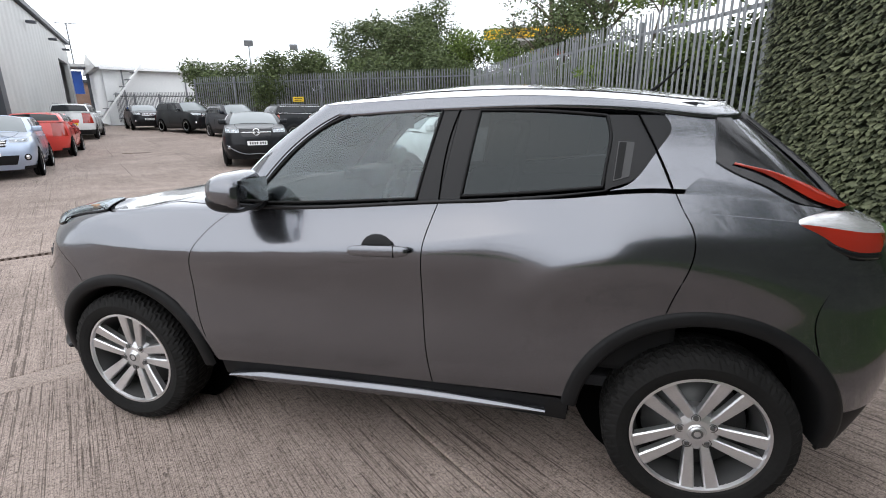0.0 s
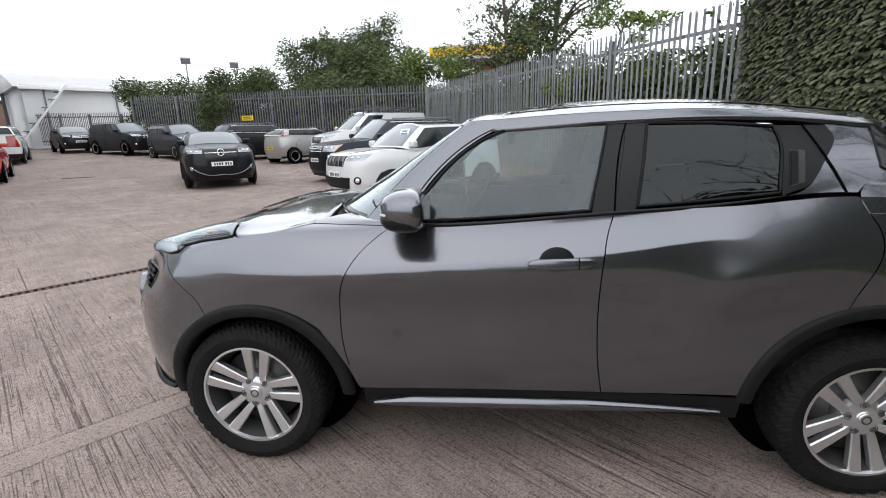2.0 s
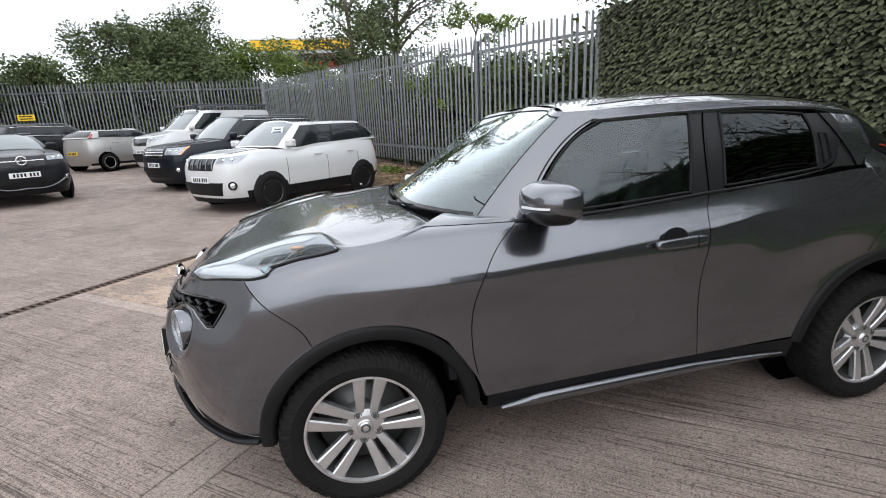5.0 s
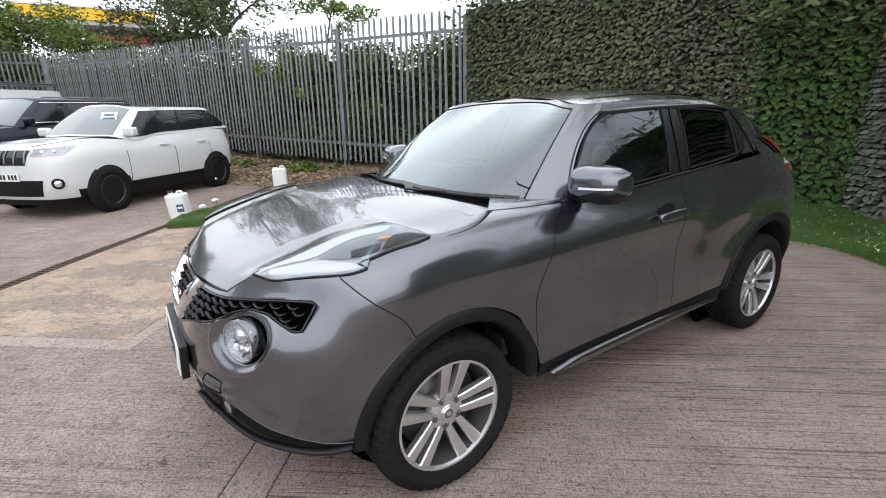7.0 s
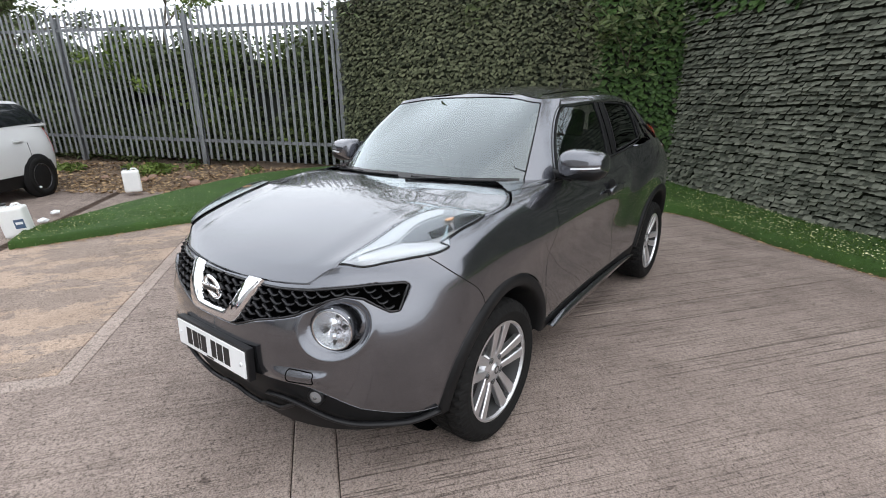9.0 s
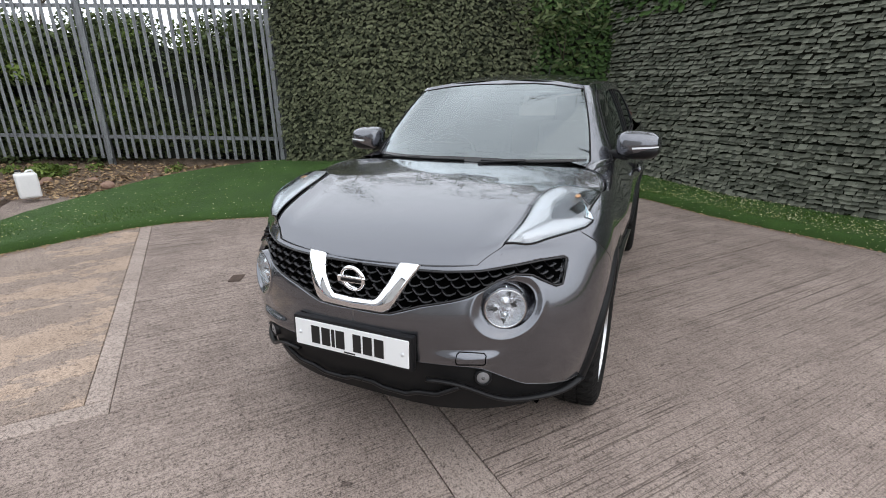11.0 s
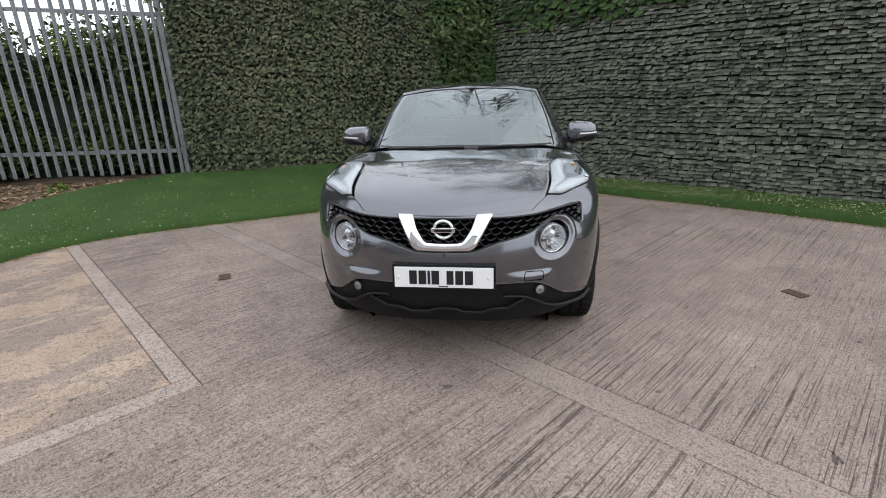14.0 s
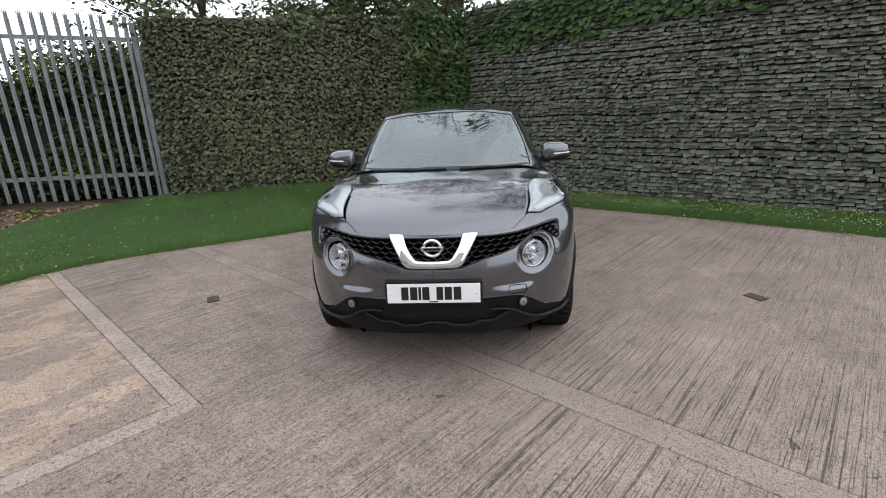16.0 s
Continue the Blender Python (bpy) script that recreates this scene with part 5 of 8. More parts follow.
# black mouth under the bumper, with skid shapes
g = coons(np.vstack([front_uv([(0.0, 0.26), (0.3, 0.26), (0.5, 0.27)]), side_uv([(-1.78, 0.29), (-1.68, 0.315)])]), paint_low, front_uv([(0.0, z) for z in np.linspace(0.26, 0.515, 8)]), [side_uv([(-1.68, 0.315)])[0], paint_low[-1]], 50, 14)
V1, F1x = panel(LOW, g, -0.012, 0, 1)
V2 = [(x, -y, z) for x, y, z in V1]
part("lower_mouth", mesh("lower_mouth", *join((V1, F1x), (V2, [f[::-1] for f in F1x]))), M["plastic"], car, "black plastic lower grille")
for s in (-1, 1):
    c = front_uv(curve([(0.0, 0.365), (0.05, 0.365), (0.09, 0.345), (0.2, 0.342), (0.25, 0.368), (0.33, 0.372), (0.42, 0.425)], 40, True))
    P = LOW(c, 0.004) * [1, s, 1]
    part("skid_lip", mesh("skid_lip", *tube(P, 0.011, 6)), M["satin_black"], car)
    c = np.vstack([front_uv([(0.30, 0.452), (0.42, 0.44)]), front_uv([(0.5, 0.395), (0.56, 0.36)]), side_uv([(-1.83, 0.335), (-1.75, 0.33), (-1.66, 0.345)])])
    P = curve(LOW(c, 0.008) * [1, s, 1], 30)
    part("splitter", mesh("splitter", *tube(P, np.linspace(0.012, 0.02, 30), 8, flat=0.6)), M["satin_black"], car)
    # fog lamp
    p = LOW(front_uv([(0.505, 0.468)]))[0] * [1, s, 1]
    fog = part("fog_lamp", mesh("fog_lamp", *lathe([(0.024, -0.004), (0.028, -0.008), (0.033, -0.004), (0.034, 0.02)], 24)), M["satin_black"], car, "round dark-ringed fog lamp", at=Matrix.Translation(p) @ pose(0, 0, 0, 0, 0, -90 - s * 22))
    part("fog_lens", mesh("fog_lens", *lathe([(0.0, -0.008), (0.015, -0.006), (0.026, -0.002)], 24)), M["lamp_grey"], fog)
    part("fog_bulb", mesh("fog_bulb", *lathe([(0.0, -0.012), (0.006, -0.010), (0.008, -0.004)], 12)), M["disc"], fog)
# number plate on its black holder
pl = part("number_plate", box(0.006, 0.52, 0.111, 0.0025), M["plate_white"], car, "white front number plate with black bars", at=pose(-2.128, 0, 0.572, 0, 3, 0))
part("plate_holder", box(0.03, 0.545, 0.135, 0.006, pose(0.018, 0, 0)), M["satin_black"], pl)
xx = 0.185
for k, w in enumerate((0.05, 0.05, 0.018, 0.05, None, 0.045, 0.05, 0.052)):
    if w:
        part("print_bar", box(0.002, w * 0.8, 0.075, 0, pose(-0.0035, xx - w / 2, 0)), M["ink"], pl)
        xx -= w
    else:
        xx -= 0.03
part("maker_bar", box(0.002, 0.05, 0.006, 0, pose(-0.0035, 0, -0.048)), M["ink"], pl)
for s in (-1, 1):
    part("plate_screw", mesh("plate_screw", *tube([(-0.003, s * 0.235, 0), (-0.006, s * 0.235, 0)], 0.008, 12)), M["paper"], pl)
# tow-eye cover
c = np.array([(0.425, 0.535), (0.47, 0.536), (0.512, 0.533), (0.52, 0.54), (0.521, 0.57), (0.513, 0.578), (0.47, 0.582), (0.428, 0.583), (0.421, 0.575), (0.42, 0.543)])
c = np.vstack([c[i] + (c[(i + 1) % 10] - c[i]) * np.linspace(0, 1, 5)[:4, None] for i in range(10)])
P = (LOW(front_uv(c), 0.0002) - np.stack([ledge(c[:, 0], c[:, 1]), 0 * c[:, 0], 0 * c[:, 0]], 1)) * [1, -1, 1]
part("tow_cover_seam", mesh("tow_cover_seam", *tube(P, 0.0022, 5, True)), M["seam"], car)

# grille: dark backing, rows of crescent pieces
gr = thing("grille", "black crescent-pattern grille", "grille")
del gr["category"], gr["label"]
gr.parent = car


def front_point(y, z, lift=0.0):
    return LOW(front_uv([(abs(y), z)]), lift)[0] * [1, 1 if y >= 0 else -1, 1]


YS = np.linspace(0, 0.738, 70)
lo, hi = grille_low(YS), grille_high(YS)
c = [front_uv(np.stack([YS, lo + (hi - lo) * f], 1)) for f in (0, 0.25, 0.5, 0.75, 1)]
for s in (-1, 1):
    edge = np.concatenate([np.stack([YS, grille_low(YS) - 0.002], 1), np.stack([YS, grille_high(YS) + 0.001], 1)[::-1]])[1:-1]
    part("grille_rim", mesh("grille_rim", *tube(LOW(front_uv(edge), -0.003) * [1, s, 1], 0.0048, 6)), M["gloss_black"], gr)
    P = np.stack([LOW(q, -0.026) * [1, s, 1] for q in c], 1).reshape(-1, 3)
    F = grid_faces(70, 5)
    part("grille_backing", mesh("grille_backing", P, F if s > 0 else [f[::-1] for f in F]), M["seam"], gr)


def crescent():
    """A small curved blade, about 55 mm wide, standing proud of the grille."""
    V, F = [], []
    n = 9
    for i in range(n):
        t = i / (n - 1)
        y = 0.056 * (t - 0.5)
        z = -0.010 * math.sin(t * math.pi) + 0.017 * max(0, t - 0.74) / 0.26
        th = 0.0085 * (0.35 + 0.65 * math.sin(math.pi * min(1, t * 1.15)) ** 0.7)
        V += [(0.0, y, z + th / 2), (-0.010, y, z), (0.0, y, z - th / 2), (0.010, y, z)]
    for i in range(n - 1):
        for j in range(4):
            F.append((i * 4 + j, i * 4 + (j + 1) % 4, (i + 1) * 4 + (j + 1) % 4, (i + 1) * 4 + j))
    F += [(0, 1, 2, 3), (32, 35, 34, 33)]
    return mesh("crescent", V, F)


cres = crescent()
for r in range(7):
    for k in range(-16, 17):
        y = (k + 0.5 * (r % 2)) * 0.054
        y = math.copysign(abs(y) - 0.22 * max(0, abs(y) - 0.45), y)
        z = grille_high(abs(y)) - 0.015 - r * np.interp(abs(y), [0, 0.45, 0.72], [0.0285, 0.024, 0.0185])
        if abs(y) > 0.715 or z < grille_low(abs(y)) + 0.007:
            continue
        lift = -0.008 + 0.006 * min(1, max(0, abs(y) - 0.3) / 0.2)
        size = np.interp(abs(y), [0, 0.45, 0.7], [1, 0.9, 0.72])
        p, q = front_point(y, z, lift), front_point(y + 0.01, z, lift)
        yaw = math.degrees(math.atan2(q[0] - p[0], 0.01))
        part("crescent", cres, M["crescent"], gr, at=Matrix.Translation(p) @ pose(0, 0, 0, (18 if y > 0 else -18) * 0.3, 0, -yaw) @ Matrix.Diagonal((1, -size if y > 0 else size, size, 1)))


# bright V round the badge
def vbar(pts, w, lift, y_sign=1):
    c = front_uv(curve(pts, 14, True))
    P = LOW(c, lift) * [1, y_sign, 1]
    return tube(P, w, 4, flat=0.5)


def strip(outer, inner, proud, deep):
    """A bevelled bright bar between two lines on the front."""
    n = 24
    o, i = curve(outer, n, True), curve(inner, n, True)
    rows = [(o, -deep), (o, proud * 0.6), (o * 0.85 + i * 0.15, proud), (o * 0.15 + i * 0.85, proud), (i, proud * 0.6), (i, -deep)]
    P = np.stack([LOW(front_uv(q), l) for q, l in rows], 1).reshape(-1, 3)
    return P, grid_faces(n, 6)


for s in (-1, 1):
    P, F = strip([(0.254, 0.874), (0.218, 0.81), (0.168, 0.722), (0.142, 0.704), (0.0, 0.700)], [(0.168, 0.872), (0.142, 0.81), (0.106, 0.757), (0.09, 0.745), (0.0, 0.741)], 0.016, 0.03)
    P = np.array(P) * [1, s, 1]
    part("chrome_v", mesh("chrome_v", P, F if s < 0 else [f[::-1] for f in F]), M["chrome"], gr, "polished chrome V-shaped bar")
bp = front_point(0, 0.806, 0.022)
bd = part("badge", mesh("badge", *lathe([(0.040, 0.004), (0.042, -0.006), (0.046, -0.009), (0.052, -0.008), (0.055, 0.002)], 40)), M["chrome"], gr, "round chrome badge ring", at=Matrix.Translation(bp) @ pose(0, 0, 0, 0, 0, -90) @ pose(0, 0, 0, 8, 0, 0))
part("badge_bar", box(0.125, 0.012, 0.024, 0.003, pose(0, -0.008, 0)), M["chrome"], bd)
part("badge_inlay", box(0.09, 0.002, 0.012, 0.0, pose(0, -0.0155, 0)), M["satin_black"], bd)

# round headlamps
for s in (-1, 1):
    p = LOW(front_uv([(LAMP_Y, LAMP_Z)]))[0] * [1, s, 1]
    nrm = LOW.normal(front_uv([(LAMP_Y, LAMP_Z)]))[0] * [1, s, 1]
    yaw = (math.degrees(math.atan2(nrm[1], nrm[0])) + 90 + 270) % 360 - 270
    at = Matrix.Translation(p - 0.016 * nrm) @ pose(0, 0, 0, 0, 0, yaw * 0.8 + (-90) * 0.2) @ Matrix.Scale(0.82, 4)
    hl = part("headlamp", mesh("headlamp", *lathe([(0.091, -0.002), (0.094, -0.005), (0.098, -0.001), (0.099, 0.06)], 48)), PAINT, car, "round headlamp in a deep ring", at=at)
    part("reflector", mesh("reflector", *lathe([(0.0, 0.05), (0.03, 0.047), (0.06, 0.035), (0.08, 0.014), (0.092, 0.0)], 14)), M["bright"], hl)
    for k in range(22):
        a = 2 * math.pi * k / 22 + 0.1
        rr = 0.05 + 0.022 * (k % 3)
        V, F = tube([(math.cos(a) * rr * 0.8, 0.035, math.sin(a) * rr * 0.8), (math.cos(a) * rr * 1.05, 0.012, math.sin(a) * rr * 1.05)], [0.012, 0.004], 4)
        part("facet", mesh("facet", V, F, False), M["bright"] if k % 4 else M["disc"], hl)
    part("projector", mesh("projector", *lathe([(0.0, -0.005), (0.018, -0.002), (0.03, 0.01), (0.034, 0.02), (0.036, 0.05)], 28)), M["bright"], hl, at=pose(0.0, 0, 0.028))
    part("bulb_shield", mesh("bulb_shield", *lathe([(0.0, 0.0), (0.015, 0.004), (0.022, 0.016), (0.022, 0.04)], 20)), M["chrome"], hl, at=pose(0.0, 0, -0.035))
    part("lamp_lens", mesh("lamp_lens", *lathe([(0.0, -0.024), (0.04, -0.021), (0.075, -0.012), (0.092, 0.0)], 40)), M["lens"], hl)
    part("chrome_ring", mesh("chrome_ring", *lathe([(0.087, -0.001), (0.090, -0.006), (0.093, -0.001)], 48)), M["chrome"], hl)

# boomerang running lights on the wings: a broad base, an arm along the bonnet and a short outer lobe
inner = plan_uv(np.vstack([curve([TIP, (-1.775, 0.562), (-1.69, 0.570), (-1.57, 0.572), (-1.45, 0.590), (-1.356, 0.634)], 40), curve([(-1.356, 0.634), (-1.335, 0.70), (-1.30, 0.788)], 12)[1:]]))
outer = plan_uv(np.vstack([curve([TIP, (-1.838, 0.587), (-1.75, 0.672), (-1.655, 0.750), (-1.59, 0.790), (-1.554, 0.800)], 24), curve([(-1.554, 0.800), (-1.565, 0.785), (-1.576, 0.769)], 6, True)[1:], curve([(-1.576, 0.769), (-1.534, 0.776), (-1.435, 0.784), (-1.353, 0.793), (-1.30, 0.790)], 20)[1:]]))
inner[:, 1] = np.minimum(inner[:, 1], 0.997)
n = 70
I, O = curve(inner, n, True), curve(outer, n, True)
q = np.linspace(0, 1, 10)[None, :, None]
g = O[:, None] * (1 - q) + I[:, None] * q


def lens_lift(n, m, base, puff):
    a, b = np.linspace(0, 1, n)[:, None], np.linspace(0, 1, m)[None, :]
    return (base + puff * np.sin(np.pi * b) ** 0.7 * np.clip(a * 4, 0, 1) * np.clip((1 - a) * 5, 0, 1)).ravel()


def on_wing(name, g, base, puff, mat, label=""):
    V = LOW(g.reshape(-1, 2), lens_lift(*g.shape[:2], base, puff))
    return both(name, V, [f[::-1] for f in grid_faces(*g.shape[:2])], mat, label=label)


def quad_patch(low_pts, high_pts, nu=24, nv=6):
    lo_, hi_ = curve(plan_uv(curve(low_pts, 24)), nu, True), curve(plan_uv(curve(high_pts, 24)), nu, True)
    hi_[:, 1] = np.minimum(hi_[:, 1], 0.997)
    f = np.linspace(0, 1, nv)[None, :, None]
    return lo_[:, None] * (1 - f) + hi_[:, None] * f


on_wing("running_light", g, 0.009, 0.010, M["lens"], "clear boomerang running light")
on_wing("light_housing", g, 0.004, 0.0, M["lamp_silver"], "silvered bowl inside the running light")
# grey inner part of the arm, its bulb and slot, and the dark tail
on_wing("lamp_inner", quad_patch([(-1.672, 0.662), (-1.59, 0.738), (-1.51, 0.764), (-1.42, 0.776)], [(-1.67, 0.656), (-1.593, 0.648), (-1.508, 0.655), (-1.411, 0.690)]), 0.006, 0.0, M["lamp_grey"])
on_wing("lamp_slot", quad_patch([(-1.585, 0.740), (-1.54, 0.759), (-1.49, 0.768)], [(-1.57, 0.706), (-1.52, 0.722), (-1.47, 0.735)], 12, 4), 0.0075, 0.0, M["gloss_black"])
on_wing("light_tail", quad_patch([(-1.49, 0.773), (-1.40, 0.784), (-1.31, 0.790)], [(-1.425, 0.715), (-1.37, 0.728), (-1.312, 0.776)], 14, 6), 0.008, 0.003, M["gloss_black"], "gloss black tail of the running light")
on_wing("light_bar", quad_patch([(-1.845, 0.562), (-1.74, 0.616), (-1.671, 0.646), (-1.593, 0.636), (-1.508, 0.641), (-1.42, 0.672)], [(-1.845, 0.548), (-1.74, 0.574), (-1.65, 0.578), (-1.57, 0.580), (-1.45, 0.600), (-1.375, 0.640)]), 0.0065, 0.003, M["lens_white"])
on_wing("light_bar", quad_patch([(-1.825, 0.594), (-1.75, 0.664), (-1.655, 0.742), (-1.59, 0.782), (-1.567, 0.790)], [(-1.815, 0.577), (-1.74, 0.632), (-1.685, 0.664), (-1.635, 0.715), (-1.59, 0.757)]), 0.0065, 0.003, M["lens_white"])
for s in (-1, 1):
    for c, wide in ((O, 0.0045), (I, 0.0022)):
        part("lens_rim", mesh("lens_rim", *tube(LOW(c, 0.004) * [1, s, 1], wide, 6)), M["gloss_black"], car)
    p = LOW(plan_uv([(-1.445, 0.718)]), 0.010)[0] * [1, s, 1]
    bm = bmesh.new()
    bmesh.ops.create_uvsphere(bm, u_segments=12, v_segments=8, radius=0.013)
    part("indicator_bulb", bm, M["amber"], car, at=Matrix.Translation(p) @ Matrix.Diagonal((2.2, 1, 0.5, 1)))

# bonnet
us = np.linspace(0, 1, 60)
he = plan_uv(np.vstack([curve([(TIP[0], TIP[1] - 0.003), (-1.775, 0.557), (-1.69, 0.565), (-1.57, 0.567), (-1.45, 0.585), (-1.352, 0.632)], 40), SHUT]))
he = curve(np.vstack([hood_front[-1:], drl_low[:2], he]), 60, True)
he[:, 1] = np.minimum(he[:, 1], 1.0)
e0 = LOW(he)
e0[:, 1] += 0.005 * np.clip((e0[:, 0] + 1.75) / 0.1, 0, 1) * np.clip((-1.36 - e0[:, 0]) / 0.05, 0, 1) - 0.005
fe = LOW(hood_front)[::-1]
cx = np.interp(np.maximum.accumulate(e0[:, 0]), [e0[0, 0], -1.868, -1.70, -1.36, -1.30, e0[-1, 0]], [-2.008, -1.945, -1.75, -1.40, -1.32, -0.985])
CK = np.array([-2.008, -1.97, -1.915, -1.70, -1.36, -0.985])
cz = basis(CK, natural(CK), cx) @ np.array([0.874, 0.905, 0.938, 1.012, 1.082, 1.114])
V = []
q = np.linspace(-1, 1, 61)
for i in range(60):
    x0, y0, z0 = e0[i]
    w = 1 - abs(q) ** 2.2
    x = x0 + (cx[i] - x0) * w
    z = z0 + (cz[i] - z0) * (1 - abs(q) ** 2.6)
    dip = 0.004 * np.exp(-((abs(q) - 0.86) / 0.1) ** 2) * smooth(0.1, 0.3, us[i]) * (1 - smooth(0.85, 1, us[i]))
    V += list(zip(x, q * y0, z - dip))
V = np.array(V)
F = grid_faces(60, 61)
rim = [i * 61 for i in range(60)] + [59 * 61 + j for j in range(1, 61)] + [i * 61 + 60 for i in range(58, -1, -1)] + [j for j in range(59, 0, -1)]
k = len(V)
V = np.vstack([V, V[rim] + [0, 0, -0.014]])
F += [(rim[i], rim[(i + 1) % len(rim)], k + (i + 1) % len(rim), k + i) for i in range(len(rim))]
me = mesh("bonnet", V, F)
bm = bmesh.new()
bm.from_mesh(me)
bmesh.ops.recalc_face_normals(bm, faces=bm.faces)
part("bonnet", bm_mesh("bonnet", bm, True), PAINT, car)

# ---- the cabin ----
UB = [(-0.99, 0, 1.105), (-0.94, 0.40, 1.10), (-0.74, 0.675, 1.095), (-0.62, 0.758, 1.095), (-0.3, 0.785, 1.108), (0.25, 0.784, 1.148), (0.75, 0.778, 1.188), (1.02, 0.775, 1.2145), (1.3, 0.757, 1.20), (1.58, 0.725, 1.158), (1.745, 0.58, 1.112), (1.82, 0.30, 1.085), (1.84, 0, 1.07)]
UT = [(-0.205, 0, 1.548), (-0.222, 0.34, 1.538), (-0.282, 0.535, 1.508), (-0.13, 0.578, 1.512), (0.14, 0.602, 1.523), (0.42, 0.615, 1.528), (0.68, 0.618, 1.525), (0.90, 0.61, 1.51), (1.08, 0.592, 1.492), (1.22, 0.57, 1.478), (1.31, 0.47, 1.488), (1.34, 0.25, 1.50), (1.35, 0, 1.505)]
mid = []
for k, (p, q) in enumerate(zip(UB, UT)):
    p, q = np.array(p), np.array(q)
    o = (p + q) / 2
    out = 0.014 if k < 3 else 0.012
    o = o + [-0.012 if k < 3 else 0, out * (o[1] / 0.7), 0.016 if k < 3 else 0.003]
    mid.append(tuple(o))
UP = Loft([UB, mid, UT])
UA0, UA1 = UP.station(2), UP.station(3)
SU0, SU1 = UP.station(2), UP.station(10)


def up_uv(pts):
    return UP.find(pts, [0, 2], SU0, SU1)


def ring(u0, u1, v0, v1, n=20):
    return coons([(u, v0) for u in np.linspace(u0, u1, n)], [(u, v1) for u in np.linspace(u0, u1, n)], [(u0, v0), (u0, v1)], [(u1, v0), (u1, v1)], n, max(4, n // 2))


# windscreen, its black border, wipers
g = coons([(u, 0.015) for u in np.linspace(0, UA0 - 0.002, 20)], [(u, 0.945) for u in np.linspace(0, UA0 - 0.002, 20)], [(0, 0.015), (0, 0.945)], [(UA0 - 0.002, 0.015), (UA0 - 0.002, 0.945)], 30, 30)
V1, F1x = panel(UP, g, 0.0, 0, 1)
V2 = [(x, -y, z) for x, y, z in V1]
ws = part("windscreen", mesh("windscreen", *join((V1, F1x), (V2, [f[::-1] for f in F1x]))), M["glass"], car, "clear windscreen mirroring the sky")
md = ws.modifiers.new("weld", "WELD")
md.merge_threshold = 0.0005
for s in (-1, 1):
    c = [(0.0, 0.946), (UA0 * 0.5, 0.946), (UA0 - 0.004, 0.944), (UA0 - 0.001, 0.935), (UA0 - 0.001, 0.5), (UA0 - 0.001, 0.015)]
    P = UP(curve(c, 60, True)) * [1, s, 1]
    part("screen_seal", mesh("screen_seal", *tube(P, 0.0045, 6)), M["plastic"], ws)
    g = coons([(u, 0.948) for u in np.linspace(0, UA0, 12)], [(u, 1.0) for u in np.linspace(0, UA0, 12)], [(0, 0.948), (0, 1)], [(UA0, 0.948), (UA0, 1)], 20, 6)
    part("roof_header", mesh("roof_header", *panel(UP, g, 0.004, 0.006, s)), PAINT, car)
    g = coons([(u, 0.018) for u in np.linspace(0, UA0 - 0.008, 12)], [(u, 0.06) for u in np.linspace(0, UA0 - 0.008, 12)], [(0, 0.018), (0, 0.06)], [(UA0 - 0.008, 0.018), (UA0 - 0.008, 0.06)], 14, 4)
    part("cowl_band", mesh("cowl_band", *panel(UP, g, 0.0015, 0, s)), M["gloss_black"], ws)
for s, y0, y1 in ((1, 0.55, -0.02), (-1, 0.12, 0.60)):
    pts = [UP([(UA0 * abs(y) / 0.68, 0.022)], 0.007)[0] * [1, 1 if y * s > 0 else -1, 1] for y in np.linspace(y0, y1, 9)]
    if s < 0:
        pts = [UP([(UA0 * abs(y) / 0.68, 0.026)], 0.007)[0] * [1, -1 if y > 0 else 1, 1] for y in np.linspace(y0, y1, 9)]
    wp = part("wiper", mesh("wiper", *tube(pts, 0.005, 6, flat=1.4)), M["satin_black"], car)
    a = pts[0]
    part("wiper_arm", mesh("wiper_arm", *tube([np.array(a) + [-0.05, 0, -0.005], np.array(pts[4]) + [0.0, 0, 0.008]], [0.007, 0.004], 6)), M["satin_black"], wp)
# cowl panel under the screen
V = []
for y in np.linspace(-0.74, 0.74, 21):
    f = abs(y) / 0.74
    xb = -0.985 + 0.13 * f ** 2.2
    V += [(xb - 0.005, y, 1.098 - 0.018 * f ** 2), (xb + 0.06, y, 1.085 - 0.018 * f ** 2), (xb + 0.16, y, 1.092)]
part("cowl", mesh("cowl", V, grid_faces(21, 3)), M["plastic"], car)

# painted corner of the wing between the glass and the pillar, and the joint across the pillar's foot
lo_e = LOW(belt_uv(-0.97, -0.60, 20)) + [0, 0, 0.002]
hi_e = UP(np.stack([np.linspace(UA0 * 0.80, UA1, 20), np.full(20, 0.035)], 1), 0.005)
f = np.linspace(0, 1, 6)[None, :, None]
V = lo_e[:, None] * (1 - f) + hi_e[:, None] * f + np.array([0, 0, 0.006]) * np.sin(np.pi * f)
both("wing_corner", V.reshape(-1, 3), grid_faces(20, 6), PAINT)
for s in (-1, 1):
    part("seam_strip", mesh("seam_strip", *tube(UP(up_uv(curve([(-0.735, 1.182), (-0.69, 1.152)], 6, True)), 0.004) * [1, s, 1], 0.002, 6)), M["seam"], car)
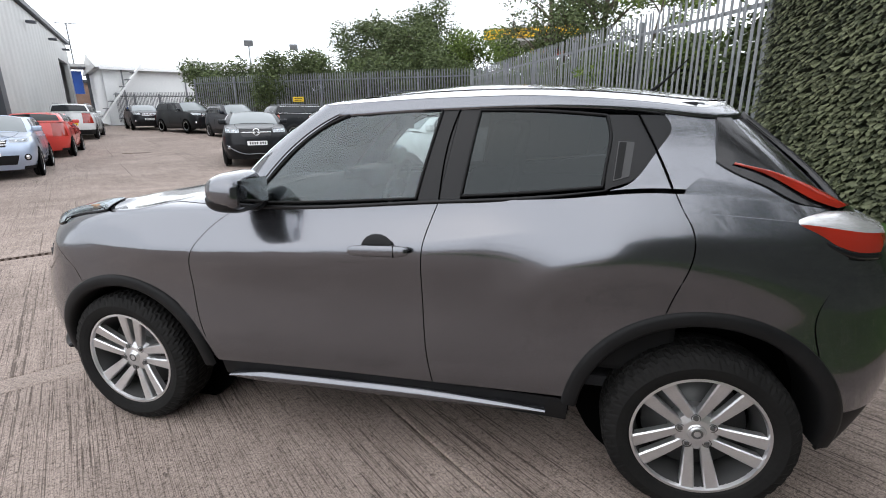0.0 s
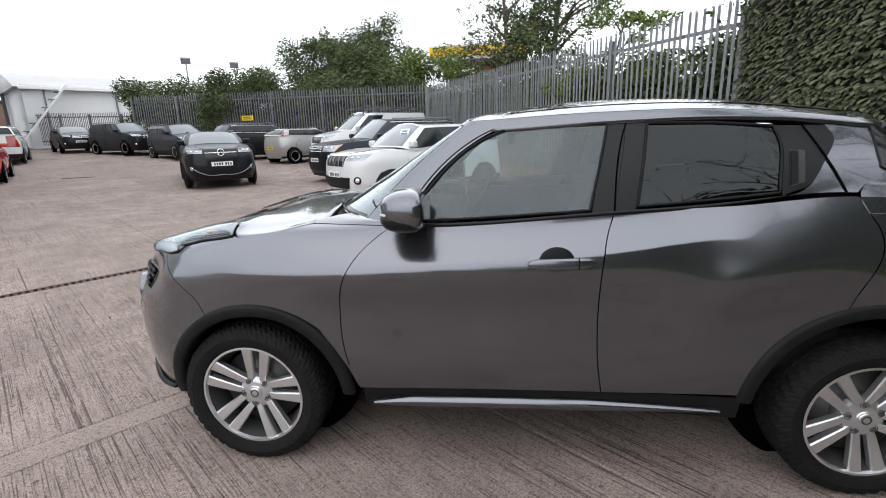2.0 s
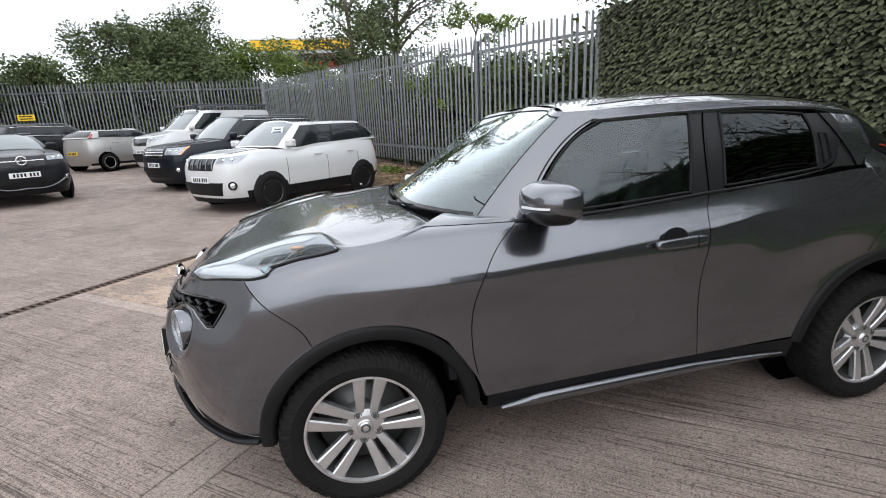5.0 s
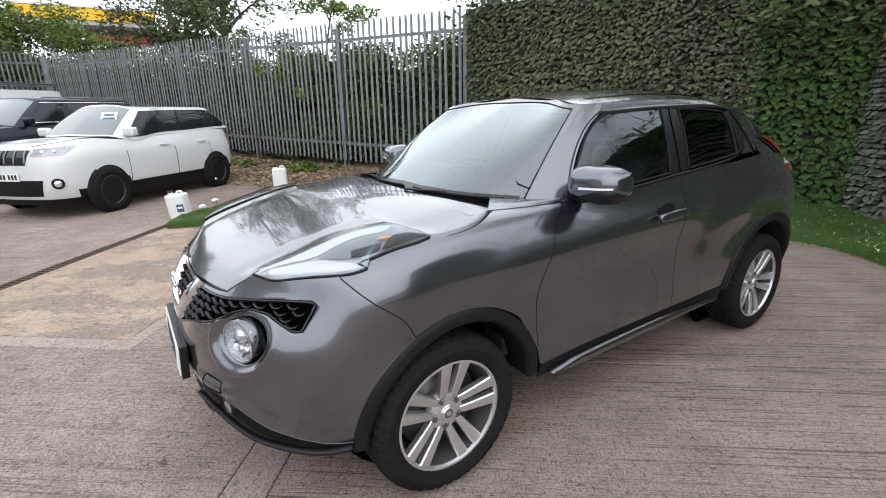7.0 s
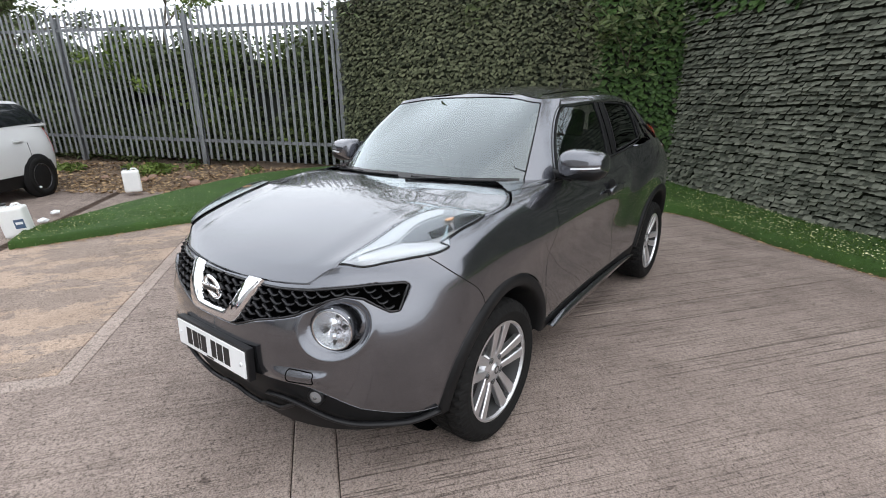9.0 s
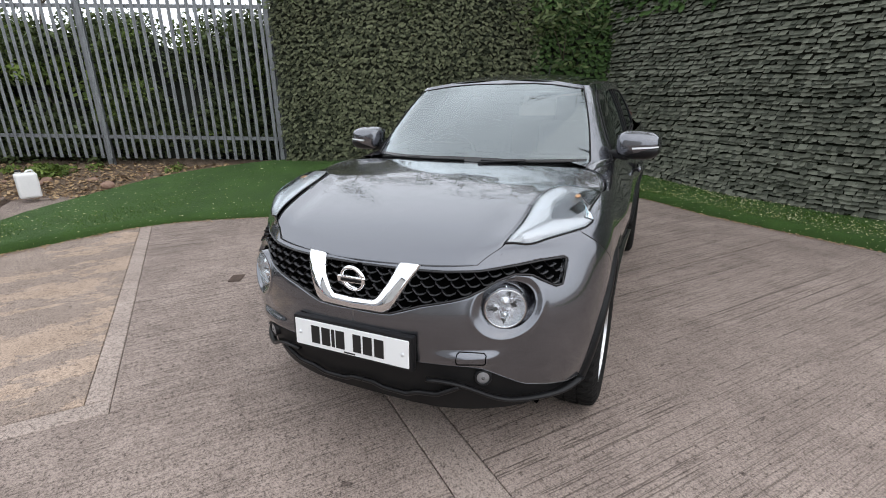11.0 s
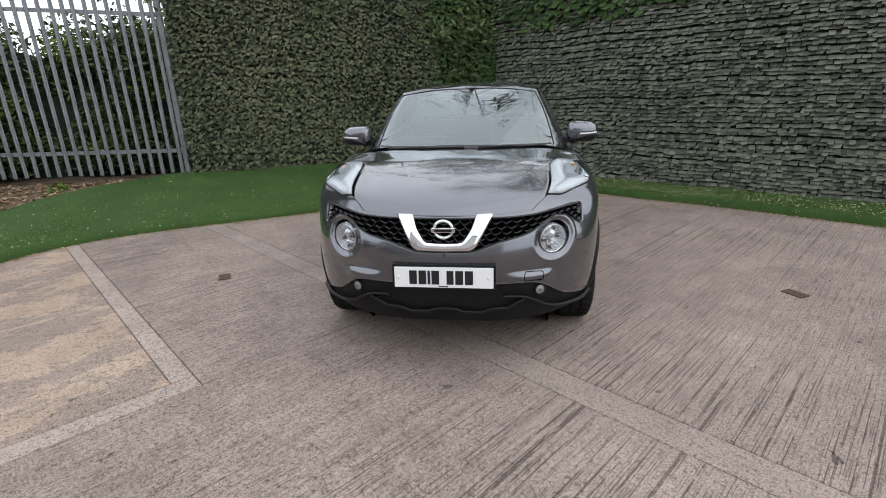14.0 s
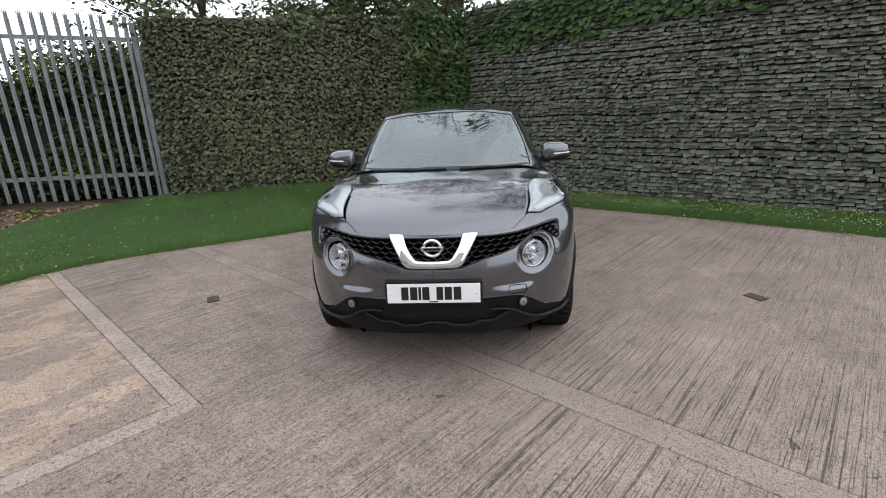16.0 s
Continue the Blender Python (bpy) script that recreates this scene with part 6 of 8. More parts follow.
# pillars and roof rail in body colour
rc = up_uv(curve([(-0.56, 1.098), (-0.43, 1.28), (-0.24, 1.435), (-0.10, 1.503)], 20))
rc[0, 1], rc[-1, 1] = 0, 1
g = coons([(u, 0.0) for u in np.linspace(UA0, rc[0, 0], 8)], [(u, 1.0) for u in np.linspace(UA0, rc[-1, 0], 8)], [(UA0, 0), (UA0, 1)], rc, 14, 40)
V, F = panel(UP, g, 0.004, 0.02, 1)
both("front_pillar", V, F, PAINT)
us_ = np.linspace(rc[-1, 0] - 0.012, UP.station(10), 40)
g = coons([(u, 0.875) for u in us_], [(u, 1.0) for u in us_], [(us_[0], 0.875), (us_[0], 1)], [(us_[-1], 0.875), (us_[-1], 1)], 60, 8)
V, F = panel(UP, g, 0.004, 0.02, 1)
tt = np.linspace(0, 1, 8)
swell = np.where(tt < 0.15, tt / 0.15, (1 - (tt - 0.15) / 0.85) ** 0.8) * 0.010
N = UP.normal(g.reshape(-1, 2))
V = np.array(V)
V[:len(N)] += N * np.tile(swell, 60)[:, None]
both("roof_rail", V, F, PAINT)
# upper quarter behind the rear door
kink = curve([(0.895, 1.212), (0.964, 1.236), (1.022, 1.30), (1.066, 1.36), (1.096, 1.412), (1.075, 1.455)], 24)
top_u = [(u, 0.88) for u in np.linspace(up_uv([(1.075, 1.455)])[0][0], UP.station(10), 12)]
ku = up_uv(kink)
ku[-1] = top_u[0]
b0 = up_uv([(0.895, 1.206)])[0][0]
RQ = UP.station(9) + 0.012
g = coons([(u, 0.0) for u in np.linspace(b0, RQ, 20)], [(u, 0.88) for u in np.linspace(top_u[0][0], UP.station(10), 20)], ku, [(RQ, 0), (UP.station(10), 0.88)], 40, 40)
V, F = panel(UP, g, 0.0, 0, 1)
V = V.reshape(40, 40, 3)
seat_u = np.linspace(U_S0, 1.0, 6000)
T = LOW(np.stack([seat_u, np.ones(6000)], 1))
for i in range(40):
    k = np.argmin(((T[:, :2] - V[i, 0, :2]) ** 2).sum(1))
    d = T[k] - V[i, 0]
    for j in range(14):
        V[i, j] += d * (1 - j / 14) ** 2
V = V.reshape(-1, 3)
both("upper_quarter", V, F, PAINT)
# a rounded hollow joins it to the haunch
V = V[:1600].reshape(40, 40, 3)
B = []
for i in range(40):
    if V[i, 0, 0] < 1.115:
        continue
    k = np.argmin(((T[:, :2] - V[i, 0, :2]) ** 2).sum(1))
    p0, p1, p2 = haunch(LOW(np.array([[seat_u[k], 0.935]])))[0], V[i, 0], V[i, 6]
    for t in np.linspace(0, 1, 10):
        B.append((1 - t) ** 2 * p0 + 2 * t * (1 - t) * p1 + t * t * p2 + np.array([0, 0.0025 * math.sin(math.pi * t) + 0.0012, 0]))
both("quarter_hollow", np.array(B), [f[::-1] for f in grid_faces(len(B) // 10, 10)], PAINT)


# side glass
def pane(name, left, right, bottom, top, mat, label):
    g = coons(*[up_uv(curve(q, 24, len(q) < 3)) for q in (bottom, top, left, right)], 24, 16)
    V, F = panel(UP, g, 0.0, 0, 1)
    a = both(name, V, F, mat, car, label)
    rim_uv = np.vstack([up_uv(curve(q, 24, len(q) < 3)) for q in (bottom, right, top[::-1], left[::-1])])
    P = UP(rim_uv, 0.003)
    keep = [0] + [i for i in range(1, len(P)) if np.linalg.norm(P[i] - P[i - 1]) > 0.004]
    P = P[keep]
    for s, o in zip((1, -1), a):
        part("window_seal", mesh("window_seal", *tube(P * [1, s, 1], 0.006, 6, True)), M["plastic"], o)
    return a


F_L = [(-0.540, 1.115), (-0.42, 1.272), (-0.235, 1.425), (-0.13, 1.469)]
F_T = [(-0.13, 1.469), (0.05, 1.479), (0.27, 1.482)]
F_B = [(-0.540, 1.115), (-0.2, 1.130), (0.193, 1.156)]
F_R = [(0.193, 1.156), (0.27, 1.482)]
R_L = [(0.370, 1.170), (0.42, 1.478)]
R_T = [(0.42, 1.478), (0.65, 1.474), (0.878, 1.455)]
R_B = [(0.370, 1.170), (0.6, 1.188), (0.872, 1.216)]
R_R = [(0.872, 1.216), (0.884, 1.31), (0.892, 1.40), (0.878, 1.455)]
pane("front_window", F_L, F_R, F_B, F_T, M["side_glass"], "clear front door glass mirroring branches")
pane("rear_window", R_L, R_R, R_B, R_T, M["dark_glass"], "dark privacy glass")


def trim(name, bottom, top, left, right, mat, lift=0.001, nu=16, nv=16):
    g = coons(*[up_uv(curve(q, 20, len(q) < 3)) for q in (bottom, top, left, right)], nu, nv)
    return both(name, *panel(UP, g, lift, 0.012, 1), mat)


trim("middle_pillar", [(0.20, 1.145), (0.285, 1.153)], [(0.27, 1.482), (0.34, 1.483)], [(0.20, 1.145), (0.27, 1.482)], [(0.285, 1.153), (0.34, 1.483)], M["satin_black"])
trim("middle_pillar", [(0.286, 1.153), (0.365, 1.158)], [(0.342, 1.483), (0.42, 1.480)], [(0.286, 1.153), (0.342, 1.483)], [(0.365, 1.158), (0.42, 1.480)], M["satin_black"])
trim("rear_trim", [(0.88, 1.203), (0.895, 1.212)], [(0.878, 1.458), (1.075, 1.452)], [(0.88, 1.203), (0.888, 1.31), (0.894, 1.40), (0.878, 1.458)], [tuple(p) for p in kink], M["satin_black"])
trim("mirror_triangle", [(-0.64, 1.10), (-0.555, 1.105)], [(-0.60, 1.135), (-0.50, 1.17)], [(-0.64, 1.10), (-0.60, 1.135)], [(-0.555, 1.105), (-0.50, 1.17)], M["satin_black"])
# strip along the waist under the glass and over it
for s in (-1, 1):
    P = LOW(belt_uv(-0.6, 0.89, 60), 0.003) * [1, s, 1]
    part("waist_strip", mesh("waist_strip", *tube(P, np.r_[np.full(50, 0.008), np.linspace(0.008, 0.003, 10)], 6)), M["satin_black"], car)
    c = up_uv(curve([(-0.57, 1.105), (-0.44, 1.285), (-0.245, 1.442), (-0.12, 1.490), (0.1, 1.501), (0.34, 1.505), (0.6, 1.500), (0.9, 1.480), (1.075, 1.457)], 70))
    part("frame_strip", mesh("frame_strip", *tube(UP(c, 0.003) * [1, s, 1], 0.004, 6)), M["satin_black"], car)
trim("rear_handle", [(0.905, 1.235), (0.958, 1.252)], [(0.918, 1.368), (0.972, 1.364)], [(0.905, 1.235), (0.918, 1.368)], [(0.958, 1.252), (0.972, 1.364)], M["gloss_black"], 0.004)
trim("handle_grip", [(0.909, 1.242), (0.932, 1.249)], [(0.922, 1.362), (0.945, 1.361)], [(0.909, 1.242), (0.922, 1.362)], [(0.932, 1.249), (0.945, 1.361)], M["plastic"], 0.009)

# roof skin
n = 40
te = UP(np.stack([np.linspace(0, 1, 4 * n), np.ones(4 * n)], 1))
V, F = [], []
xs = np.linspace(0.004, 0.996, 50)
L = UP(np.stack([np.linspace(0, 1, 400), np.ones(400)], 1))
frontx = L[:, 0]
rows_t = np.linspace(0, 1, 46)
# roof rows run across from rail to rail
ua, ub = UP.station(2), UP.station(10)
side = UP(np.stack([np.linspace(ua, ub, 46), np.ones(46)], 1))
zc = basis(np.array([0, .25, .5, .75, 1.]), natural(np.array([0, .25, .5, .75, 1.])), rows_t) @ np.array([1.548, 1.590, 1.594, 1.570, 1.520])
xc = np.linspace(-0.205, 1.355, 46)
q = np.linspace(-1, 1, 41)
for i in range(46):
    x0, y0, z0 = side[i]
    V += list(zip(x0 + (xc[i] - x0) * (1 - abs(q) ** 2.4), q * y0, z0 + 0.004 + (zc[i] - z0) * (1 - abs(q) ** 2.6)))
part("roof", mesh("roof", V, [f[::-1] for f in grid_faces(46, 41)]), PAINT, car)
for s in (-1, 1):
    P = np.array([V[i * 41 + (4 if s < 0 else 36)] for i in range(3, 46)]) + [0, 0, 0.0015]
    part("roof_groove", mesh("roof_groove", *tube(P, 0.0025, 6, flat=0.5)), M["seam"], car)
# spoiler
sp = []
for y in np.linspace(-0.535, 0.535, 31):
    f = abs(y) / 0.535
    xe = 1.34 - 0.10 * f ** 3
    zb = 1.512 - 0.04 * f ** 2.5
    sp += [(1.12, y, zb + 0.03), (1.22, y, zb + 0.022), (xe - 0.02, y, zb + 0.0), (xe, y, zb - 0.012), (xe - 0.02, y, zb - 0.032), (1.20, y, zb - 0.04)]
bm = bmesh.new()
bm.from_mesh(mesh("spoiler", sp, grid_faces(31, 6) + [tuple(range(6)), tuple(range(30 * 6, 31 * 6))[::-1]]))
bmesh.ops.recalc_face_normals(bm, faces=bm.faces)
part("spoiler", bm_mesh("spoiler", bm, True), PAINT, car)
V, F = tube([(1.1, 0, 1.55), (1.16, 0, 1.6), (1.26, 0, 1.70)], [0.012, 0.006, 0.003], 6)
part("aerial", mesh("aerial", V, F), M["plastic"], car)
# tailgate glass
g = coons([(u, 0.05) for u in np.linspace(RQ + 0.015, 1, 16)], [(u, 0.93) for u in np.linspace(UP.station(10) + 0.004, 1, 16)], [(RQ + 0.015, 0.05), (UP.station(10) + 0.004, 0.93)], [(1, 0.05), (1, 0.93)], 24, 20)
both("tailgate_glass", *panel(UP, g, 0.004, 0.01, 1), M["dark_glass"], label="dark tailgate glass")
g = coons([(u, -0.02) for u in np.linspace(RQ - 0.005, 1, 16)], [(u, 0.06) for u in np.linspace(RQ + 0.0, 1, 16)], [(RQ - 0.005, -0.02), (RQ, 0.06)], [(1, -0.02), (1, 0.06)], 20, 6)
both("tailgate_rim", *panel(UP, g, 0.002, 0.01, 1), M["gloss_black"])
for s in (-1, 1):
    c = curve([(RQ + 0.002, 0.02), (UP.station(10) - 0.004, 0.5), (UP.station(10), 0.9)], 20)
    part("tailgate_edge", mesh("tailgate_edge", *tube(UP(c, 0.002) * [1, s, 1], 0.018, 6)), M["gloss_black"], car)
# tail lights: a bulb on the haunch with a red needle that climbs beside the tailgate glass
def lamp_patch(S, find, low_pts, high_pts, nu=30, nv=9):
    lo_, hi_ = curve(find(curve(low_pts, 24)), nu, True), curve(find(curve(high_pts, 24)), nu, True)
    q = np.linspace(0, 1, nv)[None, :, None]
    return lo_[:, None] * (1 - q) + hi_[:, None] * q


def puffed(S, g, base, puff, side, rows):
    """Part of a lamp that swells out from the body."""
    nu, nv = g.shape[:2]
    f = np.linspace(0, 1, nv)
    a = np.linspace(0, 1, nu)
    l = base + puff * np.sin(np.pi * np.clip(f * 0.94 + 0.03, 0, 1))[None, :] * np.clip(a * 5, 0, 1)[:, None]
    X = S(g.reshape(-1, 2), l.ravel()).reshape(nu, nv, 3)[:, rows]
    V = X.reshape(-1, 3) * [1, side, 1]
    F = grid_faces(nu, X.shape[1])
    return V, F if side < 0 else [q[::-1] for q in F]


main = lamp_patch(LOW, side_uv, [(1.424, 1.100), (1.49, 1.087), (1.572, 1.052), (1.64, 1.028), (1.73, 1.02)], [(1.424, 1.106), (1.47, 1.130), (1.53, 1.140), (1.64, 1.138), (1.74, 1.108)])
needle = lamp_patch(UP, up_uv, [(1.285, 1.290), (1.346, 1.272), (1.434, 1.230), (1.52, 1.180), (1.60, 1.150)], [(1.29, 1.296), (1.38, 1.272), (1.48, 1.236), (1.57, 1.196), (1.65, 1.150)], 30, 7)
shade = lamp_patch(UP, up_uv, [(1.236, 1.300), (1.30, 1.262), (1.40, 1.218), (1.50, 1.168), (1.56, 1.160)], [(1.24, 1.34), (1.36, 1.29), (1.46, 1.245), (1.54, 1.20), (1.60, 1.165)], 30, 5)
# black edge of the tailgate glass: upright below the spoiler, then along the red needle
edge_l = up_uv(curve([(1.30, 1.268), (1.25, 1.292), (1.237, 1.33), (1.24, 1.386), (1.247, 1.45)], 24))
edge_r = up_uv(curve([(1.50, 1.20), (1.42, 1.29), (1.34, 1.38), (1.285, 1.46)], 24))
both("tailgate_flank", *panel(UP, coons([edge_l[0], up_uv([(1.40, 1.228)])[0], edge_r[0]], [edge_l[-1], edge_r[-1]], edge_l, edge_r, 16, 20), 0.006, 0.012, 1), M["gloss_black"])
for s in (-1, 1):
    tl = part("tail_light", mesh("tail_light", *puffed(LOW, main, 0.012, 0.022, s, slice(0, 4))), M["red_lens"], car, "red and clear boomerang tail light")
    part("clear_lens", mesh("clear_lens", *puffed(LOW, main, 0.012, 0.022, s, slice(3, 9))), M["lamp_clear"], tl, "bright clear section")
    part("red_needle", mesh("red_needle", *puffed(UP, needle, 0.012, 0.014, s, slice(0, 7))), M["red_lens"], tl)
    part("needle_surround", mesh("needle_surround", *panel(UP, shade, 0.006, 0.01, s)), M["gloss_black"], tl)
    P = LOW(side_uv(curve([(1.415, 1.098), (1.49, 1.080), (1.572, 1.044), (1.64, 1.020), (1.73, 1.012)], 24)), 0.006) * [1, s, 1]
    part("light_surround", mesh("light_surround", *tube(P, 0.013, 6)), M["gloss_black"], tl)
    P = LOW(side_uv(curve([(1.415, 1.10), (1.465, 1.130), (1.51, 1.150)], 14)), 0.005) * [1, s, 1]
    part("light_surround", mesh("light_surround", *tube(P, 0.014, 6)), M["gloss_black"], tl)

# seams: dark strips that lie just inside the gaps
for c in (fender_seam, mid_seam, rear_seam, np.vstack([sill_f, sill_r]), tail_seam, bump_seam):
    uv = side_uv(c)
    for s in (-1, 1):
        part("seam_strip", mesh("seam_strip", *tube(LOW(uv, -0.020) * [1, s, 1], 0.012, 6)), M["seam"], car)
for s in (-1, 1):
    P = np.array([v for v in e0]) * [1, s, 1] + [0, 0, -0.026]
    part("seam_strip", mesh("seam_strip", *tube(P, 0.012, 6)), M["seam"], car)
    P = fe * [1, s, 1] + [0.03, 0, -0.014]
    part("seam_strip", mesh("seam_strip", *tube(P, 0.012, 6)), M["seam"], car)
    uv = up_uv(curve([(0.285, 1.150), (0.342, 1.485), (0.352, 1.508)], 20))
    part("seam_strip", mesh("seam_strip", *tube(UP(uv, 0.003) * [1, s, 1], 0.003, 6)), M["seam"], car)
    uv = up_uv(curve([(1.098, 1.215), (1.076, 1.27), (1.034, 1.36), (0.985, 1.458)], 20))
    part("seam_strip", mesh("seam_strip", *tube(UP(uv, 0.004) * [1, s, 1], 0.003, 6)), M["seam"], car)


# arch trims, liners, sills, floor
def arch_trim(cx, cz, r, a0, a1, drop):
    n, rows = 60, []
    for rr, l in ((r + 0.003, -0.004), (r - 0.002, 0.010), (r - 0.015, 0.014), (r - 0.045, 0.012), (r - 0.055, 0.004), (r - 0.058, -0.02)):
        P = np.array(arc(cx, cz, rr, a0, a1, n))
        uv = side_uv(P)
        rows.append(LOW(uv, l))
    V = np.stack(rows, 1)
    back = V[:, -1] * [1, 0, 1] + [0, 0.60, 0]
    V = np.concatenate([V, back[:, None]], 1).reshape(-1, 3)
    return V, grid_faces(n, 7)


both("arch_trim", *arch_trim(ACX, ACZ, ACR, 183, 2, 0), M["plastic"])
both("arch_trim", *arch_trim(BCX, BCZ, BCR, 175, -6, 0), M["plastic"])
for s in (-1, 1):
    # flat black discs paint the shade at the back of the wheel wells
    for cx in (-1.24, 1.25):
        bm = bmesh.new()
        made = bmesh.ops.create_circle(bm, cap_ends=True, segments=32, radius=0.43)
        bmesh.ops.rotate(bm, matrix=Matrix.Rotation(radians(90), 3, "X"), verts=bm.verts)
        part("shaded_wheel_liner", bm, M["seam"], car, at=pose(cx, s * 0.60, 0.38))
    uvs = np.vstack([side_uv([(x, 0.385 + 0.02 * (x + 0.77) / 1.57) for x in np.linspace(-0.75, 0.80, 30)])])
    lo_uv = side_uv([(x, 0.30) for x in np.linspace(-0.75, 0.80, 30)])
    q = np.linspace(0, 1, 5)[None, :, None]
    g = lo_uv[:, None] * (1 - q) + uvs[:, None] * q
    part("sill", mesh("sill", *panel(LOW, g, -0.006, 0.01, s)), M["plastic"], car)
    # bright lower skirt: a tapered blade along the sill
    V = []
    for x in np.linspace(-0.70, 0.72, 40):
        f = (x + 0.70) / 1.42
        h = 0.042 * min(1, f / 0.12, (1 - f) / 0.35) + 0.002
        zc_ = 0.325 + 0.028 * f
        y = 0.852 + 0.012 * (2 * f - 1) ** 2
        V += [(x, s * (y - 0.03), zc_ + h * 0.5 + 0.001), (x, s * (y + 0.002), zc_ + h * 0.5), (x, s * (y + 0.003), zc_ - h * 0.35), (x, s * (y - 0.01), zc_ - h * 0.5), (x, s * (y - 0.05), zc_ - h * 0.3)]
    F = grid_faces(40, 5)
    part("side_skirt", mesh("side_skirt", V, F if s > 0 else [f[::-1] for f in F]), PAINT, car, "grey side skirt blade")
# black boxes put the shade under the car into the underbody's colour
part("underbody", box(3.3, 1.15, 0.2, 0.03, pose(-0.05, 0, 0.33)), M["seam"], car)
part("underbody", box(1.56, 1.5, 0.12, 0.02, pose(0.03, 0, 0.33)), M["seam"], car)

# wheels
kit = wheel_parts(0.334, 0.215, 0.232, 5, M["alloy"], True)
for x in (-1.265, 1.265):
    add_wheel(car, kit, pose(x, -0.765, 0.332, 0, 9 if x < 0 else 28, 0))
    add_wheel(car, kit, pose(x, 0.765, 0.332, 0, 40, 180))

# door mirrors, handles
for s in (-1, 1):
    at = Matrix.Translation((-0.50, s * 0.90, 1.185))
    bm = bmesh.new()
    bmesh.ops.create_uvsphere(bm, u_segments=28, v_segments=18, radius=1)
    for v in bm.verts:
        x, y, z = v.co
        k = 0.62 if x > 0 else 1.0
        v.co = (0.106 * math.copysign(abs(x) ** 0.62, x) * k + 0.02 * y * s, 0.120 * math.copysign(abs(y) ** 0.6, y), 0.076 * math.copysign(abs(z) ** 0.62, z) * (1 - 0.14 * y * s) * (1 - 0.16 * max(0, -x)))
    mr = part("door_mirror", bm_mesh("door_mirror", bm, True), PAINT, car, "grey door mirror with a clear side repeater", at=at)
    bm = bmesh.new()
    bmesh.ops.create_uvsphere(bm, u_segments=28, v_segments=12, radius=1)
    for v in bm.verts:
        x, y, z = v.co
        v.co = (0.102 * math.copysign(abs(x) ** 0.62, x) * (0.66 if x > 0 else 1), 0.116 * math.copysign(abs(y) ** 0.6, y), 0.055 * min(0.2, z) - 0.027)
    part("mirror_base", bm_mesh("mirror_base", bm, True), M["satin_black"], mr)
    V = []
    for f in np.linspace(0, 1, 16):
        y = -0.03 + 0.135 * f
        x = -0.107 * max(0.05, 1 - (abs(y) / 0.1215) ** 3.2) ** 0.32 + 0.02 * y / 0.12
        V += [(x - 0.004, s * y, -0.008 + 0.006 * f), (x - 0.006, s * y, -0.018 + 0.008 * f)]
    F = grid_faces(16, 2)
    part("repeater", mesh("repeater", V, F), M["lens_white"], mr)
    part("mirror_glass", mesh("mirror_glass", [(0.0685, s * -0.09, -0.05), (0.0685, s * 0.09, -0.05), (0.0685, s * 0.09, 0.05), (0.0685, s * -0.09, 0.05)], [(0, 1, 2, 3)], False), M["chrome"], mr)
    bm = box(0.10, 0.13, 0.035, 0.014, pose(-0.005, -s * 0.11, -0.06, s * -12, 0, 0), None, 3)
    part("mirror_foot", bm_mesh("mirror_foot", bm, True), M["satin_black"], mr)
    # pull handle with its cup
    uv = side_uv([(0.075, 0.965)])
    p, nrm = haunch(LOW(uv))[0], LOW.normal(uv)[0]
    # black upper half of the cup is painted shade, the lower half body colour
    cup = bmesh.new()
    bmesh.ops.create_uvsphere(cup, u_segments=24, v_segments=10, radius=1)
    for v in cup.verts:
        v.co = (v.co.x * 0.068, v.co.y * 0.003, max(0.0, v.co.z) * 0.058)
    dish = bmesh.new()
    bmesh.ops.create_uvsphere(dish, u_segments=24, v_segments=10, radius=1)
    for v in dish.verts:
        v.co = (v.co.x * 0.066, v.co.y * 0.003, min(0.0, v.co.z) * 0.052)
    grip = bmesh.new()
    bmesh.ops.create_uvsphere(grip, u_segments=32, v_segments=14, radius=1)
    for v in grip.verts:
        v.co = [r * math.copysign(abs(c) ** 0.55, c) for r, c in zip((0.122, 0.016, 0.022), v.co)]
    hd = part("door_handle", bm_mesh("door_handle", grip, True), PAINT, car, "grey pull handle over a round cup", at=Matrix.Translation((p + 0.032 * nrm) * [1, s, 1]) @ pose(0, 0, 0, s * 6, -2, 0))
    part("handle_cup_shade", bm_mesh("handle_cup_shade", cup, True), M["satin_black"], hd, at=pose(-0.012, -s * 0.028, 0.004))
    part("handle_dish", bm_mesh("handle_dish", dish, True), PAINT, hd, at=pose(-0.012, -s * 0.027, 0.004))
    part("lock_seam", box(0.003, 0.031, 0.043, 0.001, pose(0.066, 0, 0)), M["seam"], hd)
    for dx in (-0.09, 0.09):
        part("handle_post", box(0.03, 0.034, 0.02, 0.004, pose(dx, -s * 0.016, 0)), M["satin_black"], hd)

# inside: floor, dashboard, wheel, seats
part("cabin_floor", box(2.3, 1.4, 0.05, 0.01, pose(0.35, 0, 0.42)), M["fabric"], car)
part("firewall", box(0.06, 1.45, 0.62, 0.01, pose(-0.86, 0, 0.72)), M["fabric"], car)
part("dashboard", bm_mesh("dashboard", box(0.42, 1.40, 0.24, 0.09, pose(-0.60, 0, 0.985), None, 4), True), M["plastic"], car)
part("instrument_hood", bm_mesh("instrument_hood", box(0.2, 0.4, 0.12, 0.05, pose(-0.47, 0.36, 1.10), None, 3), True), M["plastic"], car)
part("centre_console", bm_mesh("centre_console", box(0.7, 0.24, 0.30, 0.06, pose(-0.25, 0, 0.68), None, 3), True), M["plastic"], car)
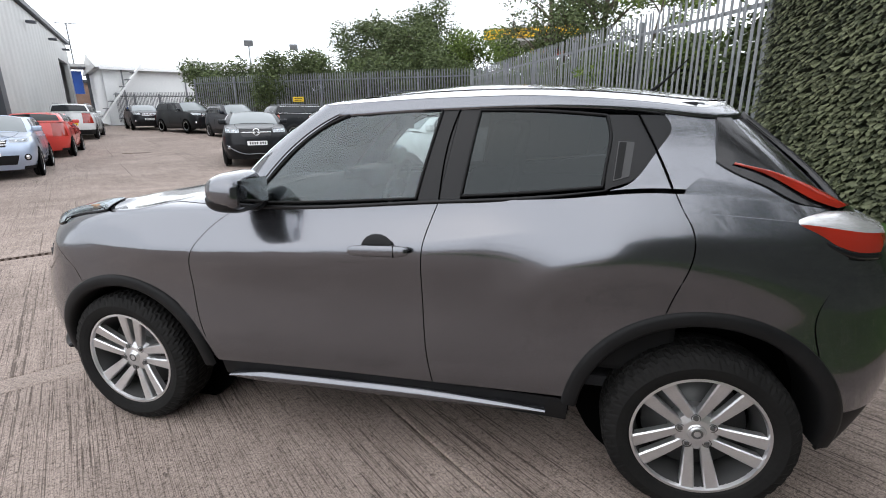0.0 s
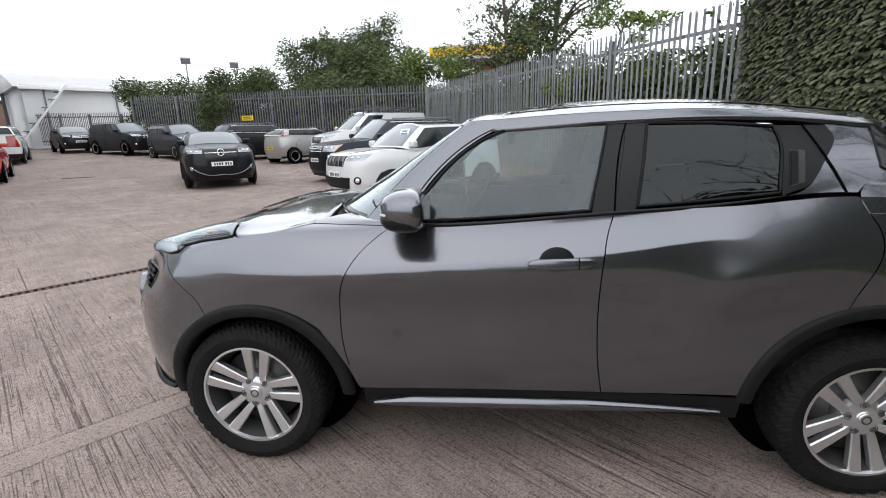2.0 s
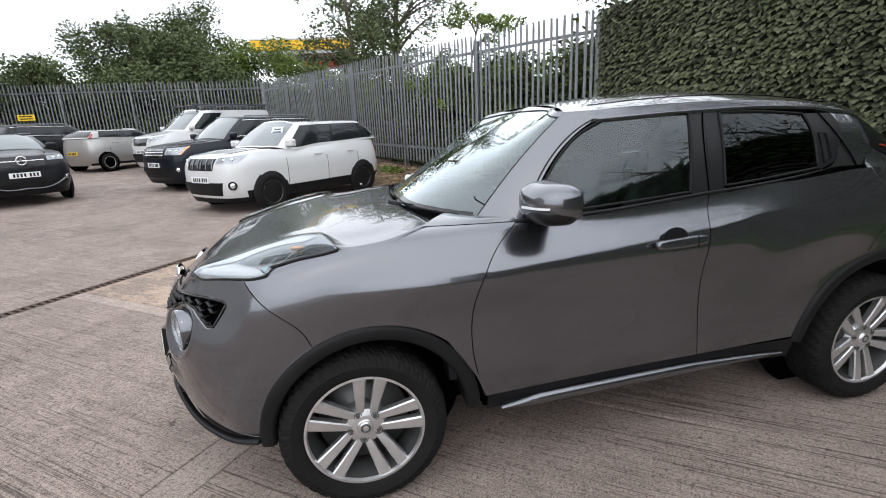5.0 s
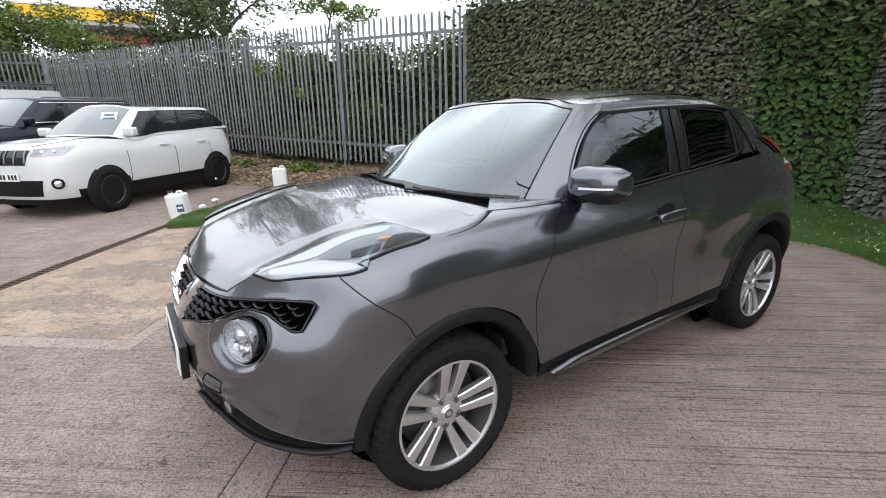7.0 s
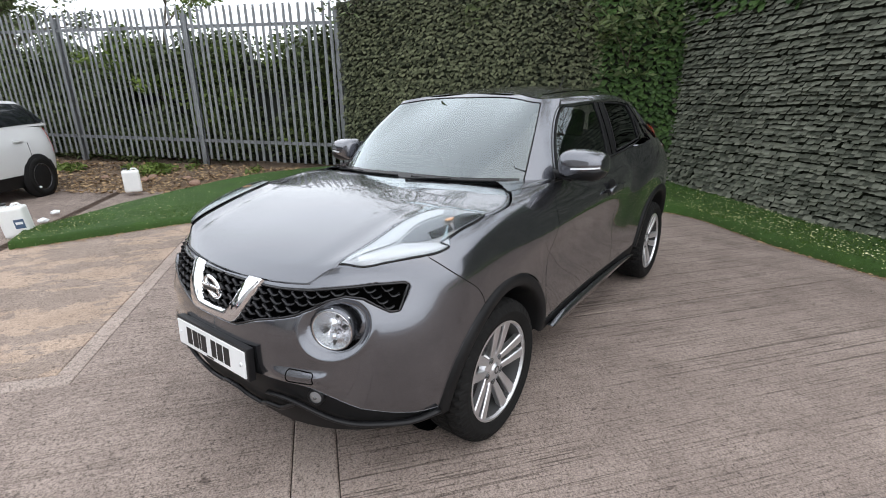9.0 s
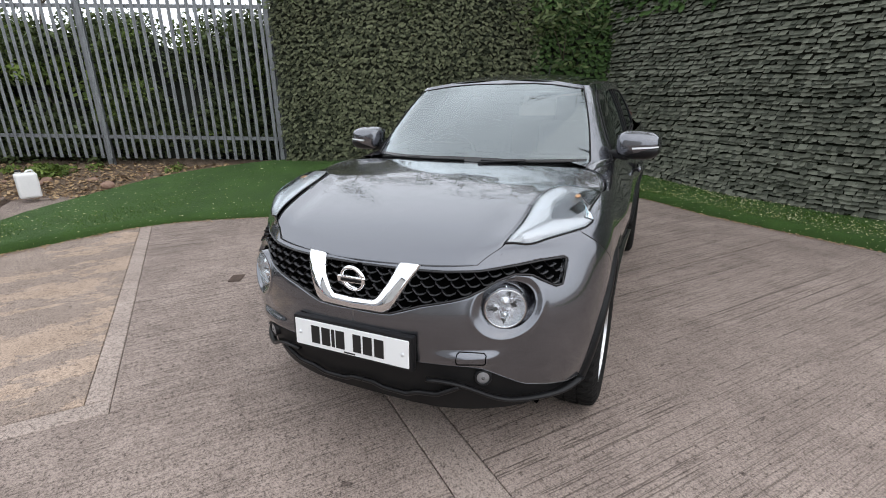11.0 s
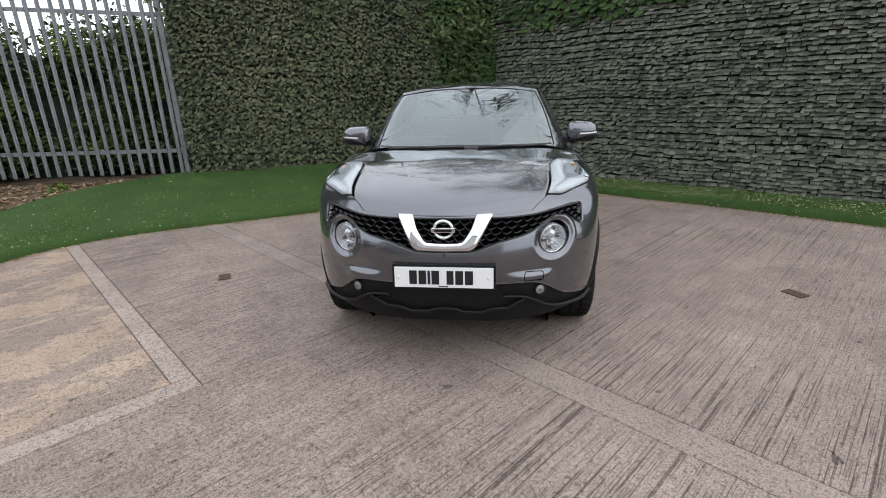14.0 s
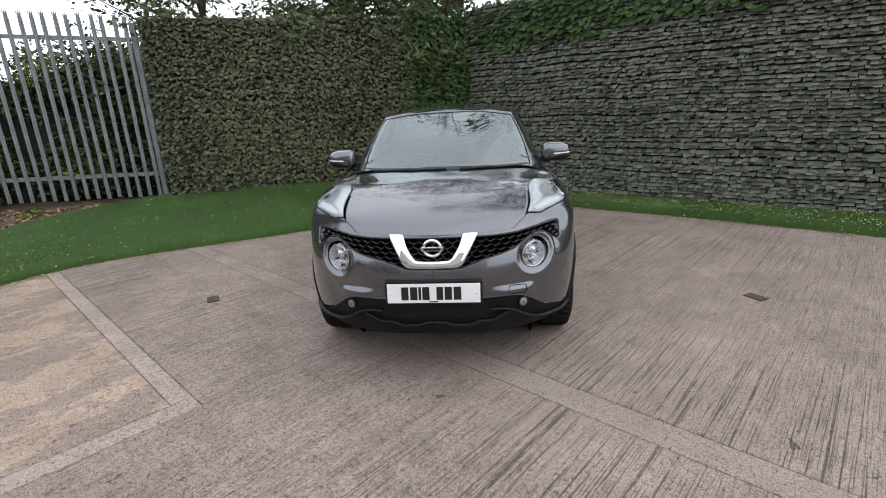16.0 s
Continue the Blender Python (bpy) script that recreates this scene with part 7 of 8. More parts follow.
part("rear_bench", bm_mesh("rear_bench", box(0.45, 1.25, 0.2, 0.06, pose(0.85, 0, 0.68), None, 3), True), M["fabric"], car)
part("rear_backrest", bm_mesh("rear_backrest", box(0.16, 1.25, 0.55, 0.05, pose(1.10, 0, 0.98, 0, 14, 0), None, 3), True), M["fabric"], car)
V, F = tube([(0.0, 0.185 * math.cos(a), 0.185 * math.sin(a)) for a in np.linspace(0, 2 * math.pi, 33)[:-1]], 0.014, 8, True)
sw = part("steering_wheel", mesh("steering_wheel", V, F), M["plastic"], car, at=pose(-0.30, 0.36, 1.02, 0, 24, 0))
part("wheel_hub", bm_mesh("wheel_hub", box(0.05, 0.15, 0.13, 0.03), True), M["plastic"], sw)
for y, z, w, h in ((0.10, 0, 0.17, 0.04), (-0.10, 0, 0.17, 0.04), (0, -0.1, 0.05, 0.16)):
    part("wheel_spoke", box(0.02, w, h, 0.006, pose(0, y, z)), M["alloy"] if z else M["plastic"], sw)
for y in (-0.36, 0.36):
    seat = part("front_seat", bm_mesh("front_seat", box(0.5, 0.5, 0.16, 0.06, pose(0.05, y, 0.66), None, 3), True), M["fabric"], car, "dark cloth front seat")
    part("backrest", bm_mesh("backrest", box(0.15, 0.48, 0.62, 0.06, pose(0.36, y, 0.95, 0, 16, 0), None, 3), True), M["fabric"], seat)
    part("headrest", bm_mesh("headrest", box(0.10, 0.27, 0.19, 0.045, pose(0.475, y, 1.34, 0, 12, 0), None, 3), True), M["fabric"], seat)
for y in (-0.4, 0.4):
    part("rear_headrest", bm_mesh("rear_headrest", box(0.09, 0.25, 0.16, 0.04, pose(1.19, y, 1.32), None, 3), True), M["fabric"], car)
for s in (-1, 1):
    part("door_lining", box(1.9, 0.05, 0.58, 0.02, pose(0.22, s * 0.735, 0.80)), M["plastic"], car)
part("inner_mirror", bm_mesh("inner_mirror", box(0.03, 0.23, 0.065, 0.014, pose(-0.10, 0, 1.43), None, 2), True), M["plastic"], car)
part("roof_lining", box(1.15, 1.1, 0.02, 0.005, pose(0.62, 0, 1.49)), M["fabric"], car)


# ---- the other parked vehicles ----
def parked_car(name, label, x, y, face, L, W, H, wb, fo, hood, cowl_z, cowl, ws_top, roof_end, belt, paint_mat, rim_mat, category="car",
               clad=False, tail=0.12, wheel_r=0.33, plate="white", show="front", rails=False, box_back=False, mouth="plain", tall_lamp=False, trim=None, group="parked cars"):
    """A vehicle facing -x in its own frame. cowl, ws_top and roof_end are distances from the nose."""
    yaw = math.degrees(math.atan2(face[1], face[0])) + 180
    ob = thing(name, label, category, group, at=pose(x, y, gz(x, y), 0, 0, yaw))
    f0, w2 = -(wb / 2 + fo), W / 2
    r0 = f0 + L
    b0, b1 = belt[0] + 0.05, belt[1] + 0.05
    hood, cowl_z = hood + 0.03, cowl_z + 0.04
    cx, tx, ex = f0 + cowl + 0.08, f0 + ws_top + 0.16, f0 + roof_end - 0.04
    xs = np.linspace(-wb / 2 - 0.02, wb / 2 + 0.02, 5)

    def ring_line(z, wide, nose, rear, top=False):
        P = []
        for q, dx in ((0, 0), (0.42, 0.02), (0.76, 0.11), (0.94, 0.34)):
            P.append((f0 + nose + dx, q * wide, z if not top else hood + (cowl_z - hood) * min(1, (nose + dx) / cowl)))
        for k, xx in enumerate(xs):
            zz = z
            if top:
                zz = hood + (cowl_z - hood) * min(1, (xx - f0) / cowl) if xx < cx else b0 + (b1 - b0) * (xx - cx) / (ex - cx)
            P.append((xx, wide * (1.0 if k not in (0, 4) else 0.995), zz))
        for q, dx in ((0.94, 0.3), (0.76, 0.1), (0.42, 0.02), (0, 0)):
            P.append((r0 - rear - dx, q * wide, z if not top else b1 - 0.02))
        return P

    zs = 0.5 * (0.62 + min(hood, b0))
    low = Loft([ring_line(0.2, w2 * 0.9, 0.1, 0.1), ring_line(0.42, w2 * 0.985, 0.01, 0.02), ring_line(0.62, w2, 0.0, 0.0), ring_line(max(0.76, hood - 0.12), w2 * 0.985, 0.03, 0.02), ring_line(0, w2 * 0.9, 0.13, tail * 0.7, True)])
    n, m = 120, 22
    g = coons([(u, 0) for u in np.linspace(0, 1, n)], [(u, 1) for u in np.linspace(0, 1, n)], [(0, 0), (0, 1)], [(1, 0), (1, 1)], n, m)
    V1, F1 = panel(low, g, 0, 0, 1)
    V2 = [(a, -b, c) for a, b, c in V1]
    body = part("body", mesh("body", *join((V1, F1), (V2, [f[::-1] for f in F1]))), paint_mat, ob)
    # bonnet
    us = np.linspace(0, 1, 300)
    T = low(np.stack([us, np.ones(300)], 1))
    V = []
    for k, t in enumerate(np.linspace(0, 1, 16)):
        xx = f0 + 0.125 + (cowl + 0.12 - 0.125) * t
        ye = np.interp(xx, T[:200, 0], T[:200, 1]) if t > 0 else 0.0
        ze = np.interp(xx, T[:200, 0], T[:200, 2])
        for q in np.linspace(-1, 1, 13):
            V.append((xx - (0.0 if t == 0 else 0.0), q * ye, ze + 0.035 * (1 - abs(q) ** 2.2) * min(1, t * 6)))
    part("bonnet", mesh("bonnet", V, [f[::-1] for f in grid_faces(16, 13)]), paint_mat, ob)
    for s in (-1, 1):
        c = np.array(V).reshape(16, 13, 3)[1:, 2 if s < 0 else 10] + [0, 0, 0.002]
        part("bonnet_seam", mesh("bonnet_seam", *tube(c, 0.004, 5)), M["seam"], ob)
    # cabin
    wb_ = w2 * 0.895
    wt = w2 * (0.72 if not box_back else 0.82)
    zr = H - 0.045
    re = r0 - tail
    sx = np.linspace(cx + 0.28, re - 0.38, 5)
    sb = lambda q: b0 + (b1 - b0) * np.clip((q - cx) / (ex - cx), 0, 1)
    UBc = [(cx, 0, cowl_z + 0.03), (cx + 0.06, wb_ * 0.55, cowl_z + 0.02), (cx + 0.17, wb_ * 0.9, cowl_z)] + [(q, wb_, sb(q)) for q in sx] + [(re - 0.1, wb_ * 0.93, b1), (re - 0.02, wb_ * 0.6, b1), (re, 0, b1)]
    tx_ = np.linspace(tx + 0.14, ex - 0.16, 5)
    UTc = [(tx, 0, H - 0.005), (tx + 0.02, wt * 0.55, H - 0.015), (tx + 0.06, wt * 0.9, zr - 0.015)] + [(q, wt, zr + 0.012 * math.sin(math.pi * k / 4) - 0.012) for k, q in enumerate(tx_)] + [(ex - 0.03, wt * 0.93, zr - 0.03), (ex, wt * 0.6, zr - 0.015), (ex + 0.01, 0, zr)]
    MID = []
    for k, (p, q) in enumerate(zip(UBc, UTc)):
        o = (np.array(p) + np.array(q)) / 2
        MID.append(tuple(o + [(-0.02 if k < 3 else 0.03 if k > 7 else 0), 0.025 * o[1], 0.012]))
    up = Loft([UBc, MID, UTc])
    g = coons([(u, 0) for u in np.linspace(0, 1, 70)], [(u, 1) for u in np.linspace(0, 1, 70)], [(0, 0), (0, 1)], [(1, 0), (1, 1)], 80, 12)
    V1, F1 = panel(up, g, 0, 0, 1)
    V2 = [(a, -b, c) for a, b, c in V1]
    part("cabin", mesh("cabin", *join((V1, F1), (V2, [f[::-1] for f in F1]))), paint_mat, ob)
    side = up(np.stack([np.linspace(0.0, 1.0, 60), np.ones(60)], 1))
    V = []
    for k in range(60):
        a, b, c = side[k]
        for q in np.linspace(-1, 1, 11):
            V.append((a, q * b, c + 0.03 * (1 - q * q) * min(1, min(k, 59 - k) / 14)))
    part("roof", mesh("roof", V, [f[::-1] for f in grid_faces(60, 11)]), paint_mat, ob)
    S = up.station

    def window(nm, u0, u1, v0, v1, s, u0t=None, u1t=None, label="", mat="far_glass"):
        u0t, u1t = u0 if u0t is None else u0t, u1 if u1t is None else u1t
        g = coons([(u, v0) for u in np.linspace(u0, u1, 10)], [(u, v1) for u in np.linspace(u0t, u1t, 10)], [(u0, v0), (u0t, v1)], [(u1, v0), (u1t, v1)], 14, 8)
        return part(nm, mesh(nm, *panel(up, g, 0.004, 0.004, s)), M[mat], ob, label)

    e = 0.012
    for s in (-1, 1):
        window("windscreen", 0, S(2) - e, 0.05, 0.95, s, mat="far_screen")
        if show != "van":
            a, b = S(3) - 0.3 * (S(3) - S(2)), S(5) - e * 0.6
            z1 = S(8) - e * 1.6 if L > 4.15 else S(7)
            g = coons([(u, 0.08) for u in np.linspace(a + e * 0.6, z1, 20)], [(u, 0.88) for u in np.linspace(a + e * 0.6, z1, 20)], [(a + e * 0.6, 0.08), (a + e * 0.6, 0.88)], [(z1, 0.08), (z1, 0.88)], 24, 8)
            part("window_band", mesh("window_band", *panel(up, g, 0.002, 0.002, s)), M["satin_black"], ob)
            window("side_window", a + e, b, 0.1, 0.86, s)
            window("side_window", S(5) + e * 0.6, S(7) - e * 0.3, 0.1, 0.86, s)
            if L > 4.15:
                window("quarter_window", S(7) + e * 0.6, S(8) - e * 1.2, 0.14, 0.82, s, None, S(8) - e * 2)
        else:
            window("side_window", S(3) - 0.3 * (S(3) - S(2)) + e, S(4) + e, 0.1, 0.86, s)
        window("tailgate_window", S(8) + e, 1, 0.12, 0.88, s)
        if trim:
            for v in (0.09, 0.88):
                P = up(np.stack([np.linspace(S(3) - 0.01, S(8) - e, 30), np.full(30, v)], 1), 0.006) * [1, s, 1]
                part("window_trim", mesh("window_trim", *tube(P, 0.012, 5)), M["chrome"], ob)
        if rails:
            P = up(np.stack([np.linspace(S(3), S(7), 20), np.ones(20)], 1), 0.0) * [1, s, 1] * np.array([1, 0.93, 1]) + [0, 0, 0.055]
            part("roof_rail", mesh("roof_rail", *tube(P, 0.018, 6)), M["galv"], ob)
        # door mirror
        p = up([(S(2) + 0.5 * (S(3) - S(2)), 0.12)])[0] * [1, s, 1] + np.array([0.03, s * 0.12, 0.04])
        mr = part("door_mirror", bm_mesh("door_mirror", box(0.12, 0.21, 0.14, 0.058, None, None, 5), True), paint_mat, ob, at=Matrix.Translation(p))
        part("mirror_foot", box(0.05, 0.12, 0.03, 0.008, pose(0, -s * 0.12, -0.05)), M["plastic"], mr)
        # doors
        for xx in (cx + 0.18, (cx + ex) / 2 - 0.05, min(wb / 2 - 0.12, ex - 0.3)) if show != "van" else (cx + 0.1, cx + 1.15):
            uv = low.find([(xx, z) for z in np.linspace(0.3, min(0.9, b0 - 0.08), 10)], [0, 2], 0.15, 0.85)
            part("door_seam", mesh("door_seam", *tube(low(uv, 0.0) * [1, s, 1], 0.005, 5)), M["seam"], ob)
        for xx in ((cx + ex) / 2 - 0.28, min(wb / 2 - 0.12, ex - 0.3) - 0.22):
            uv = low.find([(xx, b0 - 0.12)], [0, 2], 0.15, 0.85)
            part("door_handle", box(0.2, 0.03, 0.03, 0.01), paint_mat, ob, at=Matrix.Translation(low(uv, 0.018)[0] * [1, s, 1]))
        if clad:
            k3 = low.station(3)
            for a_, b_, top_ in ((0.0, k3, 0.10), (k3, 1.0, 0.24)):
                g = coons([(u, 0.0) for u in np.linspace(a_, b_, 30)], [(u, top_) for u in np.linspace(a_, b_, 30)], [(a_, 0), (a_, top_)], [(b_, 0), (b_, top_)], 40, 6)
                part("lower_cladding", mesh("lower_cladding", *panel(low, g, 0.008, 0.01, s)), M["plastic"], ob)
        else:
            g = coons([(u, 0.0) for u in np.linspace(0.12, 0.88, 40)], [(u, 0.1) for u in np.linspace(0.12, 0.88, 40)], [(0.12, 0), (0.12, 0.1)], [(0.88, 0), (0.88, 0.1)], 50, 4)
            part("sill", mesh("sill", *panel(low, g, 0.005, 0.01, s)), M["plastic"], ob)
        # lamps, front and rear
        K = low.station
        vt, vl = (0.97, 0.78) if not tall_lamp else (0.95, 0.70)
        g = coons([(u, vl) for u in np.linspace(K(1) + 0.012, K(3) - 0.02, 9)], [(u, vt) for u in np.linspace(K(1) + 0.018, K(3) + 0.012, 9)], [(K(1) + 0.012, vl), (K(1) + 0.018, vt)], [(K(3) - 0.02, vl), (K(3) + 0.012, vt)], 14, 8)
        hl = part("headlamp", mesh("headlamp", *panel(low, g, 0.007, 0.01, s)), M["lens"], ob, "clear headlamp")
        part("reflector", mesh("reflector", *panel(low, g, 0.002, 0, s)), M["lamp_silver"], hl)
        if tall_lamp:
            ga = coons([(u, vl) for u in np.linspace(K(3) - 0.024, K(3) - 0.018, 4)], [(u, vt) for u in np.linspace(K(3) + 0.002, K(3) + 0.012, 4)], [(K(3) - 0.024, vl), (K(3) + 0.002, vt)], [(K(3) - 0.018, vl), (K(3) + 0.012, vt)], 5, 5)
            part("amber_corner", mesh("amber_corner", *panel(low, ga, 0.010, 0.01, s)), M["amber"], hl, "amber corner lamp")
        for t in (0.3, 0.62):
            uu = K(1) + 0.015 + (K(3) - K(1) - 0.02) * t
            p = low([(uu, (vt + vl) / 2)], -0.012)[0] * [1, s, 1]
            bm = bmesh.new()
            bmesh.ops.create_uvsphere(bm, u_segments=12, v_segments=8, radius=0.034)
            part("lamp_bowl", bm_mesh("lamp_bowl", bm, True), M["bright"], hl, at=Matrix.Translation(p))
        g = coons([(u, 0.55) for u in np.linspace(K(9) + 0.0, K(11) - 0.012, 9)], [(u, 0.99) for u in np.linspace(K(9) + 0.01, K(11) - 0.02, 9)], [(K(9), 0.55), (K(9) + 0.01, 0.99)], [(K(11) - 0.012, 0.55), (K(11) - 0.02, 0.99)], 10, 10)
        if show != "hatch":
            part("tail_light", mesh("tail_light", *panel(low, g, 0.008, 0.01, s)), M["red_lens"], ob, "red tail light")
        else:
            g = coons([(u, 0.0) for u in np.linspace(S(8) - 0.016, S(8) + 0.008, 5)], [(u, 0.55) for u in np.linspace(S(8) - 0.016, S(8) + 0.008, 5)], [(S(8) - 0.016, 0), (S(8) - 0.016, 0.55)], [(S(8) + 0.008, 0), (S(8) + 0.008, 0.55)], 6, 8)
            part("tail_light", mesh("tail_light", *panel(up, g, 0.012, 0.01, s)), M["red_lens"], ob, "tall red tail light")
        # lower front: intake half and fog lamp
        g = coons([(u, 0.16) for u in np.linspace(0, K(2) - 0.03, 8)], [(u, 0.42) for u in np.linspace(0, K(2) - 0.02, 8)], [(0, 0.16), (0, 0.42)], [(K(2) - 0.03, 0.16), (K(2) - 0.02, 0.42)], 12, 6)
        part("lower_intake", mesh("lower_intake", *panel(low, g, 0.006, 0.01, s)), M["plastic"], ob)
        g = coons([(u, 0.64) for u in np.linspace(0, K(1) - 0.0, 8)], [(u, 0.93) for u in np.linspace(0, K(1) + 0.012, 8)], [(0, 0.64), (0, 0.93)], [(K(1), 0.64), (K(1) + 0.012, 0.93)], 12, 6)
        part("grille", mesh("grille", *panel(low, g, 0.006, 0.01, s)), M["gloss_black"], ob)
        for v in (0.70, 0.78, 0.86) if mouth == "bars" else (0.79,) if mouth == "wing" else ():
            P = low(np.stack([np.linspace(0.0, K(1) + 0.004, 10), np.full(10, v)], 1), 0.012) * [1, s, 1]
            part("grille_bar", mesh("grille_bar", *tube(P, 0.014, 5)), M["chrome"], ob)
        if mouth == "slots":
            for t in np.linspace(0.1, 0.9, 3):
                P = low(np.stack([np.full(8, (K(1) + 0.008) * t), np.linspace(0.66, 0.92, 8)], 1), 0.012) * [1, s, 1]
                part("grille_slat", mesh("grille_slat", *tube(P, 0.011, 5)), M["galv"], ob)
        uv = [(K(2) + 0.012, 0.36)]
        p = low(uv, 0.008)[0] * [1, s, 1]
        nr = low.normal(uv)[0] * [1, s, 1]
        fa = math.degrees(math.atan2(nr[1], nr[0])) + 90
        fg = part("fog_lamp", mesh("fog_lamp", *lathe([(0.0, 0.0), (0.05, 0.0), (0.062, -0.012), (0.075, -0.008), (0.08, 0.02)], 20)), M["plastic"], ob, at=Matrix.Translation(p) @ pose(0, 0, 0, 0, 0, fa))
        part("fog_lens", mesh("fog_lens", *lathe([(0.0, -0.012), (0.04, -0.008), (0.05, 0.0)], 16)), M["bright"], fg)
    if mouth == "wing":
        p = low([(0, 0.79)], 0.03)[0]
        bdg = part("badge", mesh("badge", *lathe([(0.075, 0.0), (0.08, -0.012), (0.09, -0.012), (0.095, 0.0)], 28)), M["chrome"], ob, at=Matrix.Translation(p) @ pose(0, 0, 0, 0, 0, -90))
        for a in (90, 210, 330):
            part("badge_ray", box(0.08, 0.012, 0.016, 0.003, pose(0.042 * math.cos(radians(a)), -0.006, 0.042 * math.sin(radians(a)), 0, -a, 0)), M["chrome"], bdg)
        for s in (-1, 1):
            P = low(np.array([(0.0, 0.17), (low.station(1), 0.17), (low.station(2) - 0.01, 0.30), (low.station(2) + 0.02, 0.42)]), 0.012) * [1, s, 1]
            part("silver_skid", mesh("silver_skid", *tube(curve(P, 20), 0.022, 6, flat=0.6)), M["galv"], ob)
    # plates
    for end, kind in ((0, "plate_white"), (1, "plate_yellow")):
        p = low([(end, 0.47 if not end else 0.5)], 0.012)[0]
        pl = part("number_plate", box(0.012, 0.52, 0.111, 0.003), M[kind], ob, "number plate with dark bars", at=Matrix.Translation(p))
        for k, yy in enumerate((0.18, 0.12, 0.06, 0.0, -0.09, -0.15, -0.21)):
            part("print_bar", box(0.003, 0.036, 0.07, 0, pose(-0.007 if not end else 0.007, yy, 0)), M["ink"], pl)
    # wheels in arches whose shaded openings are dark discs on the body
    kit = wheel_parts(wheel_r, 0.2, wheel_r * 0.66, 5, rim_mat, False)
    for xx in (-wb / 2, wb / 2):
        for s in (-1, 1):
            V, F = lathe([(0.0, 0.0), (wheel_r + 0.025, 0.0), (wheel_r + 0.035, 0.012), (wheel_r + 0.06, 0.012), (wheel_r + 0.065, 0.06)], 40)
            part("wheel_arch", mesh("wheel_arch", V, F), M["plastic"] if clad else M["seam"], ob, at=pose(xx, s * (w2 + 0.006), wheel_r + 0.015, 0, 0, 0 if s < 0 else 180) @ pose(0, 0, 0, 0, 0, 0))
            add_wheel(ob, kit, pose(xx, s * (w2 - 0.075), wheel_r - 0.005, 0, 17, 0 if s < 0 else 180))
    return ob, low, up


F_V = (-0.72, -0.69)
vit, vlow, vup = parked_car("white_crossover_car", "white compact crossover with black wheels and grey cladding", -2.1, 8.35, F_V, 4.17, 1.775, 1.61, 2.5, 0.85, 0.97, 1.06, 1.0, 1.62, 3.66, (1.0, 1.10), M["white_paint"], M["alloy_black"], clad=True, mouth="slots", tail=0.06, rails=False)
st = part("price_card", box(0.006, 0.27, 0.19, 0.001), M["paper"], vit, "white price card behind the windscreen", at=Matrix.Translation(vup([(vup.station(1) + 0.004, 0.55)], 0.012)[0] * [1, -1, 1]) @ pose(0, 0, 0, 0, 30, 12))
part("print_bar", box(0.003, 0.2, 0.05, 0, pose(-0.004, 0, -0.03)), M["paper_blue"], st)
part("print_bar", box(0.003, 0.16, 0.03, 0, pose(-0.004, 0, 0.04)), M["paper_blue"], st)
parked_car("dark_suv_car", "dark navy large estate SUV with amber corner lamps", -3.8, 12.2, F_V, 4.8, 1.9, 1.76, 2.86, 0.93, 1.02, 1.12, 1.25, 1.95, 4.55, (1.12, 1.18), M["navy_paint"], M["alloy"], clad=True, tail=0.1, wheel_r=0.36, rails=True, mouth="bars", tall_lamp=True, trim=True)
van, vl_, vu_ = parked_car("panel_van", "white panel van with a roof rack", -5.7, 17.2, F_V, 4.85, 1.95, 2.05, 3.0, 0.9, 1.12, 1.28, 0.95, 1.75, 4.75, (1.25, 1.25), M["white_paint"], M["alloy"], category="van", show="van", box_back=True, tail=0.06, wheel_r=0.33, group="parked cars")
for s in (-1, 1):
    part("rack_rail", mesh("rack_rail", *tube([(-0.75, s * 0.7, 2.2), (2.3, s * 0.7, 2.2)], 0.025, 6)), M["dark_steel"], van)
for xx in np.linspace(-0.6, 2.2, 5):
    part("rack_bar", mesh("rack_bar", *tube([(xx, -0.75, 2.17), (xx, 0.75, 2.17)], 0.022, 6)), M["dark_steel"], van)
    for s in (-1, 1):
        part("rack_foot", box(0.04, 0.04, 0.26, 0.004, pose(xx, s * 0.68, 2.07)), M["dark_steel"], van)
parked_car("silver_hatchback_car", "silver small three-door hatchback parked tail outwards", -8.9, 18.3, (0.55, 0.84), 3.92, 1.68, 1.44, 2.49, 0.78, 0.92, 1.02, 0.95, 1.6, 3.5, (1.02, 1.08), M["silver_paint"], M["alloy"], show="hatch", tail=0.1, wheel_r=0.3)
parked_car("white_hatchback_car", "white small hatchback half hidden by the van", -6.9, 19.9, F_V, 3.9, 1.68, 1.46, 2.45, 0.8, 0.92, 1.02, 0.95, 1.6, 3.6, (1.02, 1.06), M["white_paint"], M["alloy"], tail=0.1, wheel_r=0.3)
parked_car("black_crossover_car", "black crossover with a chrome grille and silver skid plate", -8.95, 11.15, (0.6, -0.8), 4.42, 1.8, 1.49, 2.7, 0.92, 0.96, 1.06, 1.2, 1.85, 4.05, (1.06, 1.14), M["black_paint"], M["alloy"], clad=True, mouth="wing", tail=0.15, wheel_r=0.34, rails=True)
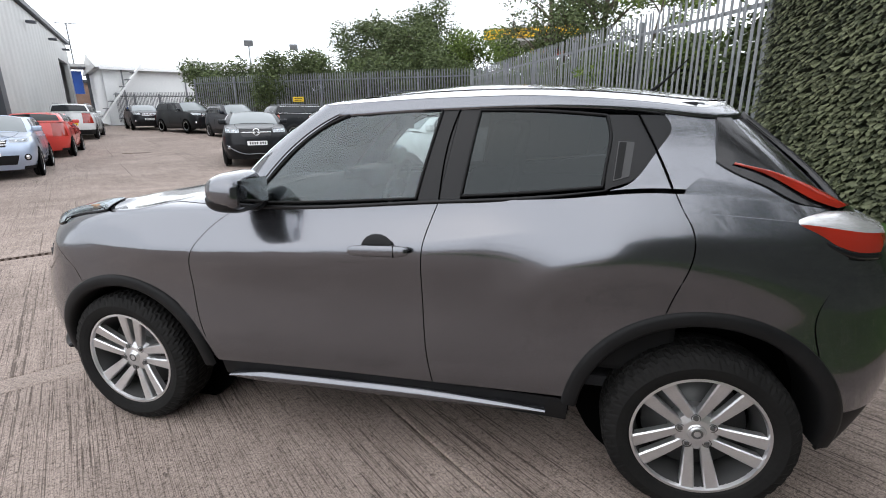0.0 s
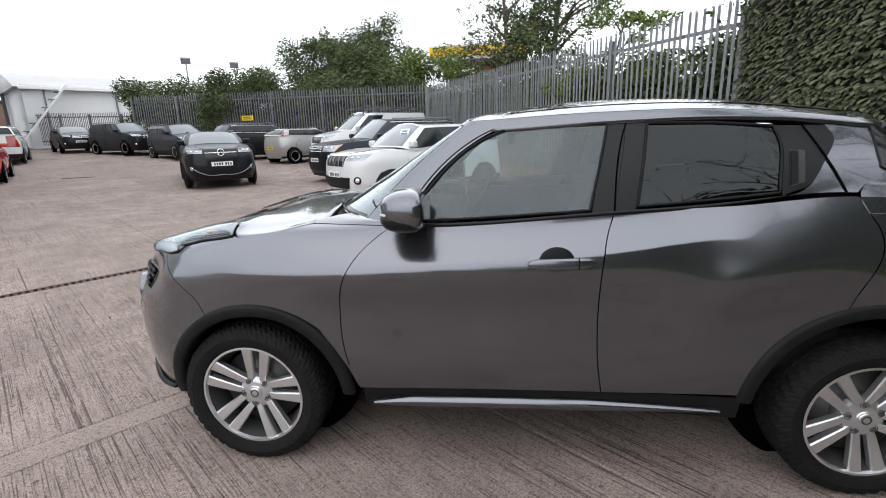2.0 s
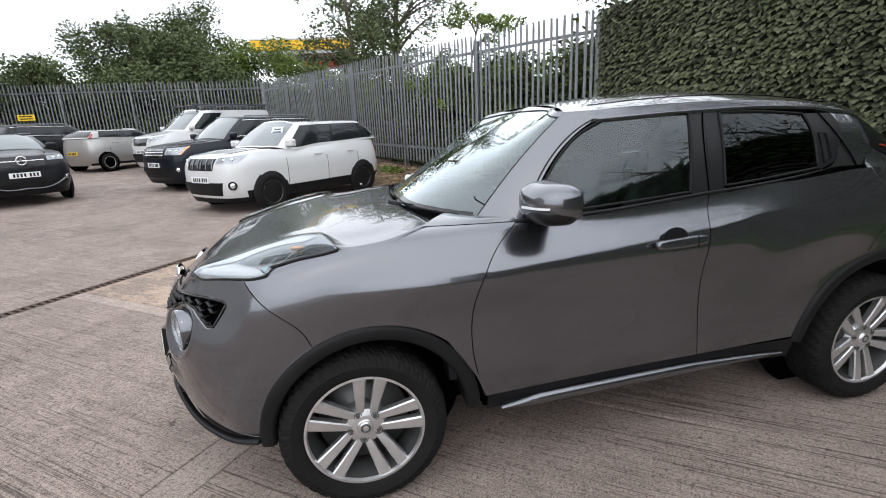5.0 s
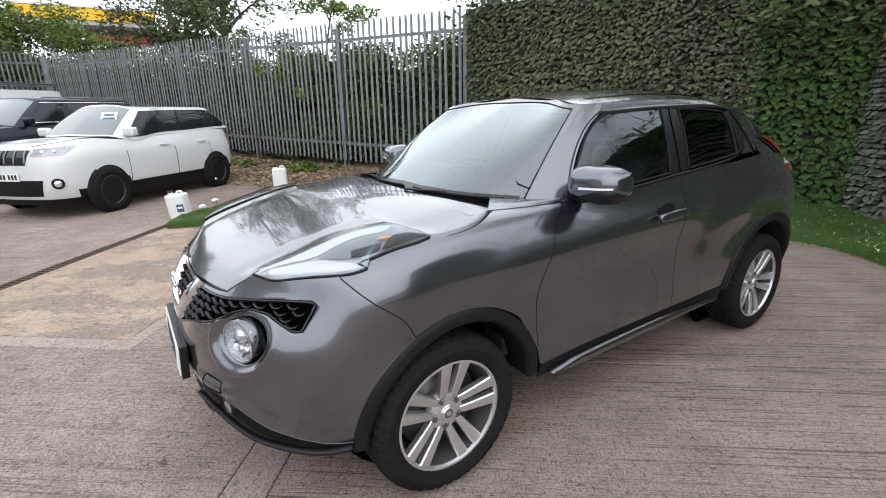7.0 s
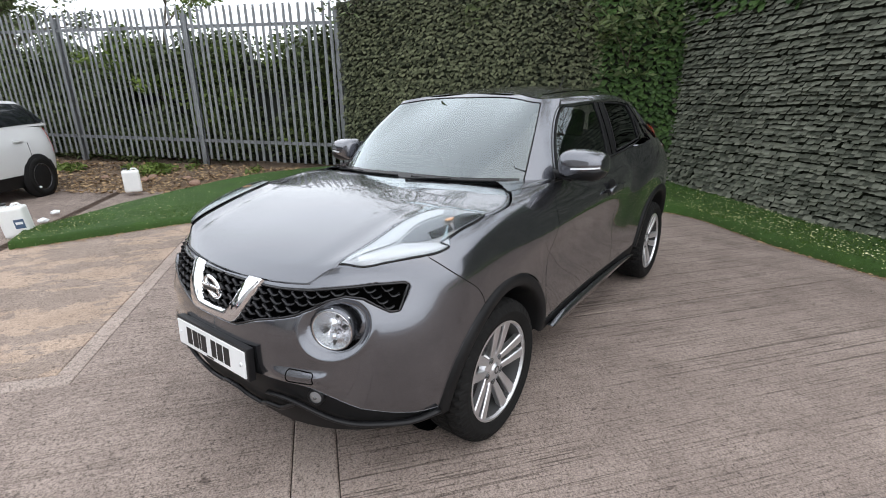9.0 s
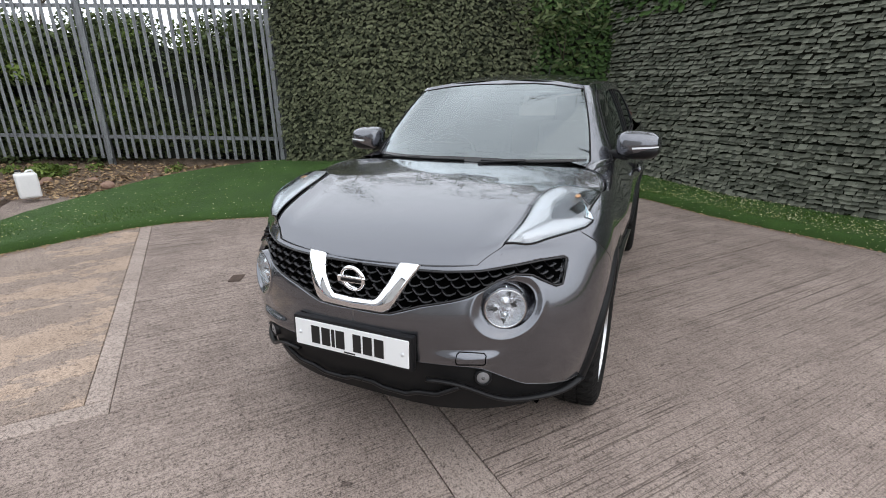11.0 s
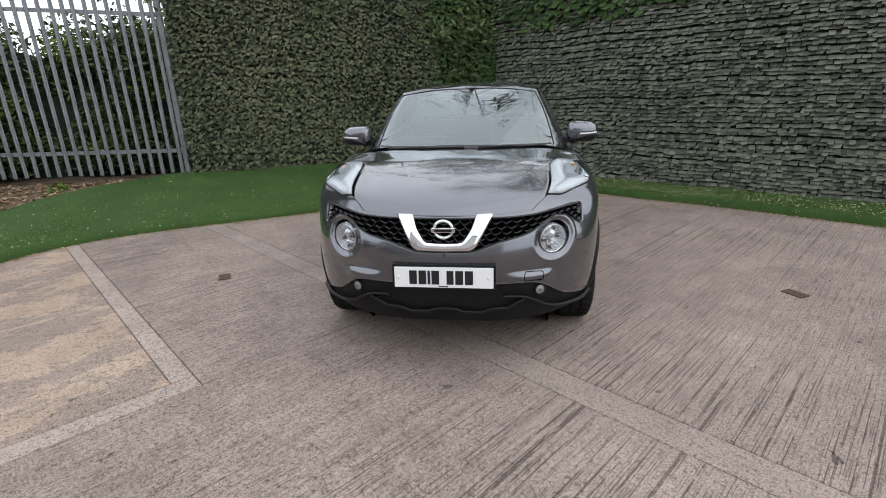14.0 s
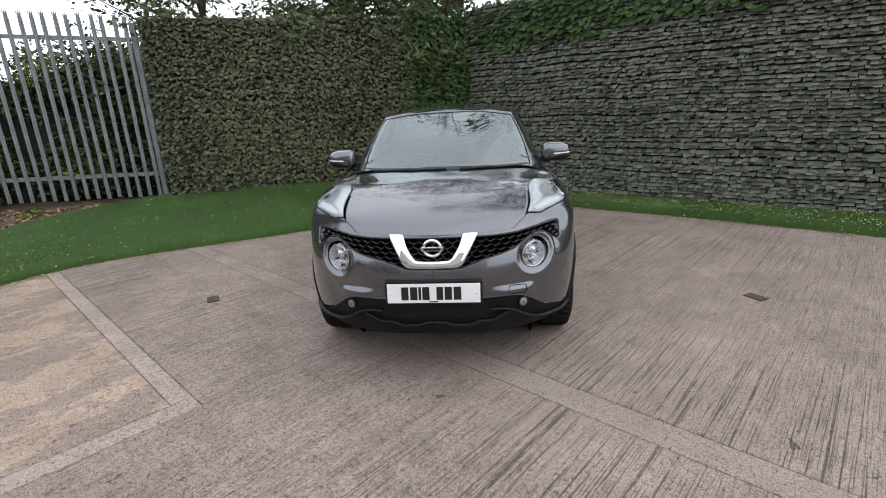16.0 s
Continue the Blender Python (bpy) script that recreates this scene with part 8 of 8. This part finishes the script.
parked_car("black_suv_car", "black SUV with chrome window trim parked tail outwards", -11.7, 19.6, (0.55, 0.84), 4.45, 1.84, 1.62, 2.67, 0.9, 0.98, 1.08, 1.1, 1.75, 4.1, (1.08, 1.14), M["black_paint"], M["alloy"], clad=True, tail=0.12, wheel_r=0.35, rails=True, trim=True)
parked_car("dark_compact_suv_car", "dark grey compact SUV parked by the far fence", -16.0, 19.6, (0.85, -0.52), 4.3, 1.8, 1.62, 2.6, 0.85, 0.98, 1.08, 1.05, 1.7, 4.0, (1.08, 1.15), M["navy_paint"], M["alloy"], clad=True, tail=0.1, wheel_r=0.35, rails=True, mouth="bars")
parked_car("black_family_suv_car", "black family SUV parked by the far fence", -20.8, 21.8, (0.94, -0.34), 4.57, 1.85, 1.66, 2.72, 0.93, 0.98, 1.08, 1.15, 1.8, 4.2, (1.08, 1.16), M["black_paint"], M["alloy"], tail=0.12, wheel_r=0.35, rails=True, mouth="bars")
parked_car("black_estate_car", "black estate car parked by the far fence", -25.6, 23.4, (0.8, -0.6), 4.6, 1.8, 1.48, 2.7, 0.95, 0.92, 1.02, 1.25, 1.95, 4.2, (1.02, 1.08), M["black_paint"], M["alloy"], tail=0.12, wheel_r=0.33, rails=True, mouth="bars")
parked_car("silver_blue_hatchback_car", "pale silver-blue hatchback beside the grey shed", -13.65, 7.0, (0.75, -0.66), 4.2, 1.76, 1.46, 2.62, 0.88, 0.86, 0.98, 1.15, 1.8, 3.85, (0.99, 1.05), M["blue_paint"], M["alloy"], tail=0.1, wheel_r=0.32, mouth="bars")
parked_car("red_hatchback_car", "red hatchback parked tail outwards beside the grey shed", -17.35, 11.0, (-0.71, 0.71), 4.05, 1.7, 1.45, 2.47, 0.82, 0.9, 1.0, 1.0, 1.65, 3.7, (1.0, 1.08), M["red_paint"], M["alloy"], tail=0.12, wheel_r=0.31)
parked_car("white_suv_car", "white SUV parked tail outwards beside the grey shed", -23.3, 17.1, (-0.69, 0.72), 4.34, 1.8, 1.63, 2.67, 0.83, 0.98, 1.08, 1.1, 1.75, 4.1, (1.08, 1.15), M["white_paint"], M["alloy"], clad=True, tail=0.1, wheel_r=0.34, rails=True)
